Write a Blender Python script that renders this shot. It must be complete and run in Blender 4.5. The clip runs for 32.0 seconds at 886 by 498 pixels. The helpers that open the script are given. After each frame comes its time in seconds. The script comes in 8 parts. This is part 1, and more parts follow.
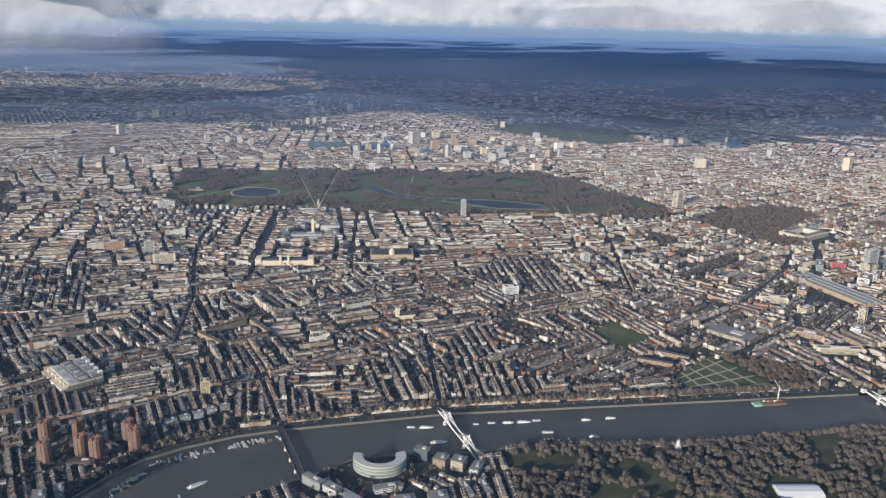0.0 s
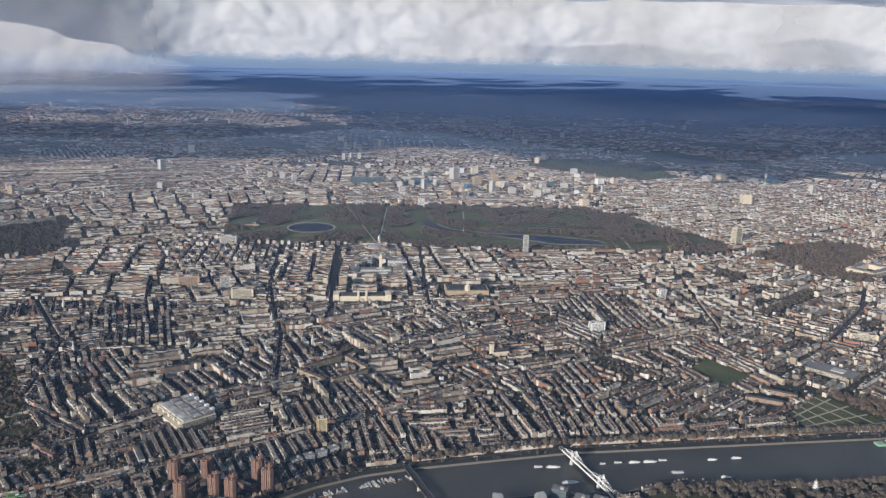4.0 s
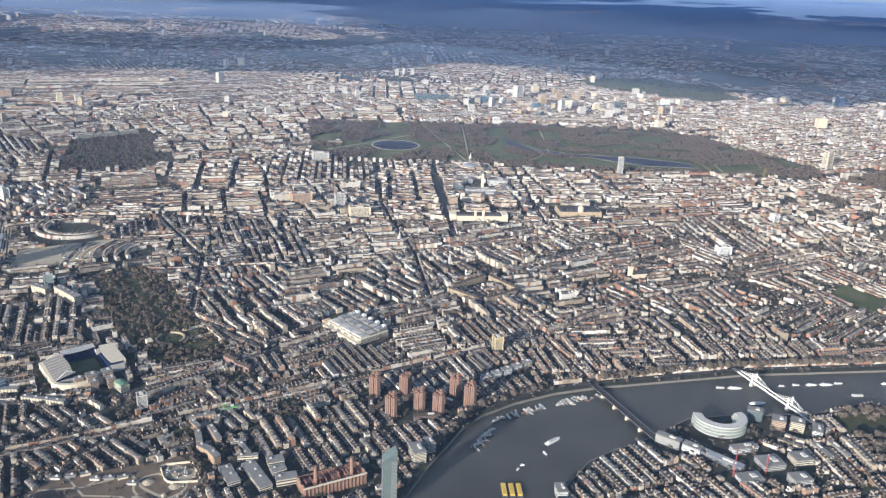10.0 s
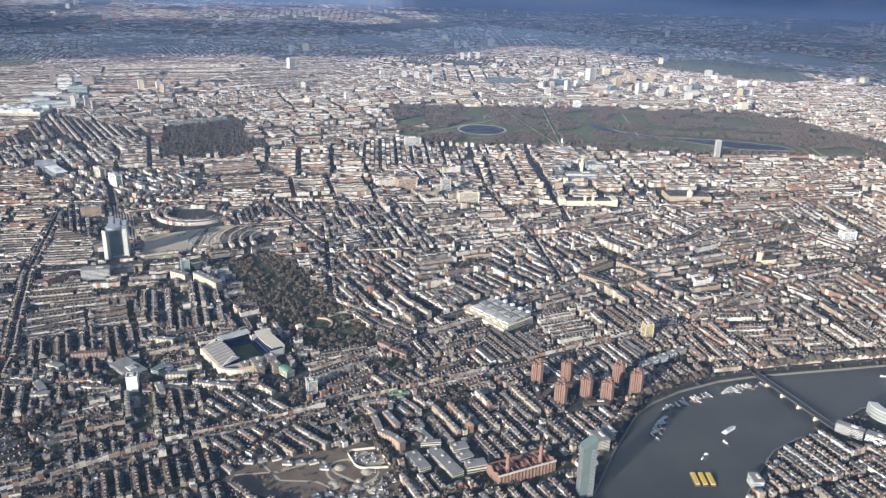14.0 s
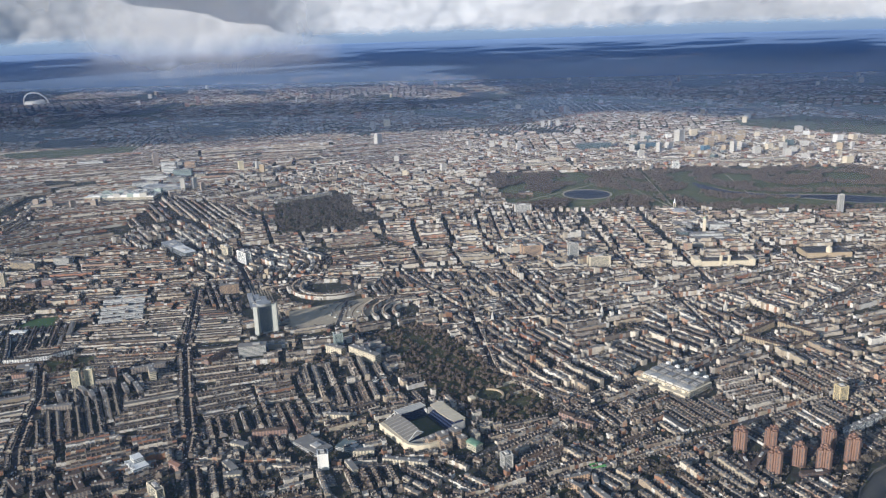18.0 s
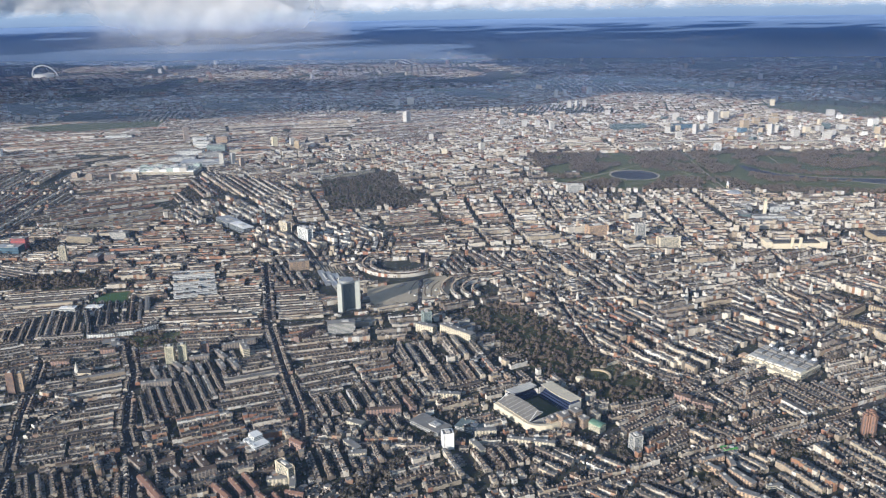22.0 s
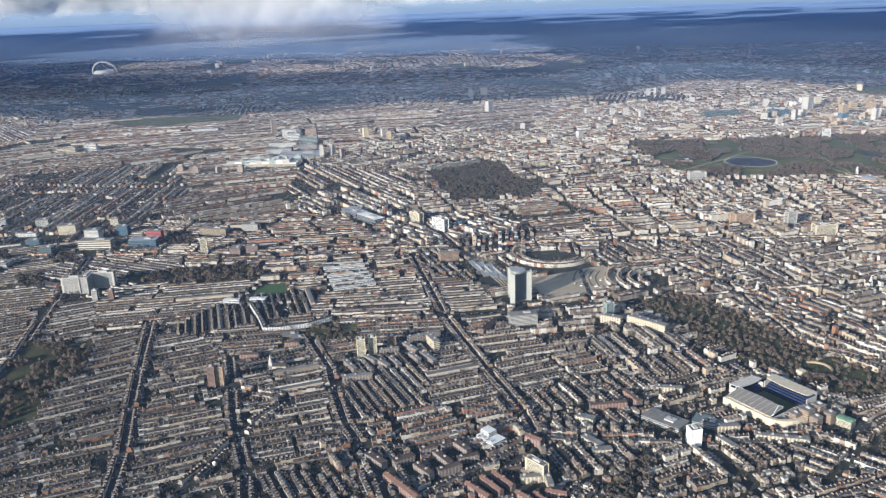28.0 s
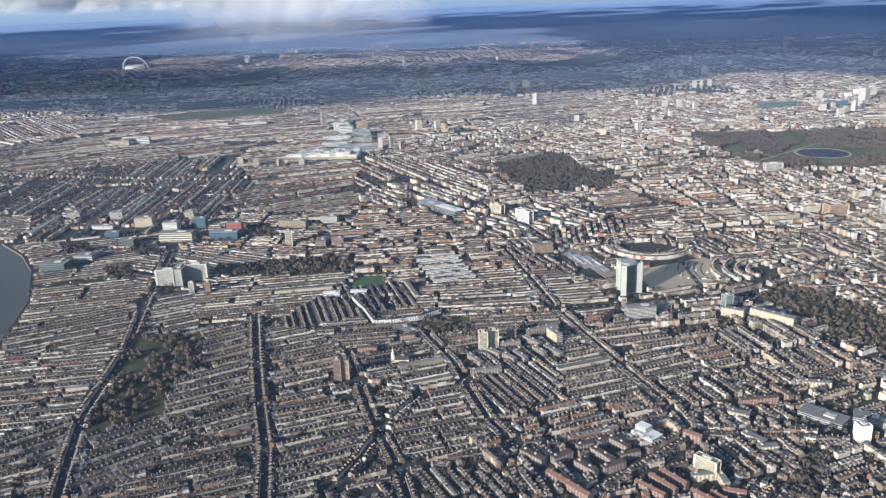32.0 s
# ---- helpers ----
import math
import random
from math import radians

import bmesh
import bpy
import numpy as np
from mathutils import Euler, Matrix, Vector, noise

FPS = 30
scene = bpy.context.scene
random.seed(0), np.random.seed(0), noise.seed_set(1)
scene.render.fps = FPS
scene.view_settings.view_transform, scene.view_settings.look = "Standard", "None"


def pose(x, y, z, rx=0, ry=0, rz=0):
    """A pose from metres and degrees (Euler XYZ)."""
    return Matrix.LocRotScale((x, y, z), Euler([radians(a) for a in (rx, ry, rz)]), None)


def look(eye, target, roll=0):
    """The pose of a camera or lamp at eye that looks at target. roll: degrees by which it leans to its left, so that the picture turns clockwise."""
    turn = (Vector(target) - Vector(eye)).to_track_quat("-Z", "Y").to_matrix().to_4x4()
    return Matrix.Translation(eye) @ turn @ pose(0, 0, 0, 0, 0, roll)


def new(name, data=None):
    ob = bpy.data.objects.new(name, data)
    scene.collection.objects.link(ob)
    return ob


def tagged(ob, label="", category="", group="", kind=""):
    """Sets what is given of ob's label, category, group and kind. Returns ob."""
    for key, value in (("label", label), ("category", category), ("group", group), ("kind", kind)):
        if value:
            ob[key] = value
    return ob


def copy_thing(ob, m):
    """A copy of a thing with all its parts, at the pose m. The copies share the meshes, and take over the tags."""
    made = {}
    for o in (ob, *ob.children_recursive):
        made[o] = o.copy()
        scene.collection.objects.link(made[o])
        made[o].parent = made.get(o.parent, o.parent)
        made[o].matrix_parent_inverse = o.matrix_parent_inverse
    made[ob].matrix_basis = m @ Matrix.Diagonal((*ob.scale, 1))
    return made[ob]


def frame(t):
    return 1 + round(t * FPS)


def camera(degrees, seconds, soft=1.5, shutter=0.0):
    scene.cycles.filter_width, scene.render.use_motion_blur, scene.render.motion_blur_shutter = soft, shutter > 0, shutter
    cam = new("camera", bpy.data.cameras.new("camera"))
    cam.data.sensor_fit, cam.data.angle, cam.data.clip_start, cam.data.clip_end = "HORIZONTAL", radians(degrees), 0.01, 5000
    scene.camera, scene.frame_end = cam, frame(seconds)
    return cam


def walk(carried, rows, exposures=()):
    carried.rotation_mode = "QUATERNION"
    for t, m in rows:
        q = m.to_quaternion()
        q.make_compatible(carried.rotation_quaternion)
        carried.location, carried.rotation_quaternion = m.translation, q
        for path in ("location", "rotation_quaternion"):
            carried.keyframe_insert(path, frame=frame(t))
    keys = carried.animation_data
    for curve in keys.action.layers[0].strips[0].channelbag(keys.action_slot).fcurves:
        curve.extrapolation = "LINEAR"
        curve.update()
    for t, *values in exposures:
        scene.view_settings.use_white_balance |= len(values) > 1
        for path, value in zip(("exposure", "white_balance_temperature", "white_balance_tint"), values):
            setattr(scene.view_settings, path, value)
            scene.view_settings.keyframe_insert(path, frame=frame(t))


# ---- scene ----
# One unit stands for ten metres: the view runs from a river two kilometres off to a horizon fifty kilometres off.
cam = camera(58.00, 32.0, soft=1.3)
PATH = [
    (0, (98.39, 4.05, 96.97), (91.01, 196.26, 42.18), 1.40),
    (0.5, (94.75, 4.03, 96.90), (87.23, 196.74, 43.94), 1.47),
    (1, (91.08, 3.94, 96.80), (83.43, 196.93, 44.88), 1.50),
    (1.5, (87.21, 3.84, 96.66), (79.45, 196.96, 45.24), 1.45),
    (2, (83.19, 3.79, 96.46), (75.41, 197.15, 45.94), 1.38),
    (2.5, (79.16, 3.85, 96.35), (71.30, 197.58, 47.28), 1.36),
    (3, (75.26, 3.94, 96.32), (67.15, 198.02, 48.71), 1.36),
    (3.5, (71.42, 3.81, 96.34), (63.16, 198.28, 50.34), 1.36),
    (5.5, (56.53, 2.96, 96.10), (48.27, 196.28, 45.50), 2.01),
    (6, (52.77, 2.79, 96.04), (44.51, 195.59, 43.49), 2.06),
    (6.5, (49.09, 2.58, 96.01), (40.77, 194.90, 41.74), 2.15),
    (7, (45.17, 2.34, 95.93), (36.97, 194.06, 39.57), 2.27),
    (7.5, (41.25, 2.11, 95.93), (33.14, 193.07, 37.02), 2.37),
    (8, (37.34, 2.20, 95.97), (29.12, 192.28, 34.33), 2.32),
    (8.5, (33.51, 2.08, 95.93), (25.19, 191.64, 32.69), 2.35),
    (9, (29.67, 1.94, 95.82), (21.30, 191.15, 31.56), 2.30),
    (9.5, (25.80, 1.79, 95.74), (17.41, 190.67, 30.50), 2.31),
    (10, (21.95, 1.43, 95.67), (13.59, 190.04, 29.66), 2.41),
    (10.5, (18.09, 1.41, 95.55), (9.69, 189.87, 29.12), 2.45),
    (11, (14.16, 1.44, 95.35), (5.85, 189.80, 28.62), 2.51),
    (11.5, (10.20, 1.34, 95.14), (1.91, 189.61, 28.18), 2.59),
    (12, (6.29, 1.33, 94.92), (-2.14, 189.44, 27.52), 2.66),
    (12.5, (2.41, 1.25, 94.78), (-6.46, 189.14, 26.79), 2.76),
    (13, (-1.27, 1.19, 94.67), (-11.41, 188.71, 25.87), 2.74),
    (13.5, (-4.85, 0.84, 94.65), (-17.54, 187.83, 24.85), 2.27),
    (14, (-8.42, 0.61, 94.57), (-24.84, 187.27, 24.64), 1.49),
    (14.5, (-12.24, 0.82, 94.46), (-31.21, 187.99, 26.61), 0.94),
    (16.5, (-27.58, 0.93, 93.15), (-54.49, 190.69, 36.00), -1.39),
    (17, (-31.21, 0.79, 92.86), (-60.17, 190.91, 37.94), -1.70),
    (17.5, (-34.96, 0.69, 92.65), (-65.20, 190.97, 39.01), -1.87),
    (18, (-38.79, 0.66, 92.48), (-69.22, 191.03, 39.23), -1.75),
    (18.5, (-42.58, 0.51, 92.28), (-72.57, 190.83, 38.62), -1.38),
    (19, (-46.36, 0.34, 92.13), (-75.85, 190.50, 37.62), -0.99),
    (19.5, (-50.11, 0.16, 91.97), (-79.60, 190.20, 37.06), -0.78),
    (20, (-53.88, -0.00, 91.81), (-83.69, 190.00, 36.96), -0.80),
    (20.5, (-57.66, -0.03, 91.64), (-87.50, 189.87, 36.44), -0.78),
    (21, (-61.38, -0.00, 91.48), (-90.72, 189.68, 35.29), -0.73),
    (21.5, (-65.10, -0.02, 91.33), (-93.88, 189.43, 34.04), -0.63),
    (22, (-68.62, -0.12, 91.14), (-97.05, 189.19, 33.25), -0.87),
    (22.5, (-72.21, -0.23, 91.00), (-100.05, 189.05, 32.74), -1.16),
    (23, (-75.94, -0.19, 90.86), (-102.99, 189.19, 32.50), -1.12),
    (23.5, (-79.65, 0.03, 90.72), (-106.19, 189.51, 32.46), -1.01),
    (24, (-83.30, 0.22, 90.54), (-110.26, 189.68, 32.44), -0.99),
    (24.5, (-86.91, 0.17, 90.39), (-115.30, 189.46, 32.40), -1.10),
    (25, (-90.65, -0.02, 90.26), (-120.69, 189.02, 32.26), -1.19),
    (25.5, (-94.52, -0.08, 90.10), (-126.06, 188.70, 32.06), -1.16),
    (27.5, (-109.63, -0.16, 88.91), (-145.27, 187.79, 30.57), -2.01),
    (28, (-113.37, -0.07, 88.66), (-148.91, 187.59, 29.32), -1.91),
    (28.5, (-117.23, -0.07, 88.34), (-152.71, 187.48, 28.63), -1.67),
    (29, (-120.91, -0.29, 88.07), (-156.59, 187.14, 28.10), -1.64),
    (29.5, (-124.39, -0.50, 87.85), (-160.51, 186.71, 27.45), -1.79),
    (30, (-127.98, -0.35, 87.64), (-164.54, 186.60, 26.73), -1.95),
    (30.5, (-131.66, -0.03, 87.33), (-168.73, 186.78, 26.28), -1.99),
    (31, (-135.39, 0.04, 87.00), (-172.85, 186.77, 25.93), -1.98),
    (31.5, (-138.96, -0.10, 86.70), (-176.96, 186.58, 25.79), -2.06),
    (32, (-142.55, -0.16, 86.51), (-180.94, 186.66, 26.29), -2.19),
]
EXPOSURES = [(0, 0.12, 6090, 12), (2.5, 0.01, 6090, 12), (6.5, 0.05, 6090, 12), (8.5, 0.66, 6040, 11), (14, 0.72, 5990, 11), (16.5, 0.22, 5970, 11), (18.5, 0.23, 5950, 10), (20, 0.4, 5940, 10), (24, 0.42, 5950, 10), (32, 0.52, 5980, 10)]
walk(cam, [(t, look(eye, target, roll)) for t, eye, target, roll in PATH], EXPOSURES)

# ---- sky, sun ----
SUN_ELEVATION, SUN_AZIMUTH = radians(15.3), radians(214)
world = bpy.data.worlds.new("world")
scene.world = world
world.use_nodes = True
wn, wl = world.node_tree.nodes, world.node_tree.links
sky = wn.new("ShaderNodeTexSky")
sky.sky_type, sky.sun_disc = "NISHITA", False
sky.sun_elevation, sky.sun_rotation = SUN_ELEVATION, SUN_AZIMUTH
sky.air_density, sky.dust_density, sky.ozone_density = 1.2, 0.6, 2.0
wn["Background"].inputs["Strength"].default_value = 0.12
wl.new(sky.outputs["Color"], wn["Background"].inputs["Color"])

toward_sun = Vector((math.sin(SUN_AZIMUTH) * math.cos(SUN_ELEVATION), math.cos(SUN_AZIMUTH) * math.cos(SUN_ELEVATION), math.sin(SUN_ELEVATION)))
sun = new("sun", bpy.data.lights.new("sun", "SUN"))
sun.data.energy, sun.data.angle, sun.data.color = 5.0, radians(0.6), (1.0, 0.9, 0.76)
sun.matrix_world = look(toward_sun * 500, (0, 0, 0))


# ---- materials ----
class Nodes:
    """A small wrapper to write node materials in a few lines."""

    def __init__(self, name, rough=0.8, metal=0.0):
        self.m = bpy.data.materials.new(name)
        self.m.use_nodes = True
        self.n, self.l = self.m.node_tree.nodes, self.m.node_tree.links
        self.b = self.n["Principled BSDF"]
        self.b.inputs["Roughness"].default_value, self.b.inputs["Metallic"].default_value = rough, metal
        self.b.inputs["Specular IOR Level"].default_value = 0.25
        self.geo = self.n.new("ShaderNodeNewGeometry")

    def noise(self, scale, detail=3.0, vec=None):
        t = self.n.new("ShaderNodeTexNoise")
        t.inputs["Scale"].default_value, t.inputs["Detail"].default_value = scale, detail
        self.l.new(vec or self.geo.outputs["Position"], t.inputs["Vector"])
        return t.outputs["Fac"]

    def cells(self, scale):
        t = self.n.new("ShaderNodeTexVoronoi")
        t.inputs["Scale"].default_value = scale
        self.l.new(self.geo.outputs["Position"], t.inputs["Vector"])
        return t

    def ramp(self, fac, stops, step=False):
        r = self.n.new("ShaderNodeValToRGB")
        r.color_ramp.interpolation = "CONSTANT" if step else "LINEAR"
        e = r.color_ramp.elements
        for i, (p, c) in enumerate(stops):
            el = e[i] if i < 2 else e.new(p)
            el.position, el.color = p, (*c, 1) if len(c) == 3 else c
        self.l.new(fac, r.inputs["Fac"])
        return r.outputs["Color"]

    def mix(self, fac, a, b, blend="MIX"):
        m = self.n.new("ShaderNodeMix")
        m.data_type, m.blend_type = "RGBA", blend
        for v, s in ((fac, m.inputs["Factor"]), (a, m.inputs["A"]), (b, m.inputs["B"])):
            if isinstance(v, (int, float)):
                s.default_value = v
            elif isinstance(v, tuple):
                s.default_value = (*v, 1)
            else:
                self.l.new(v, s)
        return m.outputs["Result"]

    def math(self, op, a, b=0.0):
        m = self.n.new("ShaderNodeMath")
        m.operation = op
        for v, s in ((a, m.inputs[0]), (b, m.inputs[1])):
            if isinstance(v, (int, float)):
                s.default_value = v
            else:
                self.l.new(v, s)
        return m.outputs[0]

    def axis(self, which):
        s = self.n.new("ShaderNodeSeparateXYZ")
        self.l.new(self.geo.outputs["Position"], s.inputs[0])
        return s.outputs[which]

    def color(self, c):
        if isinstance(c, tuple):
            self.b.inputs["Base Color"].default_value = (*c, 1)
        else:
            self.l.new(c, self.b.inputs["Base Color"])
        return self

    def bump(self, height, strength=0.3, distance=0.1):
        u = self.n.new("ShaderNodeBump")
        u.inputs["Strength"].default_value, u.inputs["Distance"].default_value = strength, distance
        self.l.new(height, u.inputs["Height"])
        self.l.new(u.outputs[0], self.b.inputs["Normal"])
        return self


def spread(colors):
    return [(i / len(colors), c) for i, c in enumerate(colors)]


def wall_mat(name, colors, windows=0.42):
    """Rendered or brick walls: every house takes its own tone; grime at two scales; small dark window openings."""
    k = Nodes(name, 0.85)
    tone = k.n.new("ShaderNodeAttribute")
    tone.attribute_name = "tone"
    base = k.ramp(tone.outputs["Fac"], spread(colors), True)
    base = k.mix(0.45, base, k.ramp(k.noise(1.3, 4), [(0.3, (0.55, 0.53, 0.5)), (0.75, (1, 1, 1))]), "MULTIPLY")
    dots = k.ramp(k.cells(3.1).outputs["Distance"], [(0.22, (1, 1, 1)), (0.34, (0, 0, 0))])
    base = k.mix(k.math("MULTIPLY", dots, windows), base, (0.05, 0.055, 0.065))
    return k.color(base).m


def plain(name, a, b, scale=1.0, rough=0.8, metal=0.0, island=0.0):
    k = Nodes(name, rough, metal)
    base = k.mix(k.noise(scale, 4), a, b)
    if island:
        base = k.mix(island, base, k.ramp(k.geo.outputs["Random Per Island"], [(0, (0.35, 0.35, 0.35)), (1, (1, 1, 1))]), "MULTIPLY")
    return k.color(base).bump(k.noise(scale * 6, 2), 0.2, 0.05).m


STUCCO = wall_mat("stucco_wall", [(0.71, 0.665, 0.59), (0.63, 0.565, 0.475), (0.75, 0.72, 0.665), (0.54, 0.465, 0.365), (0.67, 0.605, 0.51), (0.4, 0.325, 0.245)], 0.5)
STOCK = wall_mat("stock_brick_wall", [(0.44, 0.38, 0.29), (0.36, 0.3, 0.23), (0.52, 0.46, 0.37), (0.29, 0.24, 0.19), (0.66, 0.61, 0.53), (0.4, 0.28, 0.21)])
RED = wall_mat("red_brick_wall", [(0.4, 0.21, 0.14), (0.34, 0.19, 0.12), (0.46, 0.3, 0.21), (0.52, 0.43, 0.32), (0.3, 0.17, 0.11), (0.62, 0.55, 0.45)])
REAR = wall_mat("rear_brick_wall", [(0.26, 0.225, 0.19), (0.19, 0.165, 0.145), (0.31, 0.275, 0.235), (0.22, 0.18, 0.155), (0.4, 0.36, 0.32), (0.17, 0.145, 0.125)], 0.5)
REDBRICK = plain("red_brick_flats", (0.31, 0.195, 0.155), (0.42, 0.285, 0.23), 0.9, 0.85)
GREYBRICK = plain("grey_brown_brick", (0.29, 0.24, 0.2), (0.4, 0.34, 0.29), 0.9, 0.85)
SLATE = plain("slate_roof", (0.045, 0.044, 0.046), (0.1, 0.096, 0.094), 0.7, 0.8, 0, 0.5)
TILE = plain("clay_tile_roof", (0.09, 0.066, 0.054), (0.145, 0.11, 0.09), 0.7, 0.9, 0, 0.5)
FELT = plain("pale_flat_roof", (0.15, 0.145, 0.14), (0.34, 0.325, 0.3), 0.5, 0.9, 0, 0.6)
BRICK_STACK = plain("chimney_brick", (0.24, 0.19, 0.145), (0.42, 0.35, 0.28), 2.0, 0.9)
CONCRETE = plain("concrete", (0.42, 0.4, 0.37), (0.6, 0.58, 0.54), 0.8, 0.85)
WHITE = plain("white_paint", (0.74, 0.73, 0.7), (0.84, 0.83, 0.8), 0.9, 0.6)
CREAM = plain("cream_stone", (0.58, 0.5, 0.36), (0.72, 0.64, 0.5), 0.8, 0.8)
BROWN = plain("brown_brick", (0.25, 0.155, 0.115), (0.36, 0.235, 0.18), 0.9, 0.9)
TAN = plain("tan_stone", (0.36, 0.28, 0.18), (0.48, 0.39, 0.27), 0.8, 0.85)
ORANGE = plain("orange_brick", (0.46, 0.31, 0.2), (0.57, 0.41, 0.28), 0.9, 0.85)
DARK = plain("dark_cladding", (0.05, 0.05, 0.055), (0.1, 0.1, 0.11), 1.5, 0.5)
SEATS = plain("blue_seats", (0.02, 0.03, 0.07), (0.035, 0.05, 0.11), 1.5, 0.8)
RIVER_STONE = plain("weathered_river_stone", (0.13, 0.12, 0.105), (0.23, 0.21, 0.185), 0.5, 0.9)
GRANITE = plain("granite", (0.2, 0.185, 0.165), (0.3, 0.28, 0.25), 0.7, 0.85)
STEEL = plain("grey_steel", (0.35, 0.36, 0.37), (0.5, 0.51, 0.52), 1.0, 0.45, 0.6)
GLASSY = plain("window_glass", (0.03, 0.045, 0.06), (0.07, 0.1, 0.12), 1.0, 0.3)
BLUEGLASS = plain("blue_glass_cladding", (0.08, 0.14, 0.2), (0.14, 0.23, 0.3), 0.6, 0.15)
GREENGLASS = plain("green_glass_cladding", (0.1, 0.135, 0.135), (0.17, 0.21, 0.205), 0.6, 0.2)
PALEGREEN = plain("pale_green_cladding", (0.28, 0.34, 0.32), (0.4, 0.46, 0.43), 0.6, 0.5)
COPPER = plain("green_copper", (0.24, 0.42, 0.3), (0.34, 0.5, 0.38), 0.9, 0.7)
SCARLET = plain("red_cladding", (0.42, 0.08, 0.08), (0.52, 0.12, 0.11), 1.0, 0.6)
RUST = plain("rusted_steel", (0.24, 0.1, 0.075), (0.33, 0.15, 0.11), 1.5, 0.8)
CLAY = plain("red_clay_tiles", (0.15, 0.085, 0.066), (0.22, 0.13, 0.1), 0.7, 0.85)
VIVID = plain("bright_green_roof", (0.1, 0.3, 0.09), (0.14, 0.38, 0.12), 0.8, 0.7)
TURF = plain("sports_turf", (0.05, 0.1, 0.04), (0.075, 0.135, 0.055), 0.4, 0.95)
PALEYELLOW = plain("pale_yellow_panels", (0.6, 0.54, 0.38), (0.7, 0.64, 0.48), 1.0, 0.7)
YELLOW = plain("yellow_paint", (0.52, 0.36, 0.07), (0.62, 0.44, 0.11), 1.0, 0.6)
ASPHALT = plain("asphalt", (0.045, 0.045, 0.048), (0.085, 0.082, 0.08), 0.6, 0.9)
GRAVEL = plain("pale_gravel", (0.34, 0.29, 0.21), (0.46, 0.4, 0.3), 0.6, 0.95)
EARTH = plain("bare_earth", (0.08, 0.06, 0.046), (0.24, 0.18, 0.13), 0.45, 0.95)
TWIGS = plain("bare_twigs", (0.1, 0.086, 0.07), (0.18, 0.152, 0.122), 0.35, 1.0, 0, 0.5)
RIVER_TWIGS = plain("lit_brown_twigs", (0.12, 0.095, 0.072), (0.2, 0.158, 0.118), 0.35, 1.0, 0, 0.5)
YELLOWBRICK = plain("yellow_brick", (0.58, 0.46, 0.26), (0.68, 0.56, 0.34), 1.0, 0.7)
BARK = plain("bark", (0.06, 0.05, 0.04), (0.11, 0.09, 0.07), 2.0, 1.0)
EVERGREEN = plain("evergreen_leaves", (0.025, 0.04, 0.018), (0.06, 0.08, 0.035), 0.5, 1.0, 0, 0.5)


def grass_mat():
    k = Nodes("winter_grass", 1.0)
    g = k.ramp(k.noise(0.12, 6), [(0.3, (0.075, 0.09, 0.045)), (0.5, (0.1, 0.115, 0.052)), (0.7, (0.16, 0.145, 0.085))])
    return k.color(k.mix(0.5, g, k.ramp(k.noise(2.0, 3), [(0.2, (0.6, 0.6, 0.6)), (0.8, (1, 1, 1))]), "MULTIPLY")).m


def leaf_litter_mat():
    k = Nodes("woodland_floor", 1.0)
    return k.color(k.ramp(k.noise(0.2, 6), [(0.3, (0.05, 0.045, 0.03)), (0.55, (0.075, 0.08, 0.04)), (0.75, (0.1, 0.085, 0.055))])).m


def ground_mat():
    """Gardens, yards and streets close by; woods, fields and suburbs far off."""
    k = Nodes("city_ground", 0.95)
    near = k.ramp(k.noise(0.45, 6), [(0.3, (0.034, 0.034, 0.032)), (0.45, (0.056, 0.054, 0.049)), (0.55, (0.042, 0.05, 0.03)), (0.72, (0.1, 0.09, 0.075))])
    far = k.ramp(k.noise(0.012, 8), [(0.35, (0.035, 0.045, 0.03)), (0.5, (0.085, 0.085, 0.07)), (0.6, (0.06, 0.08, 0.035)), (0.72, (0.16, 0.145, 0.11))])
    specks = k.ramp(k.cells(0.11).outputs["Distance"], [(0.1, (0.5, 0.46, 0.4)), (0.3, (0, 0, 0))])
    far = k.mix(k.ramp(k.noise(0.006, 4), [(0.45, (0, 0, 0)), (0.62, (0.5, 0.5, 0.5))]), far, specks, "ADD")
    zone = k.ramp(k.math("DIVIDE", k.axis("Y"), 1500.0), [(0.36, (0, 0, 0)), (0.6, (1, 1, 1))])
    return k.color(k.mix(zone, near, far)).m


def water_mat():
    k = Nodes("river_water", 0.3)
    k.b.inputs["Specular IOR Level"].default_value = 0.28
    k.color(k.ramp(k.noise(0.06, 4), [(0.3, (0.042, 0.043, 0.038)), (0.7, (0.066, 0.066, 0.056))]))
    return k.bump(k.noise(1.6, 4), 0.25, 0.08).m


POND_WATER = plain("pond_water", (0.014, 0.02, 0.035), (0.02, 0.03, 0.05), 0.1, 0.5)
POND_WATER.node_tree.nodes["Principled BSDF"].inputs["Specular IOR Level"].default_value = 0.1
GRASS, LITTER, GROUND, WATER = grass_mat(), leaf_litter_mat(), ground_mat(), water_mat()


# ---- mesh helpers ----
def part(name, bm, material, parent=None, label=""):
    """Links a bmesh as one mesh object, under a thing or a part."""
    me = bpy.data.meshes.new(name)
    bm.to_mesh(me)
    bm.free()
    for m in material if isinstance(material, list) else [material]:
        me.materials.append(m)
    ob = new(name, me)
    if parent is not None:
        ob.parent = parent
    return tagged(ob, label)


def share(name, me, parent, m):
    """One more object on the same mesh."""
    ob = new(name, me)
    ob.parent = parent
    ob.matrix_basis = m
    return ob


def empty(name, x, y, turn=0.0, z=0.0):
    ob = new(name)
    ob.empty_display_size = 0.5
    ob.matrix_basis = pose(x, y, z, 0, 0, turn)
    return ob


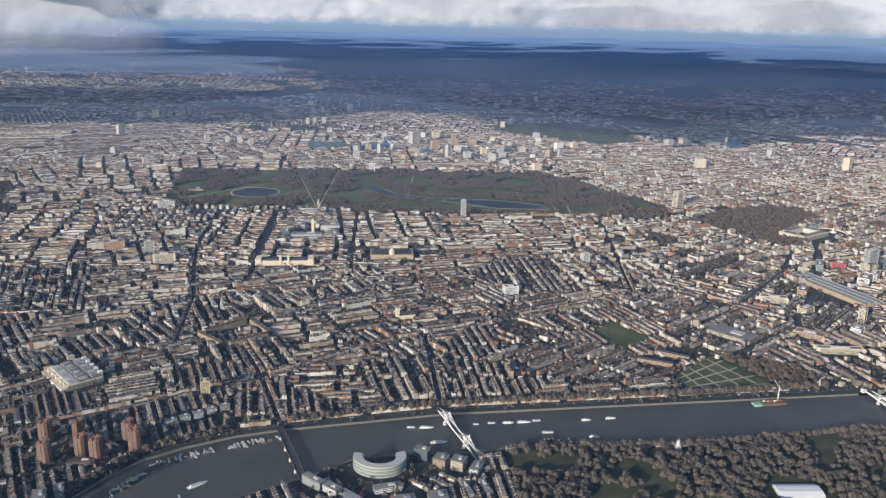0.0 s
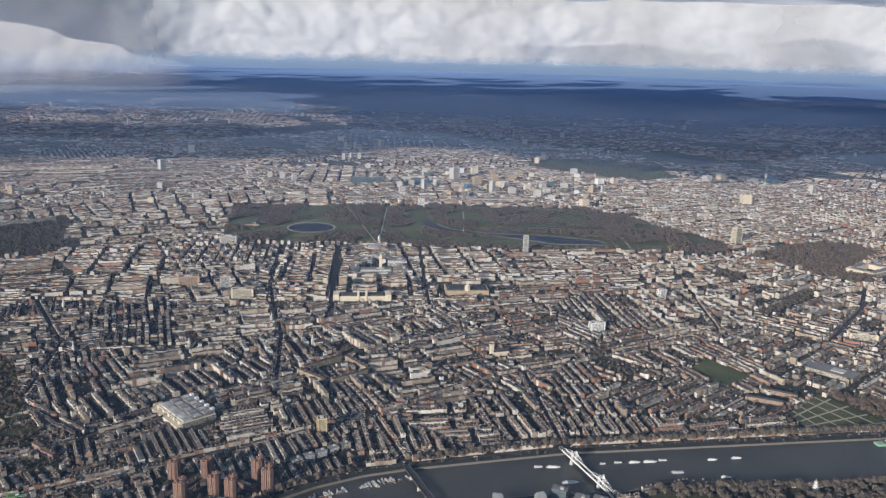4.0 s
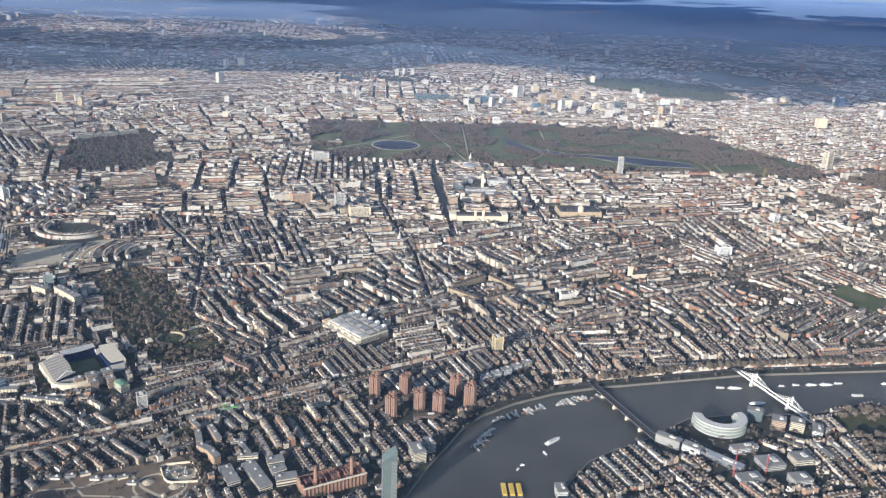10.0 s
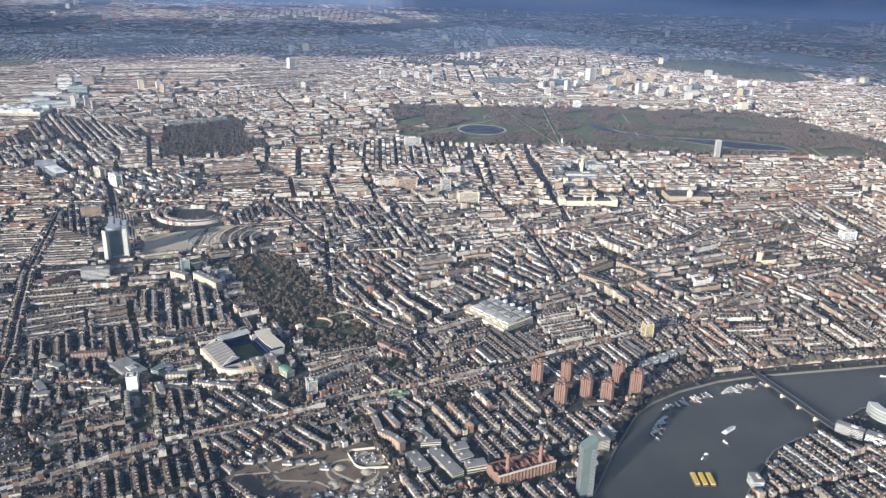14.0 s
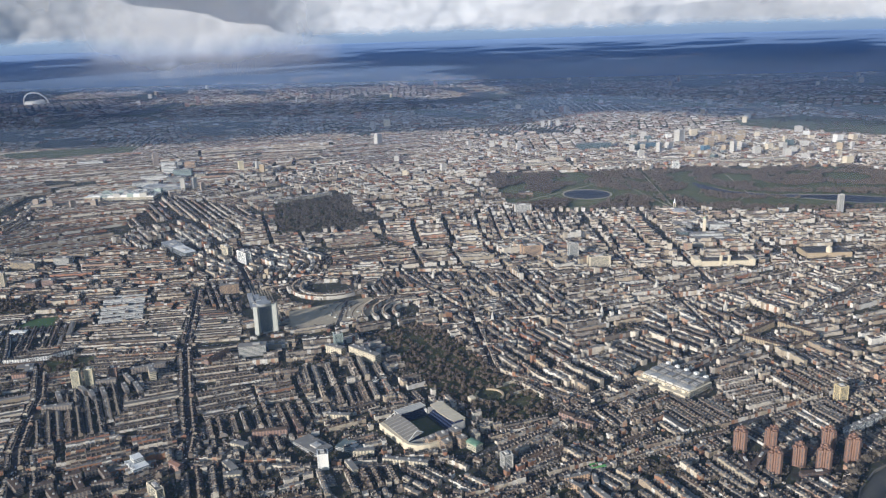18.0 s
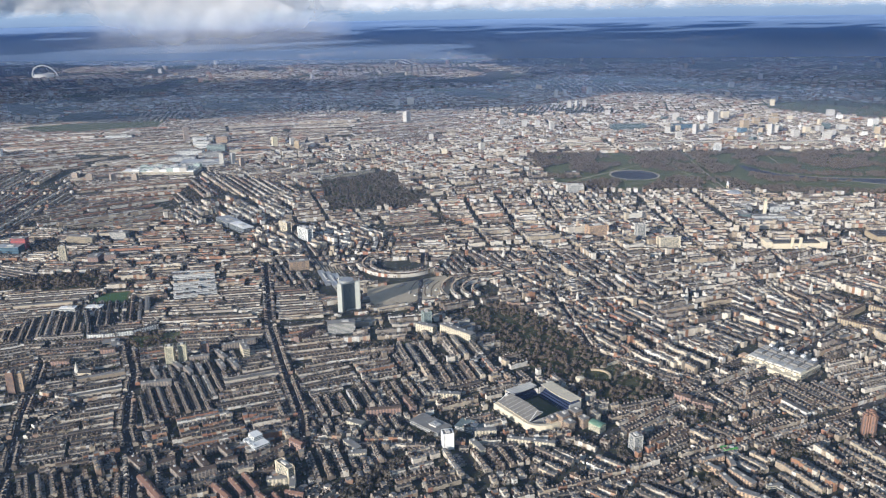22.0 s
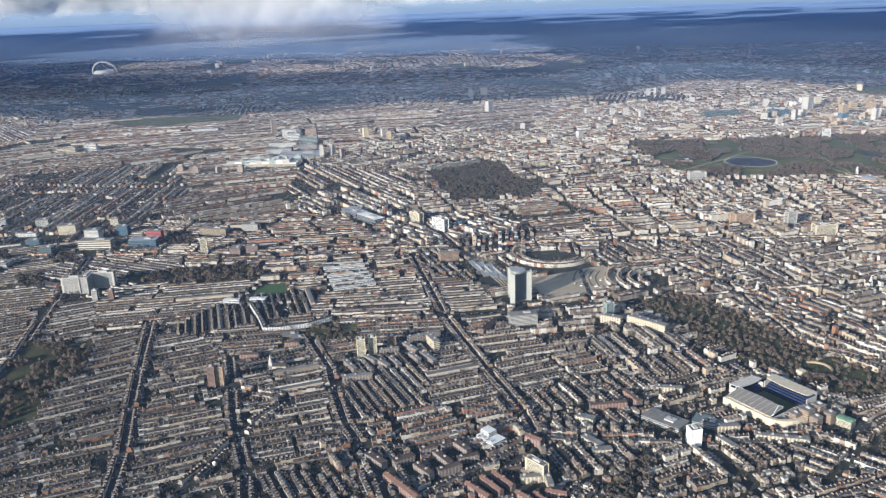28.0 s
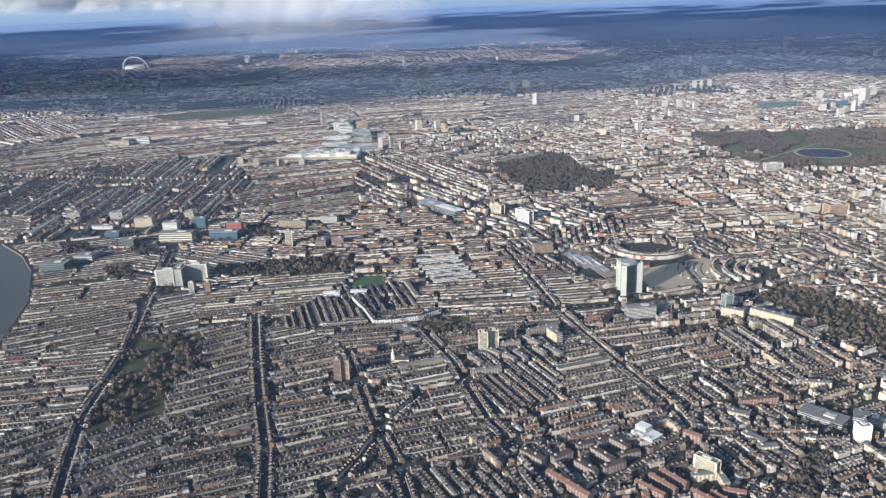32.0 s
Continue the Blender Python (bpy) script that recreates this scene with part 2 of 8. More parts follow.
def box(bm, x, y, z, w, d, h, turn=0.0, taper=1.0, bevel=0.0, mat=0):
    """A box whose base's centre is at x, y, z."""
    vs = []
    c, s = math.cos(radians(turn)), math.sin(radians(turn))
    for k, zz in ((1.0, z), (taper, z + h)):
        for sx, sy in ((-1, -1), (1, -1), (1, 1), (-1, 1)):
            px, py = sx * w / 2 * k, sy * d / 2 * k
            vs.append(bm.verts.new((x + c * px - s * py, y + s * px + c * py, zz)))
    fs = [(3, 2, 1, 0), (4, 5, 6, 7), (0, 1, 5, 4), (1, 2, 6, 5), (2, 3, 7, 6), (3, 0, 4, 7)]
    made = [bm.faces.new([vs[i] for i in f]) for f in fs]
    for f in made:
        f.material_index = mat
    if bevel:
        bmesh.ops.bevel(bm, geom=list({e for f in made for e in f.edges}), offset=bevel, segments=1, affect="EDGES")
    return bm


def solid(w, d, h, bevel=0.03, x=0, y=0, z=0, turn=0.0, taper=1.0):
    return box(bmesh.new(), x, y, z, w, d, h, turn, taper, bevel)


def prism(bm, pts, z, h, mat=0, cap=True):
    """An upright prism over an outline given anticlockwise."""
    lo, hi = [bm.verts.new((*p, z)) for p in pts], [bm.verts.new((*p, z + h)) for p in pts]
    fs = [bm.faces.new((lo[i], lo[(i + 1) % len(pts)], hi[(i + 1) % len(pts)], hi[i])) for i in range(len(pts))]
    if cap:
        fs += [bm.faces.new(hi), bm.faces.new(lo[::-1])]
    for f in fs:
        f.material_index = mat
    return bm


def tube(bm, x, y, z, r, h, n=12, top=None, mat=0):
    ring = [(x + math.cos(math.tau * i / n), y + math.sin(math.tau * i / n)) for i in range(n)]
    lo = [bm.verts.new((x + (px - x) * r, y + (py - y) * r, z)) for px, py in ring]
    rt = r if top is None else top
    hi = [bm.verts.new((x + (px - x) * rt, y + (py - y) * rt, z + h)) for px, py in ring]
    fs = [bm.faces.new((lo[i], lo[(i + 1) % n], hi[(i + 1) % n], hi[i])) for i in range(n)] + [bm.faces.new(hi), bm.faces.new(lo[::-1])]
    for f in fs:
        f.material_index = mat
    return bm


def strut(bm, a, b, r, n=5):
    """A rod from a to b."""
    a, b = Vector(a), Vector(b)
    q = (b - a).to_track_quat("Z", "Y")
    lo = [bm.verts.new(a + q @ Vector((r * math.cos(math.tau * i / n), r * math.sin(math.tau * i / n), 0))) for i in range(n)]
    hi = [bm.verts.new(v.co + (b - a)) for v in lo]
    for i in range(n):
        bm.faces.new((lo[i], lo[(i + 1) % n], hi[(i + 1) % n], hi[i]))
    bm.faces.new(lo[::-1]), bm.faces.new(hi)
    return bm


def ribbon(bm, line, width, z, h=0.04):
    """A road or kerb along a line of points, with mitred joints and a thickness."""
    pts = [Vector(p) for p in line]
    left, right = [], []
    for i, p in enumerate(pts):
        d = (pts[min(i + 1, len(pts) - 1)] - pts[max(i - 1, 0)]).normalized()
        side = Vector((-d.y, d.x)) * width / 2
        left.append(p + side), right.append(p - side)
    rows = [[bm.verts.new((v.x, v.y, zz)) for v in s] for s, zz in ((right, z), (right, z + h), (left, z + h), (left, z))]
    for i in range(len(pts) - 1):
        for a, b in ((0, 1), (1, 2), (2, 3)):
            bm.faces.new((rows[a][i], rows[a][i + 1], rows[b][i + 1], rows[b][i]))
    return bm


def bulk(name, places, faces, slots, materials, tone=None):
    """Many like pieces in one mesh. places: pieces x corners x 3; faces: of one piece; slots: pieces x faces."""
    n, nv = places.shape[:2]
    me = bpy.data.meshes.new(name)
    flat = np.concatenate([np.array(f) for f in faces])
    sizes = np.array([len(f) for f in faces])
    me.vertices.add(n * nv)
    me.vertices.foreach_set("co", places.astype(np.float32).ravel())
    me.loops.add(n * len(flat))
    me.loops.foreach_set("vertex_index", (flat[None] + np.arange(n)[:, None] * nv).astype(np.int32).ravel())
    me.polygons.add(n * len(faces))
    totals = np.tile(sizes, n)
    me.polygons.foreach_set("loop_start", np.r_[0, np.cumsum(totals)[:-1]].astype(np.int32))
    me.polygons.foreach_set("loop_total", totals.astype(np.int32))
    me.polygons.foreach_set("material_index", np.broadcast_to(slots, (n, len(faces))).astype(np.int32).ravel())
    me.attributes.new("sharp_face", "BOOLEAN", "FACE").data.foreach_set("value", np.ones(n * len(faces), bool))
    if tone is not None:
        me.attributes.new("tone", "FLOAT", "FACE").data.foreach_set("value", np.repeat(tone, len(faces)).astype(np.float32))
    for m in materials:
        me.materials.append(m)
    me.update(calc_edges=True)
    return new(name, me)


def inside(x, y, poly):
    """Which of the points lie in a polygon."""
    px, py = np.array(poly, float).T
    out = np.zeros(np.shape(x), bool)
    for i in range(len(px)):
        j = i - 1
        if py[i] == py[j]:
            continue
        out ^= ((py[i] > y) != (py[j] > y)) & (x < (px[j] - px[i]) * (y - py[i]) / (py[j] - py[i]) + px[i])
    return out


def off_line(x, y, line):
    """The distance of points from a line of points."""
    best = np.full(np.shape(x), 1e9)
    for (ax, ay), (bx, by) in zip(line, line[1:]):
        dx, dy = bx - ax, by - ay
        k = np.clip(((x - ax) * dx + (y - ay) * dy) / (dx * dx + dy * dy), 0, 1)
        best = np.minimum(best, np.hypot(x - ax - k * dx, y - ay - k * dy))
    return best


# ---- the plan ----
RIVER = [(10, 127), (15, 141), (21, 155), (26, 162), (33, 168), (43, 174), (53, 178), (73, 184), (93, 190), (124, 196), (155, 202), (176, 206), (207, 212),
         (300, 222), (420, 235), (420, 205), (300, 203), (205, 193), (176, 186), (150, 180), (116, 178), (104, 172), (93, 170), (84, 169), (73, 166), (63, 157),
         (54, 151), (48, 146), (43, 138), (39, 131), (34, 110), (20, 80), (0, 40), (-40, 0), (-60, 12), (-25, 50), (0, 95)]
RIVER_WEST = [(-303, 172), (-318, 204), (-338, 232), (-354, 248), (-374, 262), (-400, 262), (-385, 235), (-365, 205), (-345, 170), (-340, 120), (-318, 120)]
HYDE = [(-70, 421), (-92, 511), (-7, 523), (45, 534), (83, 532), (138, 538), (157, 523), (186, 476), (206, 438), (200, 416), (170, 416), (135, 418), (96, 410), (40, 410),
        (16, 412), (-30, 408), (-52, 408)]
PALACE = [(210, 415), (243, 444), (266, 457), (282, 449), (283, 428), (254, 398), (257, 377), (243, 361), (231, 379), (218, 399)]
ST_PARK = [(300, 420), (350, 430), (360, 412), (310, 402)]
LAWN_EAST = [(158, 219), (173, 235), (186.5, 213), (161.5, 207)]
BELT_EAST = [(174, 236), (189, 232), (203, 220), (198, 212.5), (188, 212.5), (175, 233)]
LAWN_NORTH = [(137, 250), (147, 262), (157, 247), (147, 237)]
BATTERSEA_PARK = [(108, 172), (150, 178), (176, 184), (205, 191), (300, 201), (300, 120), (115, 120), (110, 150)]
CEMETERY = [(-97, 231), (-87, 241), (-75, 232), (-56, 203), (-41, 187), (-44, 179), (-55, 174), (-66, 184), (-73, 191), (-87, 212)]
HOLLAND = [(-200, 416), (-191, 435), (-174, 450), (-162, 444), (-151, 407), (-134, 373), (-141, 361), (-158, 364), (-175, 352), (-186, 379)]
REGENTS = [(107, 791), (188, 829), (233, 786), (247, 695), (201, 680), (170, 696), (127, 730)]
SCRUBS = [(-522, 605), (-478, 638), (-408, 654), (-395, 614), (-472, 580)]
WEST_CEMETERY = [(-268, 181), (-250, 187), (-241, 170), (-242, 154), (-236, 142), (-250, 132), (-254, 145), (-261, 165)]
PITCH = [(-221, 225), (-208, 228), (-212, 239), (-220, 235)]
MARGIN_WOOD = [(-273, 241), (-234, 257), (-223, 243), (-238, 236), (-267, 232)]
SMALL_PARK = [(-192, 201), (-178, 207), (-175, 196), (-188, 191)]
SITE = [(-133, 249), (-108, 266), (-101, 254), (-107, 240), (-127, 232)]
YARD = [(-60, 122), (-56, 131), (-49, 131.5), (-41, 135), (-36, 138), (-29, 134), (-26, 127), (-28, 118), (-47, 117)]
PARKS = [HYDE, PALACE, ST_PARK, LAWN_EAST, BELT_EAST, LAWN_NORTH, BATTERSEA_PARK, CEMETERY, HOLLAND, REGENTS, SCRUBS, WEST_CEMETERY, PITCH, MARGIN_WOOD, SMALL_PARK]

ROADS_SOUTH = {
    "kings_road": (1.6, [(159, 291), (76, 238), (42, 207), (-10, 172), (-45, 150), (-75, 132), (-111, 102)]),
    "fulham_road": (1.6, [(76, 304), (28, 246), (-4, 210), (-30, 186), (-58, 160), (-85, 152), (-123, 150), (-146, 124), (-170, 100)]),
    "brompton_road": (1.5, [(76, 304), (38, 290), (-38, 250), (-97, 232), (-150, 216)]),
    "cromwell_road": (2.0, [(110, 340), (70, 318), (-21, 303), (-104, 296), (-160, 282), (-277, 262), (-330, 258)]),
    "queens_gate": (2.6, [(-4, 404), (5, 343), (14, 286)]),
    "exhibition_road": (1.5, [(38, 408), (45, 345), (50, 308)]),
    "beaufort_street": (1.6, [(53, 179), (40, 208), (22, 240)]),
    "oakley_street": (1.6, [(92, 191), (84, 242)]),
    "embankment": (1.5, [(15, 146), (24, 164), (42, 177), (73, 187), (93, 193), (124, 199), (155, 205), (207, 215)]),
    "north_end_road": (1.5, [(-176, 270), (-164, 240), (-153, 212), (-137, 180), (-127, 161), (-123, 150)]),
}
ROADS_WEST = {
    "munster_road": (1.6, [(-240, 200), (-226, 169), (-217, 150), (-208, 132), (-200, 112), (-190, 90)]),
    "estcourt_road": (1.4, [(-206, 180), (-199, 166), (-192, 151), (-187, 142), (-180, 130), (-175, 119), (-168, 105)]),
    "dawes_road": (1.6, [(-190, 196), (-177, 176), (-171, 162), (-165, 150), (-158, 140), (-152, 130), (-145, 116)]),
    "lillie_road": (1.5, [(-97, 232), (-135, 220), (-160, 214), (-184, 209)]),
    "racton_road": (1.4, [(-190, 121), (-175, 131), (-160, 141), (-152, 144), (-137, 153), (-128, 158)]),
    "rylston_road": (1.3, [(-182, 158), (-186, 147), (-188, 131), (-190, 121)]),
    "bishops_road": (1.6, [(-201, 164), (-192, 162), (-183, 160), (-173, 166)]),
    "palace_road": (2.0, [(-300, 262), (-276, 200), (-264, 172), (-254, 138), (-240, 110)]),
    "holland_road": (2.6, [(-292, 455), (-269, 416), (-230, 376), (-194, 333), (-171, 299), (-152, 266)]),
    "kensington_high_street": (2.0, [(40, 407), (-30, 404), (-56, 402), (-110, 372), (-190, 340), (-230, 320)]),
    "knightsbridge": (2.0, [(40, 407), (96, 406), (150, 412), (205, 412)]),
    "sloane_street": (1.6, [(159, 291), (163, 405)]),
}
ROADS_NORTH = {
    "warwick_road": (1.5, [(-152, 270), (-120, 290), (-112, 236)]),
    "redcliffe_gardens": (1.5, [(-104, 296), (-70, 250), (-58, 205), (-30, 186)]),
    "gloucester_road": (1.3, [(-34, 404), (-20, 330), (-12, 303), (0, 268), (8, 230)]),
    "park_lane": (2.2, [(206, 436), (190, 476), (160, 530), (150, 560)]),
    "bayswater_road": (1.8, [(150, 548), (83, 538), (-7, 529), (-94, 517), (-180, 500), (-300, 470)]),
    "edgware_road": (1.8, [(150, 560), (60, 660), (-60, 800)]),
    "scrubs_lane": (1.6, [(-300, 470), (-320, 560), (-400, 660)]),
    "goldhawk_road": (1.6, [(-250, 400), (-340, 372), (-480, 380)]),
    "victoria_street": (2.8, [(262, 382), (247, 339), (233, 307), (222, 286), (212, 271), (206, 247), (214, 216)]),
    "belgrave_road": (1.8, [(240, 353), (229, 329), (212, 305), (197, 284)]),
}
ROADS = {**{name: (0.84 * w, line) for name, (w, line) in {**ROADS_SOUTH, **ROADS_WEST}.items()}, **ROADS_NORTH}
# Centre and radius of ground kept free for single buildings.
PLOTS_MIDDLE = [(-71.5, 171, 11.5), (-14, 206, 7.5), (-6, 199, 7), (-8, 130, 5), (-3, 132, 5), (2, 135, 5), (8, 127, 3), (2, 166, 6), (8, 162, 6), (14, 163, 6), (-91, 151, 2.5), (-95, 158, 7),
                (-51, 155, 2.2), (-98, 251, 11), (-60, 161, 5), (15, 140, 3)]
PLOTS_WEST = [(-134, 229, 5), (-131, 212, 5), (-162, 266, 4.5), (-277, 226, 7), (-204, 164, 2.5), (-105, 220, 3), (-303, 271, 7), (-284, 278, 7), (-347, 300, 4), (-328, 290, 5), (-264, 293, 7), (-241, 270, 5), (-251, 300, 4.5), (-344, 285, 5), (-367, 299, 4), (-332, 273, 3.5), (-314, 302, 3), (-305, 286, 7), (-256, 268, 2.2),
              (-150, 262, 8), (-143, 248, 7), (-126, 268, 13), (-328, 240, 8), (-171, 185.5, 3), (-138, 230, 4), (-222, 220, 4)]
PLOTS_EAST = [(20, 167, 5), (77, 161, 9), (66, 153, 4), (90, 164, 5), (98, 164, 4), (78, 147, 6), (88, 148, 7), (29, 195, 2.2), (113, 286, 3.5), (76, 258, 4), (154, 228, 6), (164, 235, 6),
              (184, 252, 8), (253, 333, 4), (271, 344, 4), (276, 338, 4.5), (264, 334, 4), (256, 316, 5), (262, 322, 5), (245, 334, 4), (239, 304, 10), (236, 294, 8), (234, 270, 2.5), (227, 258, 3), (218, 278, 4), (210, 254, 5), (214, 241, 6), (237, 329, 4), (225, 299, 4.5), (210, 288, 5), (262, 388, 13), (277, 398, 8), (30, 182, 4), (34, 185, 4)]
PLOTS_NORTH = [(16, 397, 5), (22, 366, 8), (22, 354, 8), (93, 406, 2.5), (211, 442, 4), (-36, 318, 3), (-53, 323, 5), (-26, 309, 5), (-61, 403, 4), (-184, 316, 4), (-172, 306, 4),
               (-306, 436, 14), (-288, 438, 14), (-285, 458, 11), (-320, 540, 14), (-306, 472, 8), (-292, 486, 6), (-312, 496, 8), (-300, 512, 6), (-314, 522, 5), (-282, 500, 4), (30, 523, 3), (-204, 436, 5), (-198, 440, 5), (-191, 445, 5), (-184, 450, 5), (-178, 454, 5), (15, 313, 7), (29, 315, 7), (58, 329, 7), (70, 331, 7),
               (-205, 320, 9)]
PLOTS = PLOTS_MIDDLE + PLOTS_WEST + PLOTS_EAST + PLOTS_NORTH

# Long single blocks: ends, depth, height, wall. The ground round them stays free of terraces.
COURT_FLATS = [(-146, 140, -143, 142, 1.4, 1.5), (-142, 142, -140, 144.4, 1.4, 1.5), (-140, 144.6, -136, 141, 1.3, 1.5), (-143, 140, -139, 136, 1.3, 1.5), (-146, 135, -142, 131.6, 1.3, 1.5),
               (-150.4, 135, -147, 138, 1.5, 1.5), (-156.5, 137.4, -152, 134, 1.5, 1.6), (-138, 138, -134, 140, 1.2, 1.4), (-141, 133, -137, 136, 1.4, 1.5)]
RED_FLATS = [(-151, 131, -143, 124, 1.5, 1.4), (-135, 130, -130, 126, 1.2, 1.3), (-132.4, 132.4, -128, 128, 1.1, 1.3), (-130.4, 134.4, -126, 130, 1.1, 1.3), (-125.4, 128.4, -121, 125, 1.1, 1.3),
             (-122, 128.6, -118.6, 125, 0.9, 1.2), (-120, 129.6, -116, 129, 1.0, 1.2), (-125, 148, -121.6, 146, 1.4, 1.8)]
COUNCIL_FLATS = [(-161, 195, -153, 200, 1.3, 1.7), (-167, 187, -162, 189, 1.2, 1.3), (-169.4, 183.4, -166, 180.6, 1.2, 1.3), (-174, 180, -170, 175.4, 1.1, 1.2), (-172, 170.4, -165, 173, 1.5, 1.4),
                 (-165.4, 181.4, -162, 178, 1.1, 1.3), (-163, 183.4, -159.4, 179, 1.1, 1.3), (-158.4, 186.4, -155, 182.4, 1.1, 1.3), (-155.6, 187.4, -151, 182.4, 1.2, 1.3), (-161.4, 192.4, -156.6, 188, 1.1, 1.3)]
PALE_FLATS = [(-101.4, 214.6, -91.6, 207.6, 2.2, 2.8), (-109, 215.4, -103.4, 213, 2.0, 2.4), (-155, 195.4, -152, 191, 1.7, 2.6), (-125, 133, -121, 134, 1.2, 1.4), (-120, 134.4, -119, 130.8, 1.1, 1.5),
              (-113.4, 150.4, -109.6, 147, 1.6, 1.1), (-111.4, 145, -107.6, 146, 1.6, 1.1), (-115, 158.4, -111, 157, 1.8, 1.4), (-97, 174, -91, 174, 1.4, 1.4), (-86, 153, -83, 149, 1.3, 1.4), (-86, 157, -81, 158, 1.3, 1.4),
              (-78.4, 155, -68, 154, 1.2, 1.3)]
BRICK_FLATS = [(-112, 163, -104, 165.4, 1.6, 1.7), (-101, 166, -104, 171, 1.5, 1.7), (-142, 203, -139, 212, 1.8, 1.5), (-194, 189, -190, 190, 1.6, 1.4), (-203, 180, -198, 181, 1.6, 1.5), (-39.6, 180, -36, 177.6, 2.0, 1.8),
               (-36, 177, -31.6, 174.6, 1.8, 1.6)]
YELLOW_FLATS = [(14, 234, 24, 226.4, 1.7, 1.9), (35.4, 237, 27, 246.6, 1.7, 1.9), (25.6, 227, 35, 235.4, 1.6, 1.9), (15, 236, 25, 246.6, 1.6, 1.9)]
TAN_FLATS = [(-38.4, 150.4, -33.4, 152.8, 1.0, 1.5), (-32.4, 152.4, -32, 149, 1.0, 1.5), (-37.6, 149.4, -35, 147, 1.0, 1.5), (-35, 146, -33, 141.6, 1.2, 1.4), (-33, 148, -29.4, 143, 1.2, 1.5), (-33, 141, -29.4, 139, 1.4, 1.3),
             (-29.4, 138, -27.4, 136, 1.4, 2.0)]
WORKSHOPS = [(-25.6, 134.6, -22, 129.6, 2.4, 1.0), (-21.4, 136.4, -15.6, 128.8, 2.6, 1.0), (-17.6, 136.8, -14.6, 138.2, 2.4, 1.3), (-16, 133.8, -13.6, 135.4, 2.4, 1.3), (-14.4, 131.2, -10.6, 132.8, 2.3, 1.4),
             (-27, 143, -24, 144, 0.9, 1.1), (-25, 143, -22, 139.4, 0.9, 1.1), (-24, 138, -20, 139, 1.0, 1.1)]
HALL_ROWS = [(-206 + i * 2.05, 256.5 - i * 4.05, -192 + i * 1.75, 260.5 - i * 3.6, 1.3, 1.0) for i in range(7)]
SLABS = COURT_FLATS + RED_FLATS + COUNCIL_FLATS + PALE_FLATS + BRICK_FLATS + YELLOW_FLATS + TAN_FLATS + WORKSHOPS + HALL_ROWS
CUTTING = [(-103, 146), (-99, 145), (-104, 129), (-109, 129)]
SQUARES = [(41, 280, 4.5, 7, 35), (-30, 262, 4, 9, 28), (-8, 300, 4, 8, 8), (110, 262, 4, 8, 15), (95, 300, 5, 8, 30), (150, 300, 4.5, 10, 13), (0, 320, 3.5, 8, 8), (-75, 300, 4, 9, 20), (-90, 335, 4, 8, 15), (62, 232, 4, 6, 18),
           (130, 325, 5, 9, 13), (-20, 240, 3.5, 7, 28), (-150, 340, 5, 8, 25), (190, 310, 5, 9, 44)]


def square_outline(x, y, w, d, turn):
    m = pose(x, y, 0, 0, 0, turn)
    return [tuple((m @ Vector((sx * w / 2, sy * d / 2, 0))).xy) for sx, sy in ((-1, -1), (1, -1), (1, 1), (-1, 1))]


CURVED_ROW = [(-215, 216), (-208, 206), (-203.4, 198.4), (-199, 199.4), (-192, 203), (-187, 208.6)]
GARDENS = [square_outline(*q) for q in SQUARES] + [[(181, 316), (184.6, 312), (219.4, 348), (215.4, 354)], [(178, 368), (188.6, 360), (195.6, 376), (185, 387)],
                                                    [(-39, 172.5), (-33, 177), (-28, 172), (-35, 166)], [(-22, 163), (-16.5, 164), (-14, 155), (-20.5, 153)], [(-41, 148), (-36, 149), (-34, 144), (-39, 142)],
                                                    [(-286, 294), (-273, 293), (-267, 279), (-273, 276)], [(-321, 264), (-309, 265), (-300, 253), (-308, 251)], [(-314, 238), (-304, 239), (-295, 227), (-304, 226)], [(-349, 263), (-337, 264), (-327, 252), (-338, 251)]]

# ---- ground and water ----
bm = bmesh.new()
edges = []
for loop in ([(-6500, -3000), (6500, -3000), (6500, 7000), (-6500, 7000)], RIVER, RIVER_WEST):
    vs = [bm.verts.new((x, y, 0)) for x, y in loop]
    edges += [bm.edges.new((vs[i], vs[(i + 1) % len(vs)])) for i in range(len(vs))]
bmesh.ops.triangle_fill(bm, use_beauty=True, use_dissolve=False, edges=edges)
bmesh.ops.recalc_face_normals(bm, faces=bm.faces)
if sum(f.normal.z for f in bm.faces) < 0:
    bmesh.ops.reverse_faces(bm, faces=bm.faces)
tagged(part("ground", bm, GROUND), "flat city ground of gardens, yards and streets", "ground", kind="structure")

bm = bmesh.new()
bm.faces.new([bm.verts.new((x, y, -0.45)) for x, y in RIVER][::-1])
tagged(part("water_main", bm, WATER), "dull grey-green tidal river between embankments", "river", kind="structure")
bm = bmesh.new()
bm.faces.new([bm.verts.new((x, y, -0.45)) for x, y in RIVER_WEST][::-1])
tagged(part("water_west", bm, WATER), "distant grey river bend beside housing", "river", kind="structure")
for name, line in (("embankment_wall_north", RIVER[:13]), ("embankment_wall_south", RIVER[16:30]), ("embankment_wall_west", RIVER_WEST[:5])):
    bm = bmesh.new()
    ribbon(bm, line, 0.24, -0.9, 1.0)
    tagged(part(name, bm, RIVER_STONE), "grey granite embankment wall along the river", "river wall", kind="structure")


def sheet(name, poly, material, z, label, category):
    bm = bmesh.new()
    f = bm.faces.new([bm.verts.new((x, y, z)) for x, y in poly])
    bmesh.ops.triangulate(bm, faces=[f])
    for f in bm.faces:
        if f.normal.z < 0:
            f.normal_flip()
    return tagged(part(name, bm, material), label, category, kind="structure")


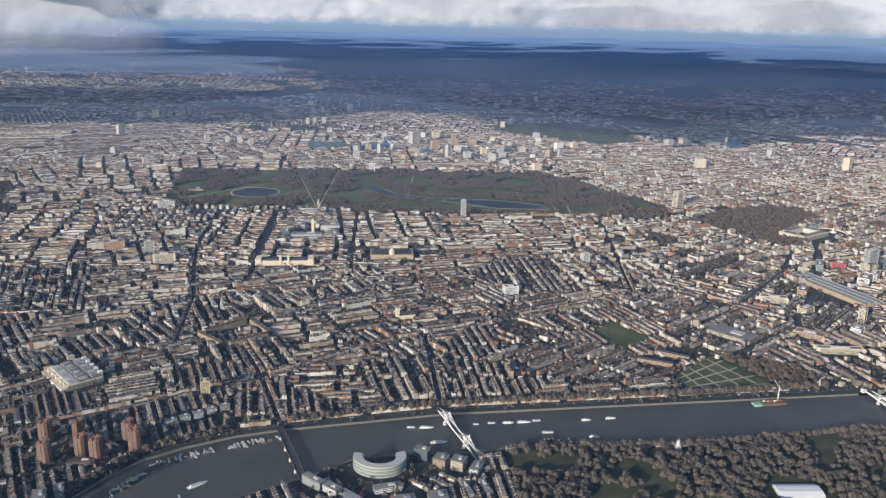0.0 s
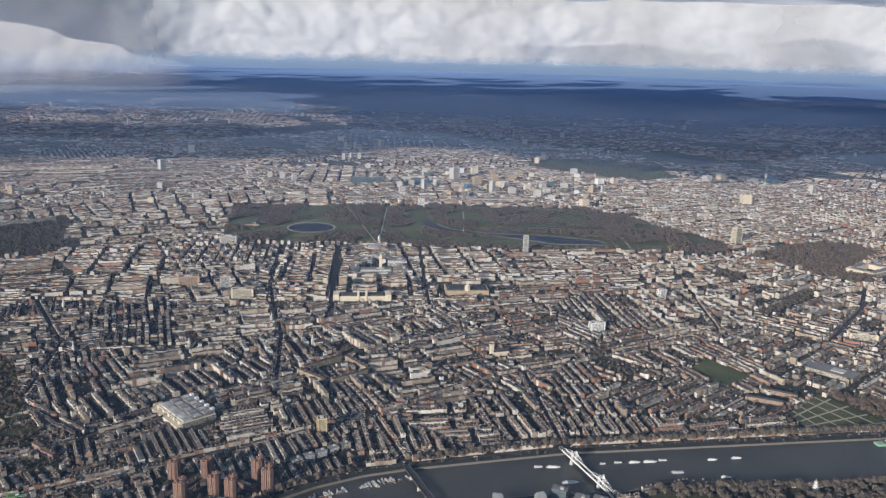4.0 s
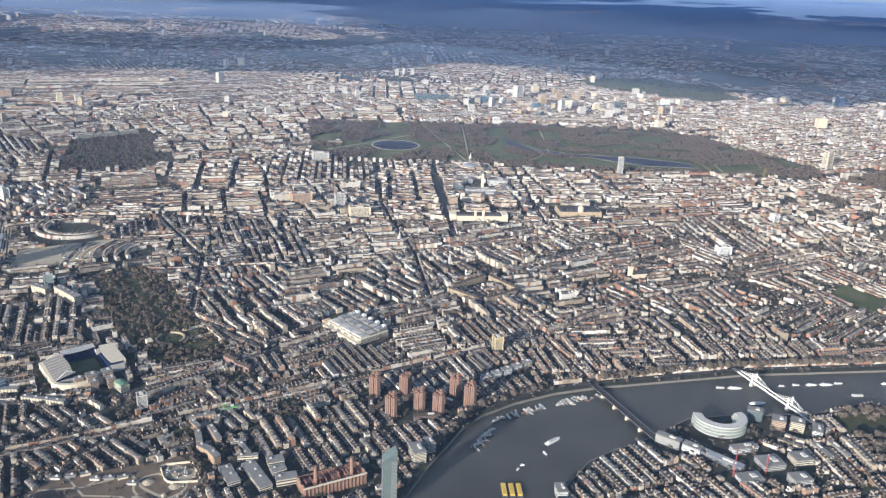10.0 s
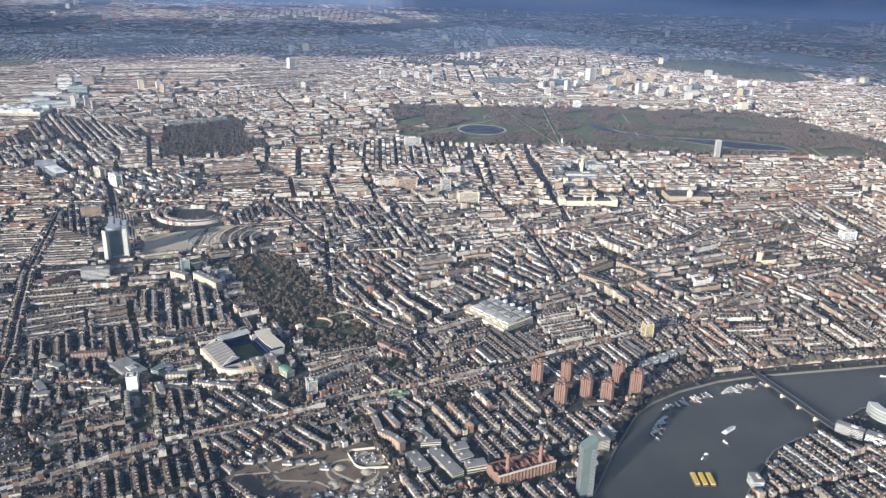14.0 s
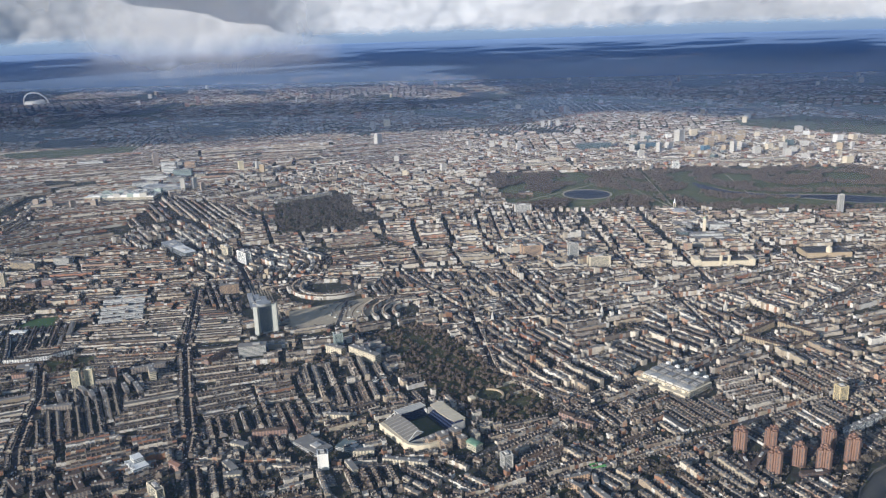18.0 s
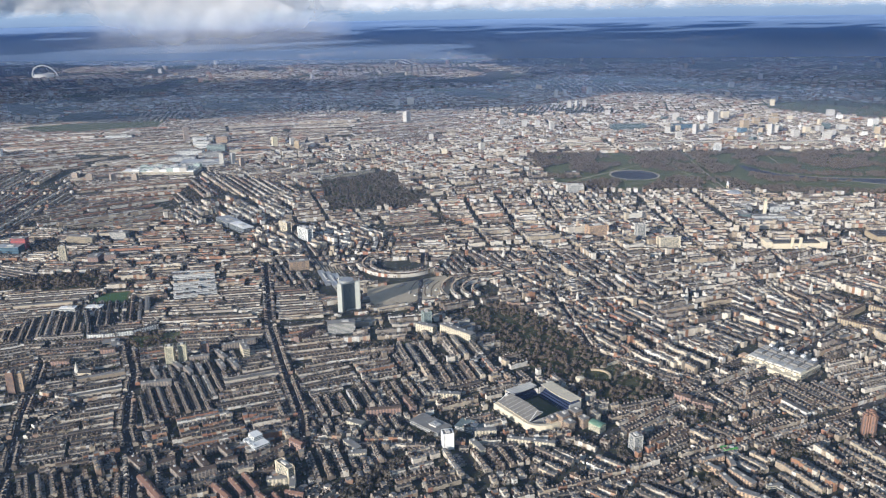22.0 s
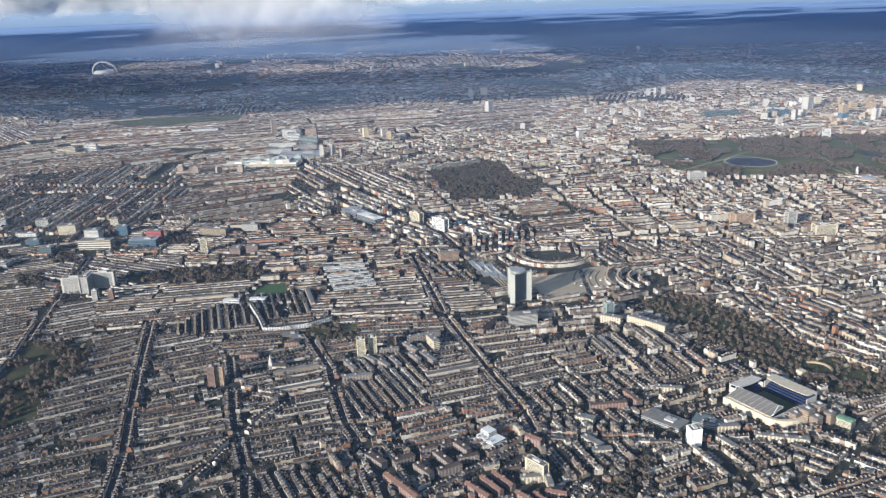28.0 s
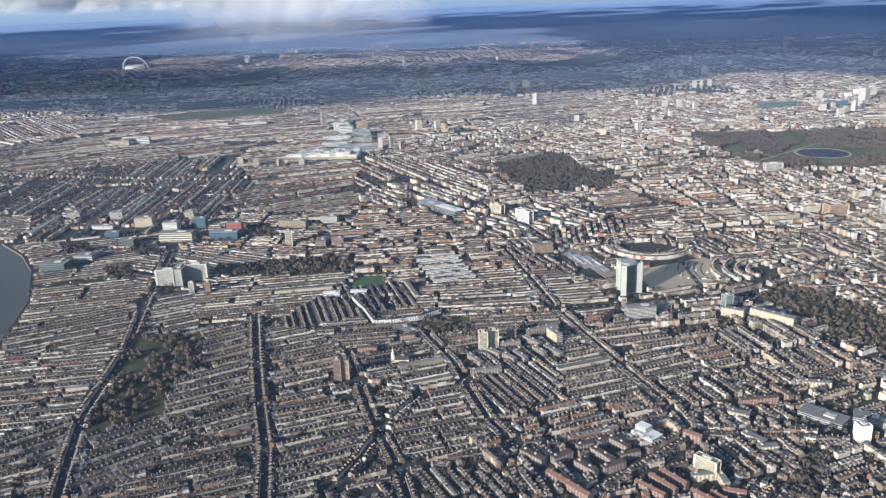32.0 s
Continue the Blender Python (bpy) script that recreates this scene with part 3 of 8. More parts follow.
for i, poly in enumerate(PARKS):
    wooded = poly in (CEMETERY, PALACE, BELT_EAST, ST_PARK, BATTERSEA_PARK, HOLLAND, MARGIN_WOOD, WEST_CEMETERY)
    sheet(f"park_ground_{i + 1}", poly, LITTER if wooded else GRASS, 0.03, "dull wooded park floor under bare trees" if wooded else "wide winter grass of a city park", "park")
for i, poly in enumerate(GARDENS):
    sheet(f"garden_ground_{i + 1}", poly, LITTER, 0.03, "railed garden square with lawn and trees", "garden square")
sheet("railway_cutting", CUTTING, LITTER, 0.03, "overgrown railway cutting", "railway cutting")
sheet("cleared_site", SITE, GRAVEL, 0.03, "bare sandy ground of a cleared building site", "building site")
sheet("works_yard", YARD, EARTH, 0.03, "brown earth of a works yard with tracks", "building site")
for name, (width, line) in ROADS.items():
    bm = bmesh.new()
    ribbon(bm, line, width, 0.0, 0.05)
    tagged(part("road_" + name.split("_road")[0].split("_street")[0], bm, ASPHALT), "long grey asphalt street between terraces", "road", kind="structure")

# ---- housing ----
S, B, R, F, E = (0.7, 0.18, 0.12), (0.46, 0.36, 0.18), (0.42, 0.2, 0.38), (0.62, 0.26, 0.12), (0.3, 0.5, 0.2)
# Quarters: middle, direction of the rows in degrees, walls.
ROWS_SOUTH_WEST = [(-218, 123, 32, F), (-226, 147, 40, F), (-203, 147, 31, F), (-197, 130, 35, F), (-174, 146, 28, F), (-162, 125, 127, F), (-181, 117, 128, F), (-158, 167, 125, F), (-142, 171, 30, F),
                   (-145, 150, 33, R), (-189, 176, 31, F), (-216, 209, 117, F), (-267, 159, 20, F), (-280, 190, 37, F), (-174, 217, 14, F), (-88, 146, 118, B), (-114, 142, 118, B), (-128, 197, 24, F), (-105, 198, 115, S),
                   (-126, 182, 32, F), (-238, 130, 50, F), (-218, 176, 34, F), (-205, 194, 18, F), (-235, 170, 42, F), (-315, 236, 30, F), (-250, 104, 35, F), (-200, 102, 33, F), (-318, 150, 30, F), (-300, 210, 25, F),
                   (-115, 170, 120, B), (-110, 126, 60, R), (-82, 128, 120, B), (-56, 146, 145, B), (-165, 233, 18, F), (-240, 215, 20, F), (-150, 128, 120, R), (-290, 240, 165, F)]
ROWS_NORTH_WEST = [(-196, 256, 18, R), (-150, 262, 120, B), (-125, 285, 15, S), (-90, 310, 20, S), (-100, 355, 15, S), (-62, 378, 100, S), (-130, 330, 25, R), (-160, 310, 140, S),
                   (-170, 350, 25, S), (-120, 420, 30, S), (-75, 255, 30, S), (-85, 275, 20, B), (-230, 300, 15, R), (-214, 345, 131, S), (-270, 285, 10, B), (-340, 312, 102, F),
                   (-283, 342, 44, F), (-340, 352, 102, F), (-290, 388, 29, F), (-395, 390, 104, F), (-420, 440, 30, F), (-430, 330, 103, F), (-420, 260, 20, F), (-245, 398, 128, F)]
ROWS_MIDDLE = [(-50, 212, 126, S), (-58, 190, 123, S), (-28, 180, 121, B), (-32, 162, 135, B), (-5, 181, 123, F), (-13, 150, 123, B), (22, 185, 118, B), (26, 205, 116, B), (49, 192, 106, R), (74, 215, 108, S), (32, 224, 120, S),
               (-10, 228, 132, S), (60, 255, 30, R), (-30, 270, 28, S), (-44, 338, 27, S), (-12, 345, 8, S), (20, 335, 8, S), (62, 350, 12, S), (30, 288, 35, S), (-40, 198, 132, S),
               (5, 260, 118, S), (28, 264, 128, S), (-64, 236, 120, S), (-46, 232, 129, S), (59, 146, 117, B)]
ROWS_EAST = [(105, 244, 105, R), (120, 228, 45, R), (138, 262, 118, R), (110, 207, 100, R), (80, 330, 20, R), (115, 365, 15, R), (120, 300, 100, R), (90, 285, 30, R), (151, 310, 103, S),
             (206, 338, 44, S), (180, 275, 44, S), (175, 370, 20, S), (246, 334, 25, S), (230, 280, 50, B), (250, 240, 30, S), (85, 148, 60, B), (105, 155, 100, E), (90, 130, 20, B),
             (300, 380, 40, S)]
ROWS_FAR = [(-106, 480, 25, S), (-480, 450, 130, F), (-290, 500, 20, F), (-400, 520, 30, F), (-180, 480, 35, S), (-225, 440, 40, S), (-230, 520, 20, S), (-10, 565, 128, S),
            (60, 570, 10, S), (120, 590, 30, S), (180, 560, 30, S), (230, 500, 30, S), (270, 480, 35, S), (330, 520, 20, S), (400, 450, 30, S), (-100, 600, 30, S), (0, 640, 20, S),
            (100, 660, 110, S), (-200, 600, 30, F), (-300, 620, 25, F), (200, 620, 20, S), (300, 600, 30, S), (400, 560, 100, S), (-60, 550, 12, S), (-480, 560, 30, F), (-560, 480, 60, F)]
ROWS_FAR = [(x, y, turn if turn < 60 else turn - 90, walls) for x, y, turn, walls in ROWS_FAR]
QUARTERS = ROWS_SOUTH_WEST + ROWS_NORTH_WEST + ROWS_MIDDLE + ROWS_EAST + ROWS_FAR
rng = np.random.default_rng(7)
for qx, qy, qt, qw in QUARTERS[:]:  # side streets: patches turned across the main rows
    if qw is not F and qx > -180 and qy < 290:
        a, r = rng.uniform(0, math.tau), rng.uniform(14, 23)
        QUARTERS.append((qx + r * math.cos(a), qy + r * math.sin(a), qt + 90 + rng.uniform(-9, 9), qw))
    elif qy > 430:
        a, r = rng.uniform(0, math.tau), rng.uniform(26, 40)
        QUARTERS.append((qx + r * math.cos(a), qy + r * math.sin(a), qt + rng.uniform(-14, 14), qw))
SEEDS = np.array([q[:2] for q in QUARTERS], float)


def free(x, y, margin=0.0, skip=None):
    """Where houses may stand."""
    ok = np.ones(np.shape(x), bool)
    x0, x1, y0, y1 = np.min(x) - 3, np.max(x) + 3, np.min(y) - 3, np.max(y) + 3
    for poly in PARKS + GARDENS + [RIVER, RIVER_WEST, SITE, YARD, CUTTING]:
        ok &= ~inside(x, y, poly)
    for ax, ay, bx, by, deep, high in SLABS:
        if max(ax, bx) < x0 or min(ax, bx) > x1 or max(ay, by) < y0 or min(ay, by) > y1:
            continue
        ok &= off_line(x, y, [(ax, ay), (bx, by)]) > deep / 2 + 0.85
    ok &= off_line(x, y, CURVED_ROW) > 1.6
    for width, line in ROADS.values():
        ok &= off_line(x, y, line) > width / 2 + (0.5 if skip == line else 1.75 if np.max(y) < 330 else 0.85) + margin
    ok &= (off_line(x, y, RIVER[:13]) > 2.2) & (off_line(x, y, RIVER[16:30]) > 1.2) & (off_line(x, y, RIVER_WEST[:5]) > 1.5)
    for px, py, r in PLOTS:
        if not (x0 - r < px < x1 + r and y0 - r < py < y1 + r):
            continue
        ok &= np.hypot(x - px, y - py) > r
    return ok


def block_rows():
    """Houses in back-to-back rows, quarter by quarter: x, y, turn, length, depth, height, roof, wall, roof kind, row."""
    out, row_id = [], 0
    for i, (cx, cy, turn, walls) in enumerate(QUARTERS):
        if walls is not F or cy > 300:
            continue
        step, depth, street, period, reach = 1.05, 0.95, 1.25, 4.7, 48
        gap = np.hypot(SEEDS[:, 0] - cx, SEEDS[:, 1] - cy)
        close_seeds = SEEDS[np.argsort(gap)][:40]
        c, s = math.cos(radians(turn)), math.sin(radians(turn))
        us = np.arange(-reach, reach, step)
        for k in range(int(-reach / period), int(reach / period) + 1):
            cut, length = rng.uniform(0, 40), rng.uniform(24, 60)
            for side in (-1, 1):
                v = k * period + side * (period / 2 - street / 2 - depth / 2)
                x, y = cx + us * c - v * s, cy + us * s + v * c
                ok = np.hypot(x[:, None] - close_seeds[:, 0], y[:, None] - close_seeds[:, 1]).argmin(1) == 0
                ok &= ((us + cut) % length) > 1.5
                if not ok.any():
                    continue
                ok[ok] = free(x[ok], y[ok])
                run = []
                for n in range(len(us) + 1):
                    if n < len(us) and ok[n]:
                        run.append(n)
                        continue
                    if len(run) >= 3 and rng.random() > 0.05:
                        row_id += 1
                        wall = rng.choice(3, p=walls)
                        paint = rng.random()
                        tall = 0.66 * rng.uniform(0.9, 1.2)
                        kind = rng.choice(3, p=(0.84, 0.08, 0.08))
                        if rng.random() < 0.03:  # a mansion block in place of the houses
                            mid = (us[run[0]] + us[run[-1]]) / 2
                            out.append((cx + mid * c - v * s, cy + mid * s + v * c, turn, len(run) * step, depth * 1.5, tall * rng.uniform(1.3, 1.9), 0.08, wall, 2, row_id, side, paint))
                        else:
                            for m in run:
                                end = m in (run[0], run[-1]) and rng.random() < 0.5
                                w2 = wall if rng.random() < 0.85 else rng.choice(3, p=walls)
                                out.append((x[m], y[m], turn, step, depth * rng.uniform(0.9, 1.1) * (1.25 if end else 1), tall * rng.uniform(0.92, 1.08) * (1.2 if end else 1), rng.uniform(0.2, 0.34) if kind < 2 and not end else 0.08,
                                            w2, 2 if end else kind if rng.random() < 0.85 else rng.choice(3, p=(0.5, 0.3, 0.2)), row_id, side,
                                            paint if rng.random() < 0.8 else rng.random()))
                    run = []
    return np.array(out)


HOUSE_FACES = [(0, 1, 5, 4), (1, 2, 6, 9, 5), (2, 3, 7, 6), (3, 0, 4, 8, 7), (4, 5, 9, 8), (6, 7, 8, 9)]
STACK_FACES = [(0, 1, 5, 4), (1, 2, 6, 5), (2, 3, 7, 6), (3, 0, 4, 7), (4, 5, 6, 7)]


def turned(local, x, y, turn):
    c, s = np.cos(np.radians(turn))[:, None], np.sin(np.radians(turn))[:, None]
    return np.stack([x[:, None] + c * local[..., 0] - s * local[..., 1], y[:, None] + s * local[..., 0] + c * local[..., 1], local[..., 2]], -1)


def house_corners(h):
    n = len(h)
    L, d, z, r = (h[:, i] / (2 if i < 5 else 1) for i in (3, 4, 5, 6))
    o = np.zeros(n)
    rows = [(-L, -d, o), (L, -d, o), (L, d, o), (-L, d, o), (-L, -d, z), (L, -d, z), (L, d, z), (-L, d, z), (-L, o, z + r), (L, o, z + r)]
    return turned(np.array([np.stack(v, -1) for v in rows]).transpose(1, 0, 2), h[:, 0], h[:, 1], h[:, 2])


def cuboids(x, y, turn, lx, ly, w, d, z0, z1):
    """Boxes at lx, ly in the turned frame of x, y."""
    w, d = w / 2, d / 2
    rows = [(lx - w, ly - d, z0), (lx + w, ly - d, z0), (lx + w, ly + d, z0), (lx - w, ly + d, z0), (lx - w, ly - d, z1), (lx + w, ly - d, z1), (lx + w, ly + d, z1), (lx - w, ly + d, z1)]
    return turned(np.array([np.stack(np.broadcast_arrays(*v), -1) for v in rows]).transpose(1, 0, 2), x, y, turn)


def street_rows(first):
    """Taller houses and shops lining the main streets on both sides."""
    out, row_id = [], first
    for width, line in ROADS.values():
        for side in (-1, 1):
            for (ax, ay), (bx, by) in zip(line, line[1:]):
                length = math.hypot(bx - ax, by - ay)
                turn = math.degrees(math.atan2(by - ay, bx - ax))
                u = np.arange(0.8, length - 0.5, 1.05)
                if not len(u):
                    continue
                off = side * (width / 2 + 0.62)
                x, y = ax + (bx - ax) * u / length - off * (by - ay) / length, ay + (by - ay) * u / length + off * (bx - ax) / length
                ok = free(x, y, 0.0, line) & (y < 330)
                gap = rng.uniform(9, 22)
                last = None
                for n in range(len(u)):
                    if not ok[n] or u[n] % gap < 1.2 or (u[n] // gap) % 4 == 3:
                        last = None
                        continue
                    if last is None or rng.random() < 0.2:
                        row_id += 1
                        walls = QUARTERS[np.hypot(SEEDS[:, 0] - x[n], SEEDS[:, 1] - y[n]).argmin()][3]
                        wall, paint, tall, kind = rng.choice(3, p=(0.3, 0.4, 0.3)), rng.random(), rng.uniform(0.85, 1.2) * (0.85 if walls is F else 1.05), rng.choice(3, p=(0.72, 0.2, 0.08))
                    last = n
                    out.append((x[n], y[n], turn, 1.05, rng.uniform(0.95, 1.15), tall * rng.uniform(0.78, 1.15), rng.uniform(0.15, 0.3) if kind < 2 else 0.08, wall if rng.random() < 0.6 else rng.choice(3, p=walls), kind if rng.random() < 0.8 else rng.integers(0, 3), row_id, -side, paint if rng.random() < 0.45 else rng.random()))
    return np.array(out)


def court_blocks(first):
    """Street blocks closed round a court: long rows on two sides, short ones at the ends, mews and wings within."""
    found, planted, row_id = [], [], first
    for cx, cy, turn, walls in QUARTERS:
        if walls is F and cy <= 300:
            continue
        near, grand = cy < 300, walls is S
        step = 1.05 if near else 1.65 if cy < 450 else 2.4
        depth = (1.2 if near else 1.5) if grand else 1.0 if near else 1.15
        c, s = math.cos(radians(turn)), math.sin(radians(turn))
        pv = (rng.uniform(6.0, 7.2) if near else rng.uniform(7.4, 9.8)) if grand else rng.uniform(5.0, 5.9) if near else rng.uniform(5.6, 7.0)
        pu = rng.uniform(11, 17) if near else rng.uniform(10, 17) if grand else rng.uniform(45, 70) if walls is F else rng.uniform(15, 26)
        reach = 46 if near else 75
        order = np.argsort(np.hypot(SEEDS[:, 0] - cx, SEEDS[:, 1] - cy))[:40]
        seeds = SEEDS[order]
        for k in range(int(-reach / pv), int(reach / pv) + 1):
            shift = rng.uniform(0, pu) if rng.random() < (0.35 if near else 0.16 if grand else 0.45) else 0.0
            us = np.arange(int(-reach / pu), int(reach / pu) + 1) * pu + shift
            mx, my = cx + us * c - k * pv * s, cy + us * s + k * pv * c
            gaps = np.hypot(mx[:, None] - seeds[:, 0], my[:, None] - seeds[:, 1])
            for u0 in us[gaps[:, 0] - gaps.min(1) < 9]:
                v0, d, w = k * pv, pv - (1.4 if near else 1.9), pu - (1.8 if near else 2.2)
                whole = rng.random()
                tall = (1.3 if grand else 0.95) * rng.uniform(0.85, 1.2) * (1 if near else 1.3 if grand else 1.12)
                if whole < 0.05:  # a planted square
                    m = int(w * d * 0.3)
                    u, v = u0 + rng.uniform(-w / 2, w / 2, m), v0 + rng.uniform(-d / 2, d / 2, m)
                    planted.append(np.stack([cx + u * c - v * s, cy + u * s + v * c], 1))
                    continue
                if cy > 250:  # trees in the court
                    m = int(w * (0.3 if cy < 450 else 0.14))
                    u, v = u0 + rng.uniform(-w / 2 + 1.5, w / 2 - 1.5, m), v0 + rng.normal(0, 0.16 * d, m)
                    planted.append(np.stack([cx + u * c - v * s, cy + u * s + v * c], 1))
                plan = [(-1, 0, w, v0 - d / 2 + depth / 2, 0.96), (1, 0, w, v0 + d / 2 - depth / 2, 0.96)]
                plan += [(e, 90, d - 2 * depth - 0.5, u0 - e * (w / 2 - depth / 2), 0.5 if near else 0.75) for e in (1, -1)]
                if d > 3.6:
                    plan.append((0, 1, w * rng.uniform(0.3, 0.7), v0 + rng.uniform(-0.3, 0.3), 0.35))
                for side, kind_of, length, at, odds in plan:
                    if rng.random() > odds or length < step:
                        continue
                    row_id += 1
                    n = max(1, int(length / step))
                    along_ = (np.arange(n) - (n - 1) / 2) * step
                    u, v = (np.full(n, at), v0 + along_) if kind_of == 90 else (u0 + along_, np.full(n, at))
                    keep = rng.random(n) > (0.03 if kind_of != 1 else 0.25)
                    wall = rng.choice(3, p=walls if near else (0.7, 0.2, 0.1) if grand else (0.42, 0.36, 0.22))
                    roof = rng.choice(3, p=(0.5, 0.2, 0.3) if near else (0.46, 0.18, 0.36))
                    paint = rng.random()
                    high = tall * rng.uniform(0.88, 1.12) * (0.42 if kind_of == 1 else 1.0)
                    if rng.random() < 0.05 and kind_of != 1:
                        high *= rng.uniform(1.3, 1.8)
                        roof = 2
                    one = np.ones(n)
                    swap = rng.random(n) < 0.25
                    flat = (rng.random(n) < 0.12) | (roof == 2)
                    jitter = rng.uniform(0.9, 1.12, n)
                    end = np.zeros(n, bool)
                    end[[0, -1]] = rng.random() < 0.4
                    found.append(np.stack([cx + u * c - v * s, cy + u * s + v * c, turn + (90 if kind_of == 90 else 0) * one, step * one, depth * rng.uniform(0.9, 1.12, n) * np.where(end, 1.2, 1), high * jitter * np.where(end, 1.15, 1),
                                           np.where(flat, 0.08, rng.uniform(0.2, 0.36, n)), np.where(swap, rng.integers(0, 3, n), wall), np.where(flat, 2, np.where(rng.random(n) < 0.15, rng.integers(0, 3, n), roof)), row_id * one,
                                           (side or 1) * one, np.where(rng.random(n) < 0.75, paint, rng.random(n))], 1)[keep])
    h = np.concatenate(found)
    near_seed = np.concatenate([np.hypot(b[:, 0, None] - SEEDS[:, 0], b[:, 1, None] - SEEDS[:, 1]).argmin(1) for b in np.array_split(h, 40)])
    turn_of = np.array([q[2] for q in QUARTERS])[near_seed]
    off = (h[:, 2] - turn_of) % 90
    h = h[(off < 0.01) | (off > 89.99)]
    ok = np.zeros(len(h), bool)
    for low, high in ((-1000, 300), (300, 330), (330, 3000)):
        m = (h[:, 1] >= low) & (h[:, 1] < high)
        if m.any():
            ok[m] = free(h[m, 0], h[m, 1], -0.5 if low < 330 else 0.0)
    p = np.concatenate(planted)
    return h[ok], p[free(p[:, 0], p[:, 1])]


WALLS = [STUCCO, STOCK, RED, SLATE, TILE, FELT, REAR]
HOUSES = block_rows()
COURTS, PLANTED = court_blocks(HOUSES[:, 9].max())
HOUSES = np.concatenate([HOUSES, COURTS])
HOUSES = np.concatenate([HOUSES, street_rows(HOUSES[:, 9].max())])


def house_slots(h):
    """Street fronts in their own finish, backs and party walls in plain brick."""
    rear = np.where((h[:, 3] > 2) | (h[:, 8] == 2) | ((h[:, 1] > 300) & ((h[:, 0] * 7.3 + h[:, 2]) % 1 < 0.4)), h[:, 7], 6)
    ends = np.where((np.arange(len(h)) * 7) % 5 < 2, h[:, 7], rear)
    side = h[:, 10] if h.shape[1] > 10 else np.zeros(len(h))
    return np.stack([np.where(side > 0, rear, h[:, 7]), ends, np.where(side < 0, rear, h[:, 7]), ends] + [3 + h[:, 8]] * 2, 1)


rows_of = {}
for n, r in enumerate(HOUSES[:, 9].astype(int)):
    rows_of.setdefault(r, []).append(n)
close = [r for r, m in rows_of.items() if len(m) >= 4 and -285 < HOUSES[m[0], 0] < 60 and HOUSES[m[0], 1] < 172]
close = set(sorted(close, key=lambda r: HOUSES[rows_of[r][0], 1])[:290])
single = np.isin(HOUSES[:, 9].astype(int), list(close))
rest = HOUSES[~single]
for name, low, high in (("terraced_housing_near", 0, 240), ("terraced_housing_middle", 240, 400), ("terraced_housing_north", 400, 2000)):
    h = rest[(rest[:, 1] >= low) & (rest[:, 1] < high)]
    ob = bulk(name, house_corners(h), HOUSE_FACES, house_slots(h), WALLS, h[:, 11])
    tagged(ob, "dense rows of pale terraced houses with slate roofs", "terraced houses", kind="stuff")

small = rest[(rest[:, 3] < 1.2) & (rest[:, 1] < 212)]
x, y, turn, side = small[:, 0], small[:, 1], small[:, 2], small[:, 10]
z = small[:, 5]
c1 = cuboids(x, y, turn, -small[:, 3] / 2, 0.1 * side, 0.16, 0.42, z * 0.8, z + small[:, 6] + 0.2)
ob = bulk("chimney_stacks", c1, STACK_FACES, np.zeros(5), [BRICK_STACK])
tagged(ob, "brick chimney stacks standing on terrace roofs", "chimneys", kind="stuff")
c2 = cuboids(x, y, turn, -0.2, -side * 0.75, 0.45, 0.6, 0 * z, z * 0.62)
ob = bulk("rear_extensions", c2, STACK_FACES, np.stack([np.full(len(small), 6)] * 4 + [3 + small[:, 8]], 1), WALLS, small[:, 11])
tagged(ob, "low rear extensions behind terraced houses", "house extensions", kind="stuff")

dorm = rest[(rest[:, 3] < 2) & (rest[:, 1] < 270) & (rng.random(len(rest)) < 0.34)]
n = len(dorm)
z = dorm[:, 5]
c3 = cuboids(dorm[:, 0], dorm[:, 1], dorm[:, 2], rng.uniform(-0.25, 0.25, n), rng.choice((-1, 1), n) * rng.uniform(0.12, 0.3, n), rng.uniform(0.2, 0.5, n), rng.uniform(0.2, 0.4, n), z - 0.05, z + dorm[:, 6] * rng.uniform(0.6, 1.2, n))
ob = bulk("roof_dormers", c3, STACK_FACES, rng.choice(4, n, p=(0.45, 0.25, 0.18, 0.12))[:, None] * np.ones(5), [SLATE, FELT, BRICK_STACK, CONCRETE])
tagged(ob, "dormers, hatches and loft boxes on terrace roofs", "dormers", kind="stuff")

# Sheds, garages and low yards between the rows.
n = 15000
bx, by = rng.uniform(-330, 260, n), 105 + 240 * rng.random(n) ** 1.1
ok = free(bx, by, 0.1)
cells_taken = set(zip((HOUSES[:, 0] // 0.8).astype(int), (HOUSES[:, 1] // 0.8).astype(int)))
ok &= np.array([(int(a // 0.8), int(b // 0.8)) not in cells_taken for a, b in zip(bx, by)])
bx, by = bx[ok], by[ok]
n = len(bx)
near_seed = np.hypot(bx[:, None] - SEEDS[:, 0], by[:, None] - SEEDS[:, 1]).argmin(1)
turn = np.array([q[2] for q in QUARTERS])[near_seed]
c4 = cuboids(bx, by, turn, 0.0, 0.0, rng.uniform(0.25, 1.0, n), rng.uniform(0.2, 0.6, n), np.zeros(n), rng.uniform(0.2, 0.55, n))
kinds = rng.choice(4, n, p=(0.5, 0.12, 0.28, 0.1))
ob = bulk("back_buildings", c4, STACK_FACES, np.stack([kinds] * 4 + [np.where(kinds == 3, 4, 5 - rng.integers(0, 2, n))], 1), [STOCK, STUCCO, RED, CONCRETE, FELT, SLATE], rng.random(n))
tagged(ob, "small sheds, garages and workshops behind the terraces", "sheds", kind="stuff")

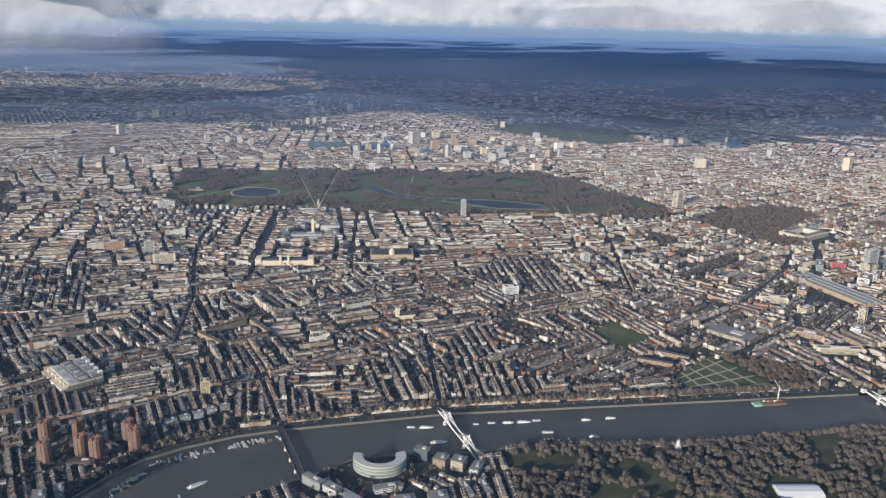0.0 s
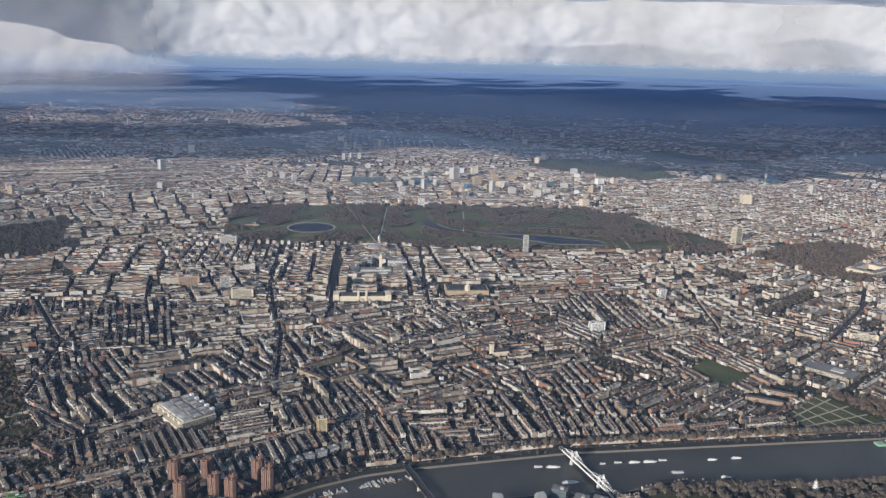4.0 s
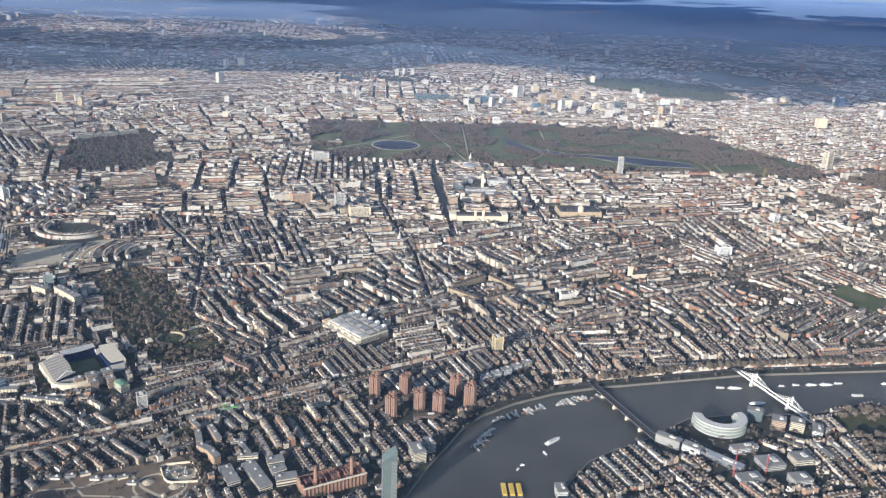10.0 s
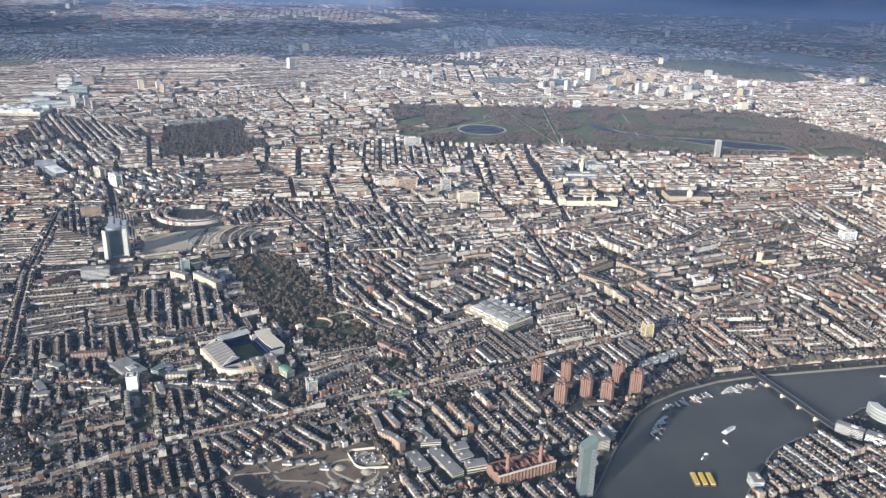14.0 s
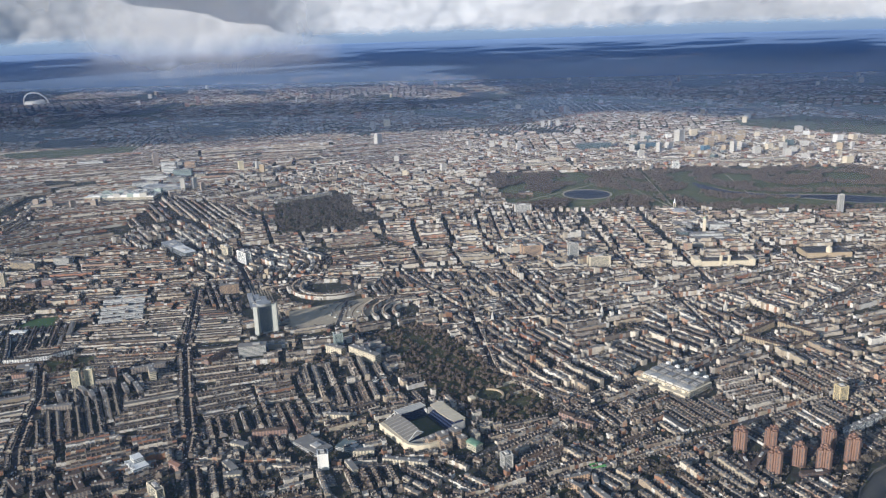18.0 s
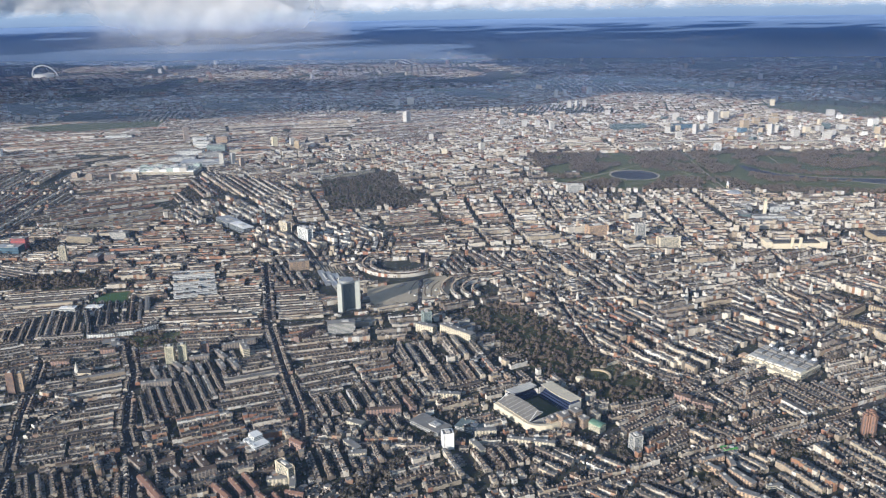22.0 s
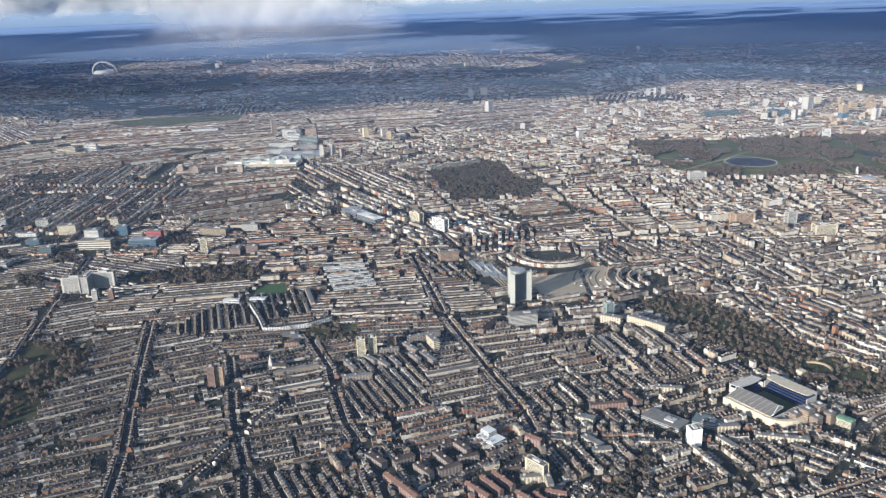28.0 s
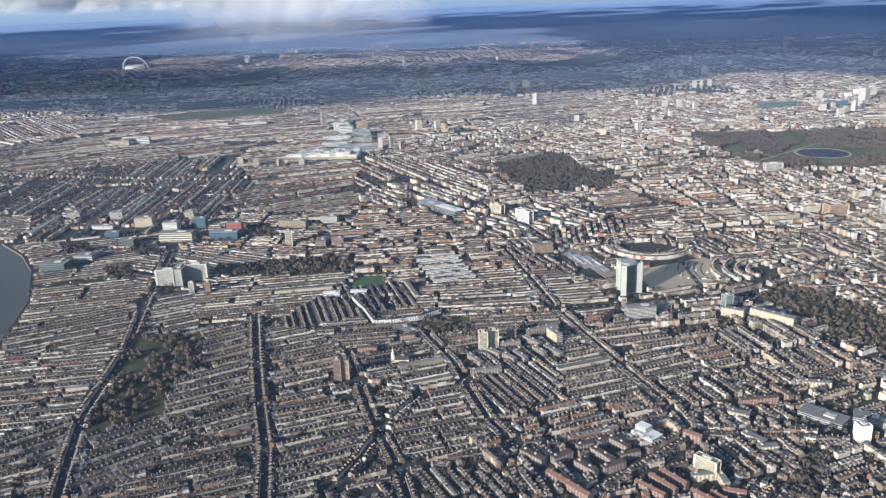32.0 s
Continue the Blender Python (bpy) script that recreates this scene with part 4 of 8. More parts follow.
# Suburbs towards the horizon: short rows along streets that turn from quarter to quarter, thinning out.
def suburb_rows(low, high, step_u, step_v, seeds, chance, size, seed):
    g = np.random.default_rng(seed)
    sx, sy = g.uniform(-1700, 1700, seeds), g.uniform(low - 60, high + 60, seeds)
    turns = g.normal(15, 28, seeds) + 90 * (g.random(seeds) < 0.3)
    u, v = np.meshgrid(np.arange(-1700, 1700, step_u), np.arange(low - 1300, high + 1300, step_v))
    u, v = u.ravel(), v.ravel()
    out = []
    for px, py, t in zip(sx, sy, turns):
        if abs(px) > 330 + py * 0.72:
            continue
        m = (np.abs(u - px) < 130) & (np.abs(v - py) < 130)
        du, dv = u[m] - px, v[m] - py
        c, s_ = math.cos(radians(t)), math.sin(radians(t))
        x, y = px + du * c - dv * s_, py + du * s_ + dv * c
        out.append(np.stack([x, y, np.full(len(x), t), np.hypot(x - px, y - py)], 1))
    p = np.concatenate(out)
    p = p[(p[:, 1] > low) & (p[:, 1] < high) & (np.abs(p[:, 0]) < 260 + p[:, 1] * 0.72)]
    best = np.concatenate([np.hypot(b[:, 0, None] - sx, b[:, 1, None] - sy).min(1) for b in np.array_split(p, 200)])
    p = p[p[:, 3] <= best + 1e-6]
    fill = np.array([noise.noise((a / 110, b / 110, 3.0)) + 0.5 * noise.noise((a / 30, b / 30, 8.0)) for a, b in p[:, :2]])
    p = p[(fill > -0.22) & (g.random(len(p)) < chance) & ~inside(p[:, 0], p[:, 1], REGENTS) & ~inside(p[:, 0], p[:, 1], SCRUBS)]
    p = p[np.concatenate([np.hypot(b[:, 0, None] - SEEDS[:, 0], b[:, 1, None] - SEEDS[:, 1]).min(1) for b in np.array_split(p, 60)]) > 48]
    n = len(p)
    big = g.random(n) < 0.05
    return np.stack([p[:, 0] + g.uniform(-0.6, 0.6, n), p[:, 1] + g.uniform(-0.4, 0.4, n), p[:, 2] + 90 * (g.random(n) < 0.08), size * g.uniform(0.45, 1.0, n), g.uniform(0.9, 1.3, n) * np.where(big, 2.0, 1),
                     g.uniform(0.7, 1.1, n) * np.where(big, 1.9, 1), np.where(big, 0.1, g.uniform(0.15, 0.4, n)), g.choice(3, n, p=(0.42, 0.4, 0.18)), np.where(big, 2, g.choice(3, n, p=(0.45, 0.3, 0.25)))], 1)


far = np.concatenate([suburb_rows(560, 900, 6.4, 4.6, 160, 0.8, 6.2, 5), suburb_rows(900, 1350, 9.5, 7.5, 130, 0.72, 9.0, 6), suburb_rows(1350, 2500, 19, 20, 180, 0.6, 15, 9)])
ob = bulk("distant_suburbs", house_corners(far), HOUSE_FACES, house_slots(far), WALLS, rng.random(len(far)))
tagged(ob, "distant suburb of small pale buildings", "suburbs", kind="stuff")

# Terraces nearest to the flight, each a thing of its own.
stack_mesh = None
for r in sorted(close):
    h = HOUSES[rows_of[r]]
    mid = h[:, :2].mean(0)
    root = empty("terrace", mid[0], mid[1], h[0, 2])
    inv = root.matrix_basis.inverted()
    tone = ("pale stucco", "yellow-brown stock brick", "red brick")[int(np.bincount(h[:, 7].astype(int)).argmax())]
    tagged(root, f"row of {tone} terraced houses with chimneys along a street", "terraced houses", "terraces near the flight")
    V = house_corners(h)
    wall_ob = bulk("walls", V, HOUSE_FACES[:4], house_slots(h)[:, :4], WALLS, h[:, 11])
    roof_ob = bulk("roof", V[:, 4:], [(0, 1, 5, 4), (2, 3, 4, 5)], h[:, 8][:, None] * np.ones(2), WALLS[3:])
    for ob in (wall_ob, roof_ob):
        ob.data.transform(inv)
        ob.parent = root
    if h[0, 3] < 2:
        back = bulk("rear_extension", cuboids(h[:, 0], h[:, 1], h[:, 2], -0.2, -h[:, 10] * 0.75, 0.45, 0.6, 0 * h[:, 5], h[:, 5] * 0.62), STACK_FACES,
                    np.stack([np.full(len(h), 6)] * 4 + [3 + h[:, 8]], 1), WALLS, h[:, 11])
        back.data.transform(inv)
        back.parent = root
        if stack_mesh is None:
            bm = solid(0.16, 0.42, 1.0, 0)
            for yy in (-0.1, 0.1):
                tube(bm, 0, yy, 1.0, 0.04, 0.16, 4)
            stack_mesh = bpy.data.meshes.new("chimney")
            bm.to_mesh(stack_mesh), bm.free()
            stack_mesh.materials.append(BRICK_STACK)
        for q in h[::2][:9]:
            at = inv @ Vector((q[0], q[1], 0))
            share("chimney", stack_mesh, root, Matrix.LocRotScale((at.x - q[3] / 2, at.y, q[5] * 0.75), None, (1, 1, q[5] * 0.25 + q[6] + 0.2)))

# Curved terraces beside the cleared site.
def crescent(cx, cy, r, a0, a1, tall):
    n = max(4, int(abs(radians(a1 - a0)) * r / 1.1))
    a = np.radians(np.linspace(a0, a1, n))
    o = np.ones(n)
    h = np.stack([cx + r * np.cos(a), cy + r * np.sin(a), np.degrees(a) + 90, 1.15 * o, 1.1 * o, tall * rng.uniform(0.95, 1.05, n), 0.25 * o, rng.choice(3, n, p=(0.7, 0.25, 0.05)), rng.integers(0, 3, n)], 1)
    ob = empty("crescent_terrace", cx, cy)
    tagged(ob, "curved terrace of tall pale houses beside the cleared site", "terraced houses", "crescents")
    V = house_corners(h)
    for piece in (bulk("walls", V, HOUSE_FACES[:4], h[:, 7][:, None] * np.ones(4), WALLS[:3], np.full(n, 0.05)), bulk("roof", V[:, 4:], [(0, 1, 5, 4), (2, 3, 4, 5)], h[:, 8][:, None] * np.ones(2), WALLS[3:])):
        piece.data.transform(ob.matrix_basis.inverted())
        piece.parent = ob
    st = bulk("chimneys", cuboids(h[:, 0], h[:, 1], h[:, 2], -0.55 * o, 0 * o, 0.16, 0.5, h[:, 5], h[:, 5] + 0.5), STACK_FACES, np.zeros(5), [BRICK_STACK])
    st.data.transform(ob.matrix_basis.inverted())
    st.parent = ob


for cx, cy, r, a0, a1, tall in ((-126, 276, 14, 165, 345, 1.3), (-126, 276, 11, 180, 330, 1.2), (-90, 252, 17, 150, 215, 1.2), (-90, 252, 13.5, 140, 220, 1.2), (-90, 252, 10, 130, 225, 1.2),
                                (-90, 252, 6.5, 120, 230, 1.2), (-60, 232, 8, 200, 330, 1.0), (30, 262, 9, 20, 170, 1.1), (-12, 262, 8, 10, 150, 1.1)):
    crescent(cx, cy, r, a0, a1, tall)


# ---- trees ----
def tree_shape(twigs, seed, spread_=0.5, low=0.32):
    """Corners and faces of one bare tree of height 1: a tapered trunk, four limbs and a ragged crown of twig clumps."""
    g = np.random.default_rng(seed)
    pts, faces, slots = [], [], []
    for i in range(4):
        pts.append((0.035 * math.cos(math.tau * i / 4), 0.035 * math.sin(math.tau * i / 4), 0))
    for i in range(4):
        pts.append((0.018 * math.cos(math.tau * i / 4), 0.018 * math.sin(math.tau * i / 4), 0.5))
    for i in range(4):
        faces.append((i, (i + 1) % 4, 4 + (i + 1) % 4, 4 + i))
        slots.append(0)
    for i in range(4):
        a = math.tau * (i + g.random()) / 4
        k = len(pts)
        pts += [(0.015, 0, 0.33), (-0.015, 0.01, 0.33), (0.3 * math.cos(a), 0.3 * math.sin(a), 0.72)]
        faces.append((k, k + 1, k + 2))
        slots.append(0)
    lumps = g.uniform(0.72, 1.12, 8)
    for i in range(twigs):
        a, e = g.uniform(0, math.tau), math.asin(g.uniform(-0.45, 1))
        r = spread_ * lumps[int(a / math.tau * 8) % 8] * g.uniform(0.6, 1.0) ** 0.6
        c = np.array([r * math.cos(a) * math.cos(e), r * math.sin(a) * math.cos(e), low + 0.26 + (1 - low - 0.26) * math.sin(e) * r / spread_])
        k = len(pts)
        out = c - np.array([0, 0, low + 0.2])
        out /= np.linalg.norm(out)
        tang = np.cross(out, g.normal(size=3))
        tang /= np.linalg.norm(tang)
        size = g.uniform(0.13, 0.24) * spread_ / 0.5
        other = np.cross(out, tang)
        pts += [tuple(c + size * tang - 0.4 * size * out), tuple(c - 0.5 * size * tang + 0.86 * size * other - 0.2 * size * out), tuple(c - 0.5 * size * tang - 0.8 * size * other + 0.5 * size * out)]
        faces.append((k, k + 1, k + 2))
        slots.append(1)
    return np.array(pts), faces, slots


def woods(name, x, y, height, twigs, seed, label, leaves=TWIGS, spread_=0.5, variants=3):
    """Many trees as one object a variant."""
    pick = rng.integers(0, variants, len(x))
    for v in range(variants):
        m = pick == v
        if not m.any():
            continue
        shape, faces, slots = tree_shape(twigs, seed + v, spread_)
        s = height[m]
        local = shape[None] * s[:, None, None] * np.array([1.0, 1.0, 1.0])
        ob = bulk(name, turned(local, x[m], y[m], rng.uniform(0, 360, m.sum())), faces, np.array(slots), [BARK, leaves])
        tagged(ob, label, "trees", kind="stuff")


def scatter(poly, density, clear=-0.35, scale=14.0, edge=0.0):
    """Points spread over an outline, with glades where a noise is low."""
    px, py = np.array(poly, float).T
    n = int((px.max() - px.min()) * (py.max() - py.min()) * density)
    x, y = rng.uniform(px.min(), px.max(), n), rng.uniform(py.min(), py.max(), n)
    ok = inside(x, y, poly)
    x, y = x[ok], y[ok]
    g = np.array([noise.noise((a / scale, b / scale, 5.0)) for a, b in zip(x, y)])
    return x[g > clear], y[g > clear]


def along(line, step, offset):
    """Points every step along a line, moved sideways."""
    out, left = [], 0.0
    for (ax, ay), (bx, by) in zip(line, line[1:]):
        length = math.hypot(bx - ax, by - ay)
        while left < length:
            k = left / length
            out.append((ax + k * (bx - ax) - offset * (by - ay) / length, ay + k * (by - ay) + offset * (bx - ax) / length))
            left += step
        left -= length
    return out


POND = (-27.5, 449.5, 12.5, 11.0)
SERPENTINE = [(34, 486), (44, 470), (53, 458), (73, 450), (108, 449), (136, 440), (139, 430), (111, 428), (86, 440), (63, 447), (48, 452), (36, 466)]


def clear_of(x, y, spots):
    ok = np.ones(len(x), bool)
    for px, py, r in spots:
        ok &= np.hypot(x - px, y - py) > r
    return ok


hx, hy = scatter(HYDE, 0.34, -0.16, 20)
ok = clear_of(hx, hy, [(-27, 449, 20), (-60, 448, 8), (-40, 490, 9), (16, 425, 3), (60, 500, 12), (125, 500, 14)]) & ~inside(hx, hy, SERPENTINE)
ok &= (np.abs(off_line(hx, hy, [(16, 412), (8, 520)])) > 1.6) & (off_line(hx, hy, [(16, 412), (-20, 520)]) > 1.2) & (off_line(hx, hy, SERPENTINE + SERPENTINE[:1]) > 3.2) & ~((hx > 50) & (hx < 142) & (hy > 419) & (hy < 436))
hx, hy = hx[ok], hy[ok]
woods("park_trees", hx, hy, rng.uniform(1.3, 2.3, len(hx)), 34, 11, "bare brown winter trees of a large city park", RIVER_TWIGS)
for name, poly, density, clear, low, high in (("palace_garden_trees", PALACE, 0.32, -0.6, 1.5, 2.3), ("belt_trees", BELT_EAST, 0.7, -0.7, 1.1, 1.9), ("lake_park_trees", ST_PARK, 0.3, -0.5, 1.4, 2.2), ("cemetery_trees", CEMETERY, 0.55, -0.45, 0.6, 1.4),
                                              ("holland_wood_trees", HOLLAND, 0.5, -0.5, 0.9, 1.7), ("west_cemetery_trees", WEST_CEMETERY, 0.34, -0.1, 1.0, 1.9),
                                              ("margin_wood_trees", MARGIN_WOOD, 0.4, -0.4, 1.0, 1.9), ("small_park_trees", SMALL_PARK, 0.3, -0.3, 1.0, 1.6), ("regents_park_trees", REGENTS, 0.03, 0.05, 1.5, 2.4)):
    tx, ty = scatter(poly, density, clear, 9)
    ok = clear_of(tx, ty, [(-58, 190, 4.2)]) & (off_line(tx, ty, [(-90, 234), (-60, 196)]) > 0.9) & (off_line(tx, ty, [(-199, 421), (-175, 445)]) > 3.0)
    tx, ty = tx[ok], ty[ok]
    woods(name, tx, ty, rng.uniform(low, high, len(tx)), 38, 23, "bare grey-brown winter trees in a wooded city park", TWIGS if poly is HOLLAND else RIVER_TWIGS)
ex, ey = scatter(CEMETERY, 0.07, -0.2, 7)
woods("cemetery_evergreens", ex, ey, rng.uniform(0.6, 1.3, len(ex)), 36, 61, "dark evergreen trees among the graves", EVERGREEN, 0.36)
ex, ey = scatter(HOLLAND, 0.16, -0.15, 12)
ok = off_line(ex, ey, [(-199, 421), (-175, 445)]) > 3.0
ex, ey = ex[ok], ey[ok]
woods("holland_evergreens", ex, ey, rng.uniform(0.8, 1.6, len(ex)), 36, 64, "dark evergreen trees in a wood", EVERGREEN, 0.4)
bx, by = scatter(BATTERSEA_PARK, 0.62, -0.2, 9)
ok = (by > 150) & (by > 150 + (bx - 215) * 0.6) & clear_of(bx, by, [(171, 159, 7), (149, 176, 2.5), (150, 150, 6), (130, 155, 5)])
woods("river_park_trees", bx[ok], by[ok], rng.uniform(1.0, 2.3, ok.sum()), 84, 31, "bare brown plane trees of a riverside park", TWIGS, 0.44)

for poly in GARDENS + [CUTTING]:
    tx, ty = scatter(poly, 1.0 if poly is CUTTING else 0.55, -0.7, 9)
    woods("cutting_trees" if poly is CUTTING else "garden_square_trees", tx, ty, rng.uniform(0.9, 1.6, len(tx)), 36, 91, "bare brown trees crowding a railway cutting" if poly is CUTTING else "bare trees in a garden square", variants=1)
line = along([(-35, 143), (-32, 136), (-27, 129), (-24, 126)], 0.28, 0.0)
tx, ty = np.array(line).T
woods("trackside_trees", tx + rng.uniform(-0.9, 0.9, len(tx)), ty + rng.uniform(-0.5, 0.5, len(tx)), rng.uniform(0.6, 1.2, len(tx)), 36, 95, "bare scrubby trees beside a railway", variants=1)

tx, ty = scatter(YARD, 0.5, 0.02, 5)
ok = clear_of(tx, ty, [(-36, 128, 5.6)]) & (off_line(tx, ty, [(-57, 129), (-41, 129)]) > 1.8) & (off_line(tx, ty, [(-41, 119.5), (-30, 119.9)]) > 1.3)
for line in ([(-58, 124), (-50, 126), (-43, 131)], [(-55, 129), (-49, 123.5), (-42, 124)], [(-43, 131), (-39, 127), (-33, 124), (-28, 121)]):
    ok &= off_line(tx, ty, line) > 0.6
woods("yard_scrub", tx[ok], ty[ok], rng.uniform(0.3, 0.8, ok.sum()), 30, 99, "bare scrubby bushes on rough ground of a works yard", variants=1)

tx, ty = np.array(along([(158, 206), (187, 212)], 0.9, 0.0) + along([(157, 206), (156, 219)], 1.1, 0.0)).T
woods("lawn_edge_trees", tx, ty, rng.uniform(0.9, 1.4, len(tx)), 36, 97, "bare trees in rows beside a lawn", variants=1)

# Garden and street trees wherever no house stands.
cell = 0.9
taken = set(zip((HOUSES[:, 0] // cell).astype(int), (HOUSES[:, 1] // cell).astype(int)))
n = 32000
gx, gy = rng.uniform(-330, 260, n), 105 + 330 * rng.random(n) ** 1.5
g = np.array([noise.noise((a / 9, b / 9, 1.0)) for a, b in zip(gx, gy)])
ok = (g > -0.05) | (rng.random(n) < 0.3) | (gy < 185)
for poly in PARKS + GARDENS + [RIVER, RIVER_WEST, SITE, YARD, CUTTING]:
    ok &= ~inside(gx, gy, poly)
for width, line in ROADS.values():
    ok &= off_line(gx, gy, line) > width / 2 + 0.1
for ax, ay, bx, by, deep, high in SLABS:
    ok &= off_line(gx, gy, [(ax, ay), (bx, by)]) > deep / 2 + 0.5
ok &= np.array([(int(a // cell), int(b // cell)) not in taken for a, b in zip(gx, gy)])
ok &= clear_of(gx, gy, [(-71.5, 171.3, 10.5), (-306, 436, 14), (-285, 440, 14), (-143, 250, 9), (-3, 132, 5)])
gx, gy = gx[ok], gy[ok]
woods("garden_trees", gx, gy, rng.uniform(0.5, 1.35, len(gx)), 15, 41, "small bare trees in back gardens and streets", TWIGS, 0.55)
ex = rng.random(len(gx)) < 0.12
woods("garden_evergreens", gx[ex] + 0.6, gy[ex] + 0.3, rng.uniform(0.4, 1.0, ex.sum()), 15, 45, "small dark evergreens in back gardens", EVERGREEN, 0.5, 2)

# Coarser trees in the streets farther north.
n = 9000
nx_, ny_ = rng.uniform(-520, 420, n), rng.uniform(300, 640, n)
g = np.array([noise.noise((a / 22, b / 22, 4.0)) for a, b in zip(nx_, ny_)])
ok = g > 0.02
for poly in PARKS + GARDENS:
    ok &= ~inside(nx_, ny_, poly)
taken2 = set(zip((HOUSES[:, 0] // 1.1).astype(int), (HOUSES[:, 1] // 1.1).astype(int)))
ok &= np.array([(int(a // 1.1), int(b // 1.1)) not in taken2 for a, b in zip(nx_, ny_)])
woods("north_street_trees", nx_[ok], ny_[ok], rng.uniform(1.0, 1.7, ok.sum()), 9, 51, "bare dark trees in distant streets and squares", TWIGS, 0.6, 2)

woods("square_trees", PLANTED[:, 0], PLANTED[:, 1], rng.uniform(0.8, 1.6, len(PLANTED)), 9, 55, "bare brown trees filling a planted square", TWIGS, 0.55, 2)

# Plane trees in line along the embankments, one by one.
shape, faces, slots = tree_shape(120, 77, 0.5)


def lone_tree():
    root = empty("plane_tree", 0, 0)
    for name, keep in (("trunk", 0), ("crown", 1)):
        bm = bmesh.new()
        vs = [bm.verts.new(p) for p in shape]
        for f, s in zip(faces, slots):
            if s == keep:
                bm.faces.new([vs[i] for i in f])
        bmesh.ops.delete(bm, geom=[v for v in bm.verts if not v.link_faces], context="VERTS")
        part(name, bm, BARK if keep == 0 else TWIGS, root)
    return tagged(root, "bare brown plane tree on the river embankment", "tree", "embankment trees")


first = lone_tree()


spots = along([(16, 146), (24.4, 163), (42, 176)], 1.9, 1.0) + along([(56, 181), (73, 187), (93, 193), (124, 199), (155, 205), (200, 214)], 1.75, 1.15) + along([(112, 174), (150, 179), (176, 185), (204, 192)], 1.6, -0.8)
first.matrix_basis = pose(*spots[0], 0) @ Matrix.Scale(2.0, 4)
for i, (x, y) in enumerate(spots[1:]):
    k = rng.uniform(1.6, 2.35)
    t = copy_thing(first, pose(x + rng.uniform(-0.3, 0.3), y + rng.uniform(-0.3, 0.3), 0, 0, 0, rng.uniform(0, 360)))
    t.scale = (k, k, k * rng.uniform(0.85, 1.1))

# ---- clouds and haze ----
def cloud_mat():
    k = Nodes("cloud", 1.0)
    k.b.inputs["Specular IOR Level"].default_value = 0.0
    k.color((0.9, 0.91, 0.93))
    tr = k.n.new("ShaderNodeBsdfTranslucent")
    tr.inputs["Color"].default_value = (0.9, 0.91, 0.94, 1)
    m = k.n.new("ShaderNodeMixShader")
    m.inputs[0].default_value = 0.88
    k.l.new(k.b.outputs[0], m.inputs[1]), k.l.new(tr.outputs[0], m.inputs[2])
    k.l.new(m.outputs[0], k.n["Material Output"].inputs["Surface"])
    return k.m


CLOUD = cloud_mat()
EDGE = [(-2600, 150), (-910, 192), (-815, 211), (-690, 240), (-556, 300), (-470, 330), (-385, 365), (-323, 455), (-241, 460), (-181, 438), (-146, 370), (-78, 302), (-31, 290), (-5, 256), (47, 281), (115, 351), (160, 372), (2600, 390)]


def deck():
    """A broken sheet of cloud at flying height with a lumpy underside, thick enough to shade the land beneath."""
    step, nx, ny = 24, 200, 100
    xs, ys = np.arange(nx) * step - 2400, np.arange(ny) * step + 130
    keep = np.zeros((ny, nx), bool)
    for j, y in enumerate(ys):
        for i, x in enumerate(xs):
            n = noise.fractal((x / 210, y / 210, 2.0), 1.0, 2.0, 4)
            front = np.interp(x, [e[0] for e in EDGE], [e[1] for e in EDGE]) + 26 * n
            hole = ((x + 875) / 460) ** 2 + ((y - 715) / 190) ** 2 < 1 + 0.6 * n or ((x + 930) / 380) ** 2 + ((y - 900) / 250) ** 2 < 1 + 0.2 * n or ((x - 640) / 330) ** 2 + ((y - 1716) / 240) ** 2 < 1 + 0.5 * n
            keep[j, i] = y > front and not hole and n > -0.6 + max(0, y - 900) / 1300 + max(0, x - 150) / 1300 * min(1, max(0, y - 850) / 500)
    bm = bmesh.new()
    grid = {}

    def corner(j, i, top):
        if (j, i, top) not in grid:
            x, y = xs[i], ys[j]
            n = noise.fractal((x / 120, y / 120, 7.0 + top), 1.0, 2.0, 5)
            grid[j, i, top] = bm.verts.new((x + 8 * noise.noise((x, y, 1.1)), y + 8 * noise.noise((x, y, 4.1)), max(40, y * 0.075) + (128 + 26 * n if top else 97 + 8 * n)))
        return grid[j, i, top]

    for j in range(ny - 1):
        for i in range(nx - 1):
            if not keep[j, i]:
                continue
            q = [(j, i), (j, i + 1), (j + 1, i + 1), (j + 1, i)]
            bm.faces.new([corner(*p, 1) for p in q]), bm.faces.new([corner(*p, 0) for p in q[::-1]])
            for (dj, di), (a, b) in (((-1, 0), (0, 1)), ((0, 1), (1, 2)), ((1, 0), (2, 3)), ((0, -1), (3, 0))):
                jj, ii = j + dj, i + di
                if not (0 <= jj < ny and 0 <= ii < nx) or not keep[jj, ii]:
                    bm.faces.new([corner(*q[a], 0), corner(*q[b], 0), corner(*q[b], 1), corner(*q[a], 1)])
    for f in bm.faces:
        f.smooth = True
    return tagged(part("cloud_deck", bm, CLOUD), "broken grey-white cloud sheet over the far suburbs", "cloud", kind="structure")


deck()


def heap(x, y, z):
    """Rounded heaps on heaps, each finer than the last."""
    out, amp, f = 0.0, 1.0, 1.0
    for _ in range(4):
        n = noise.noise((x * f, y * f, z * f))
        out += amp * (math.sqrt(n * n + 0.02) if f < 3 else n)
        amp, f = amp * 0.42, f * 2.03
    return out


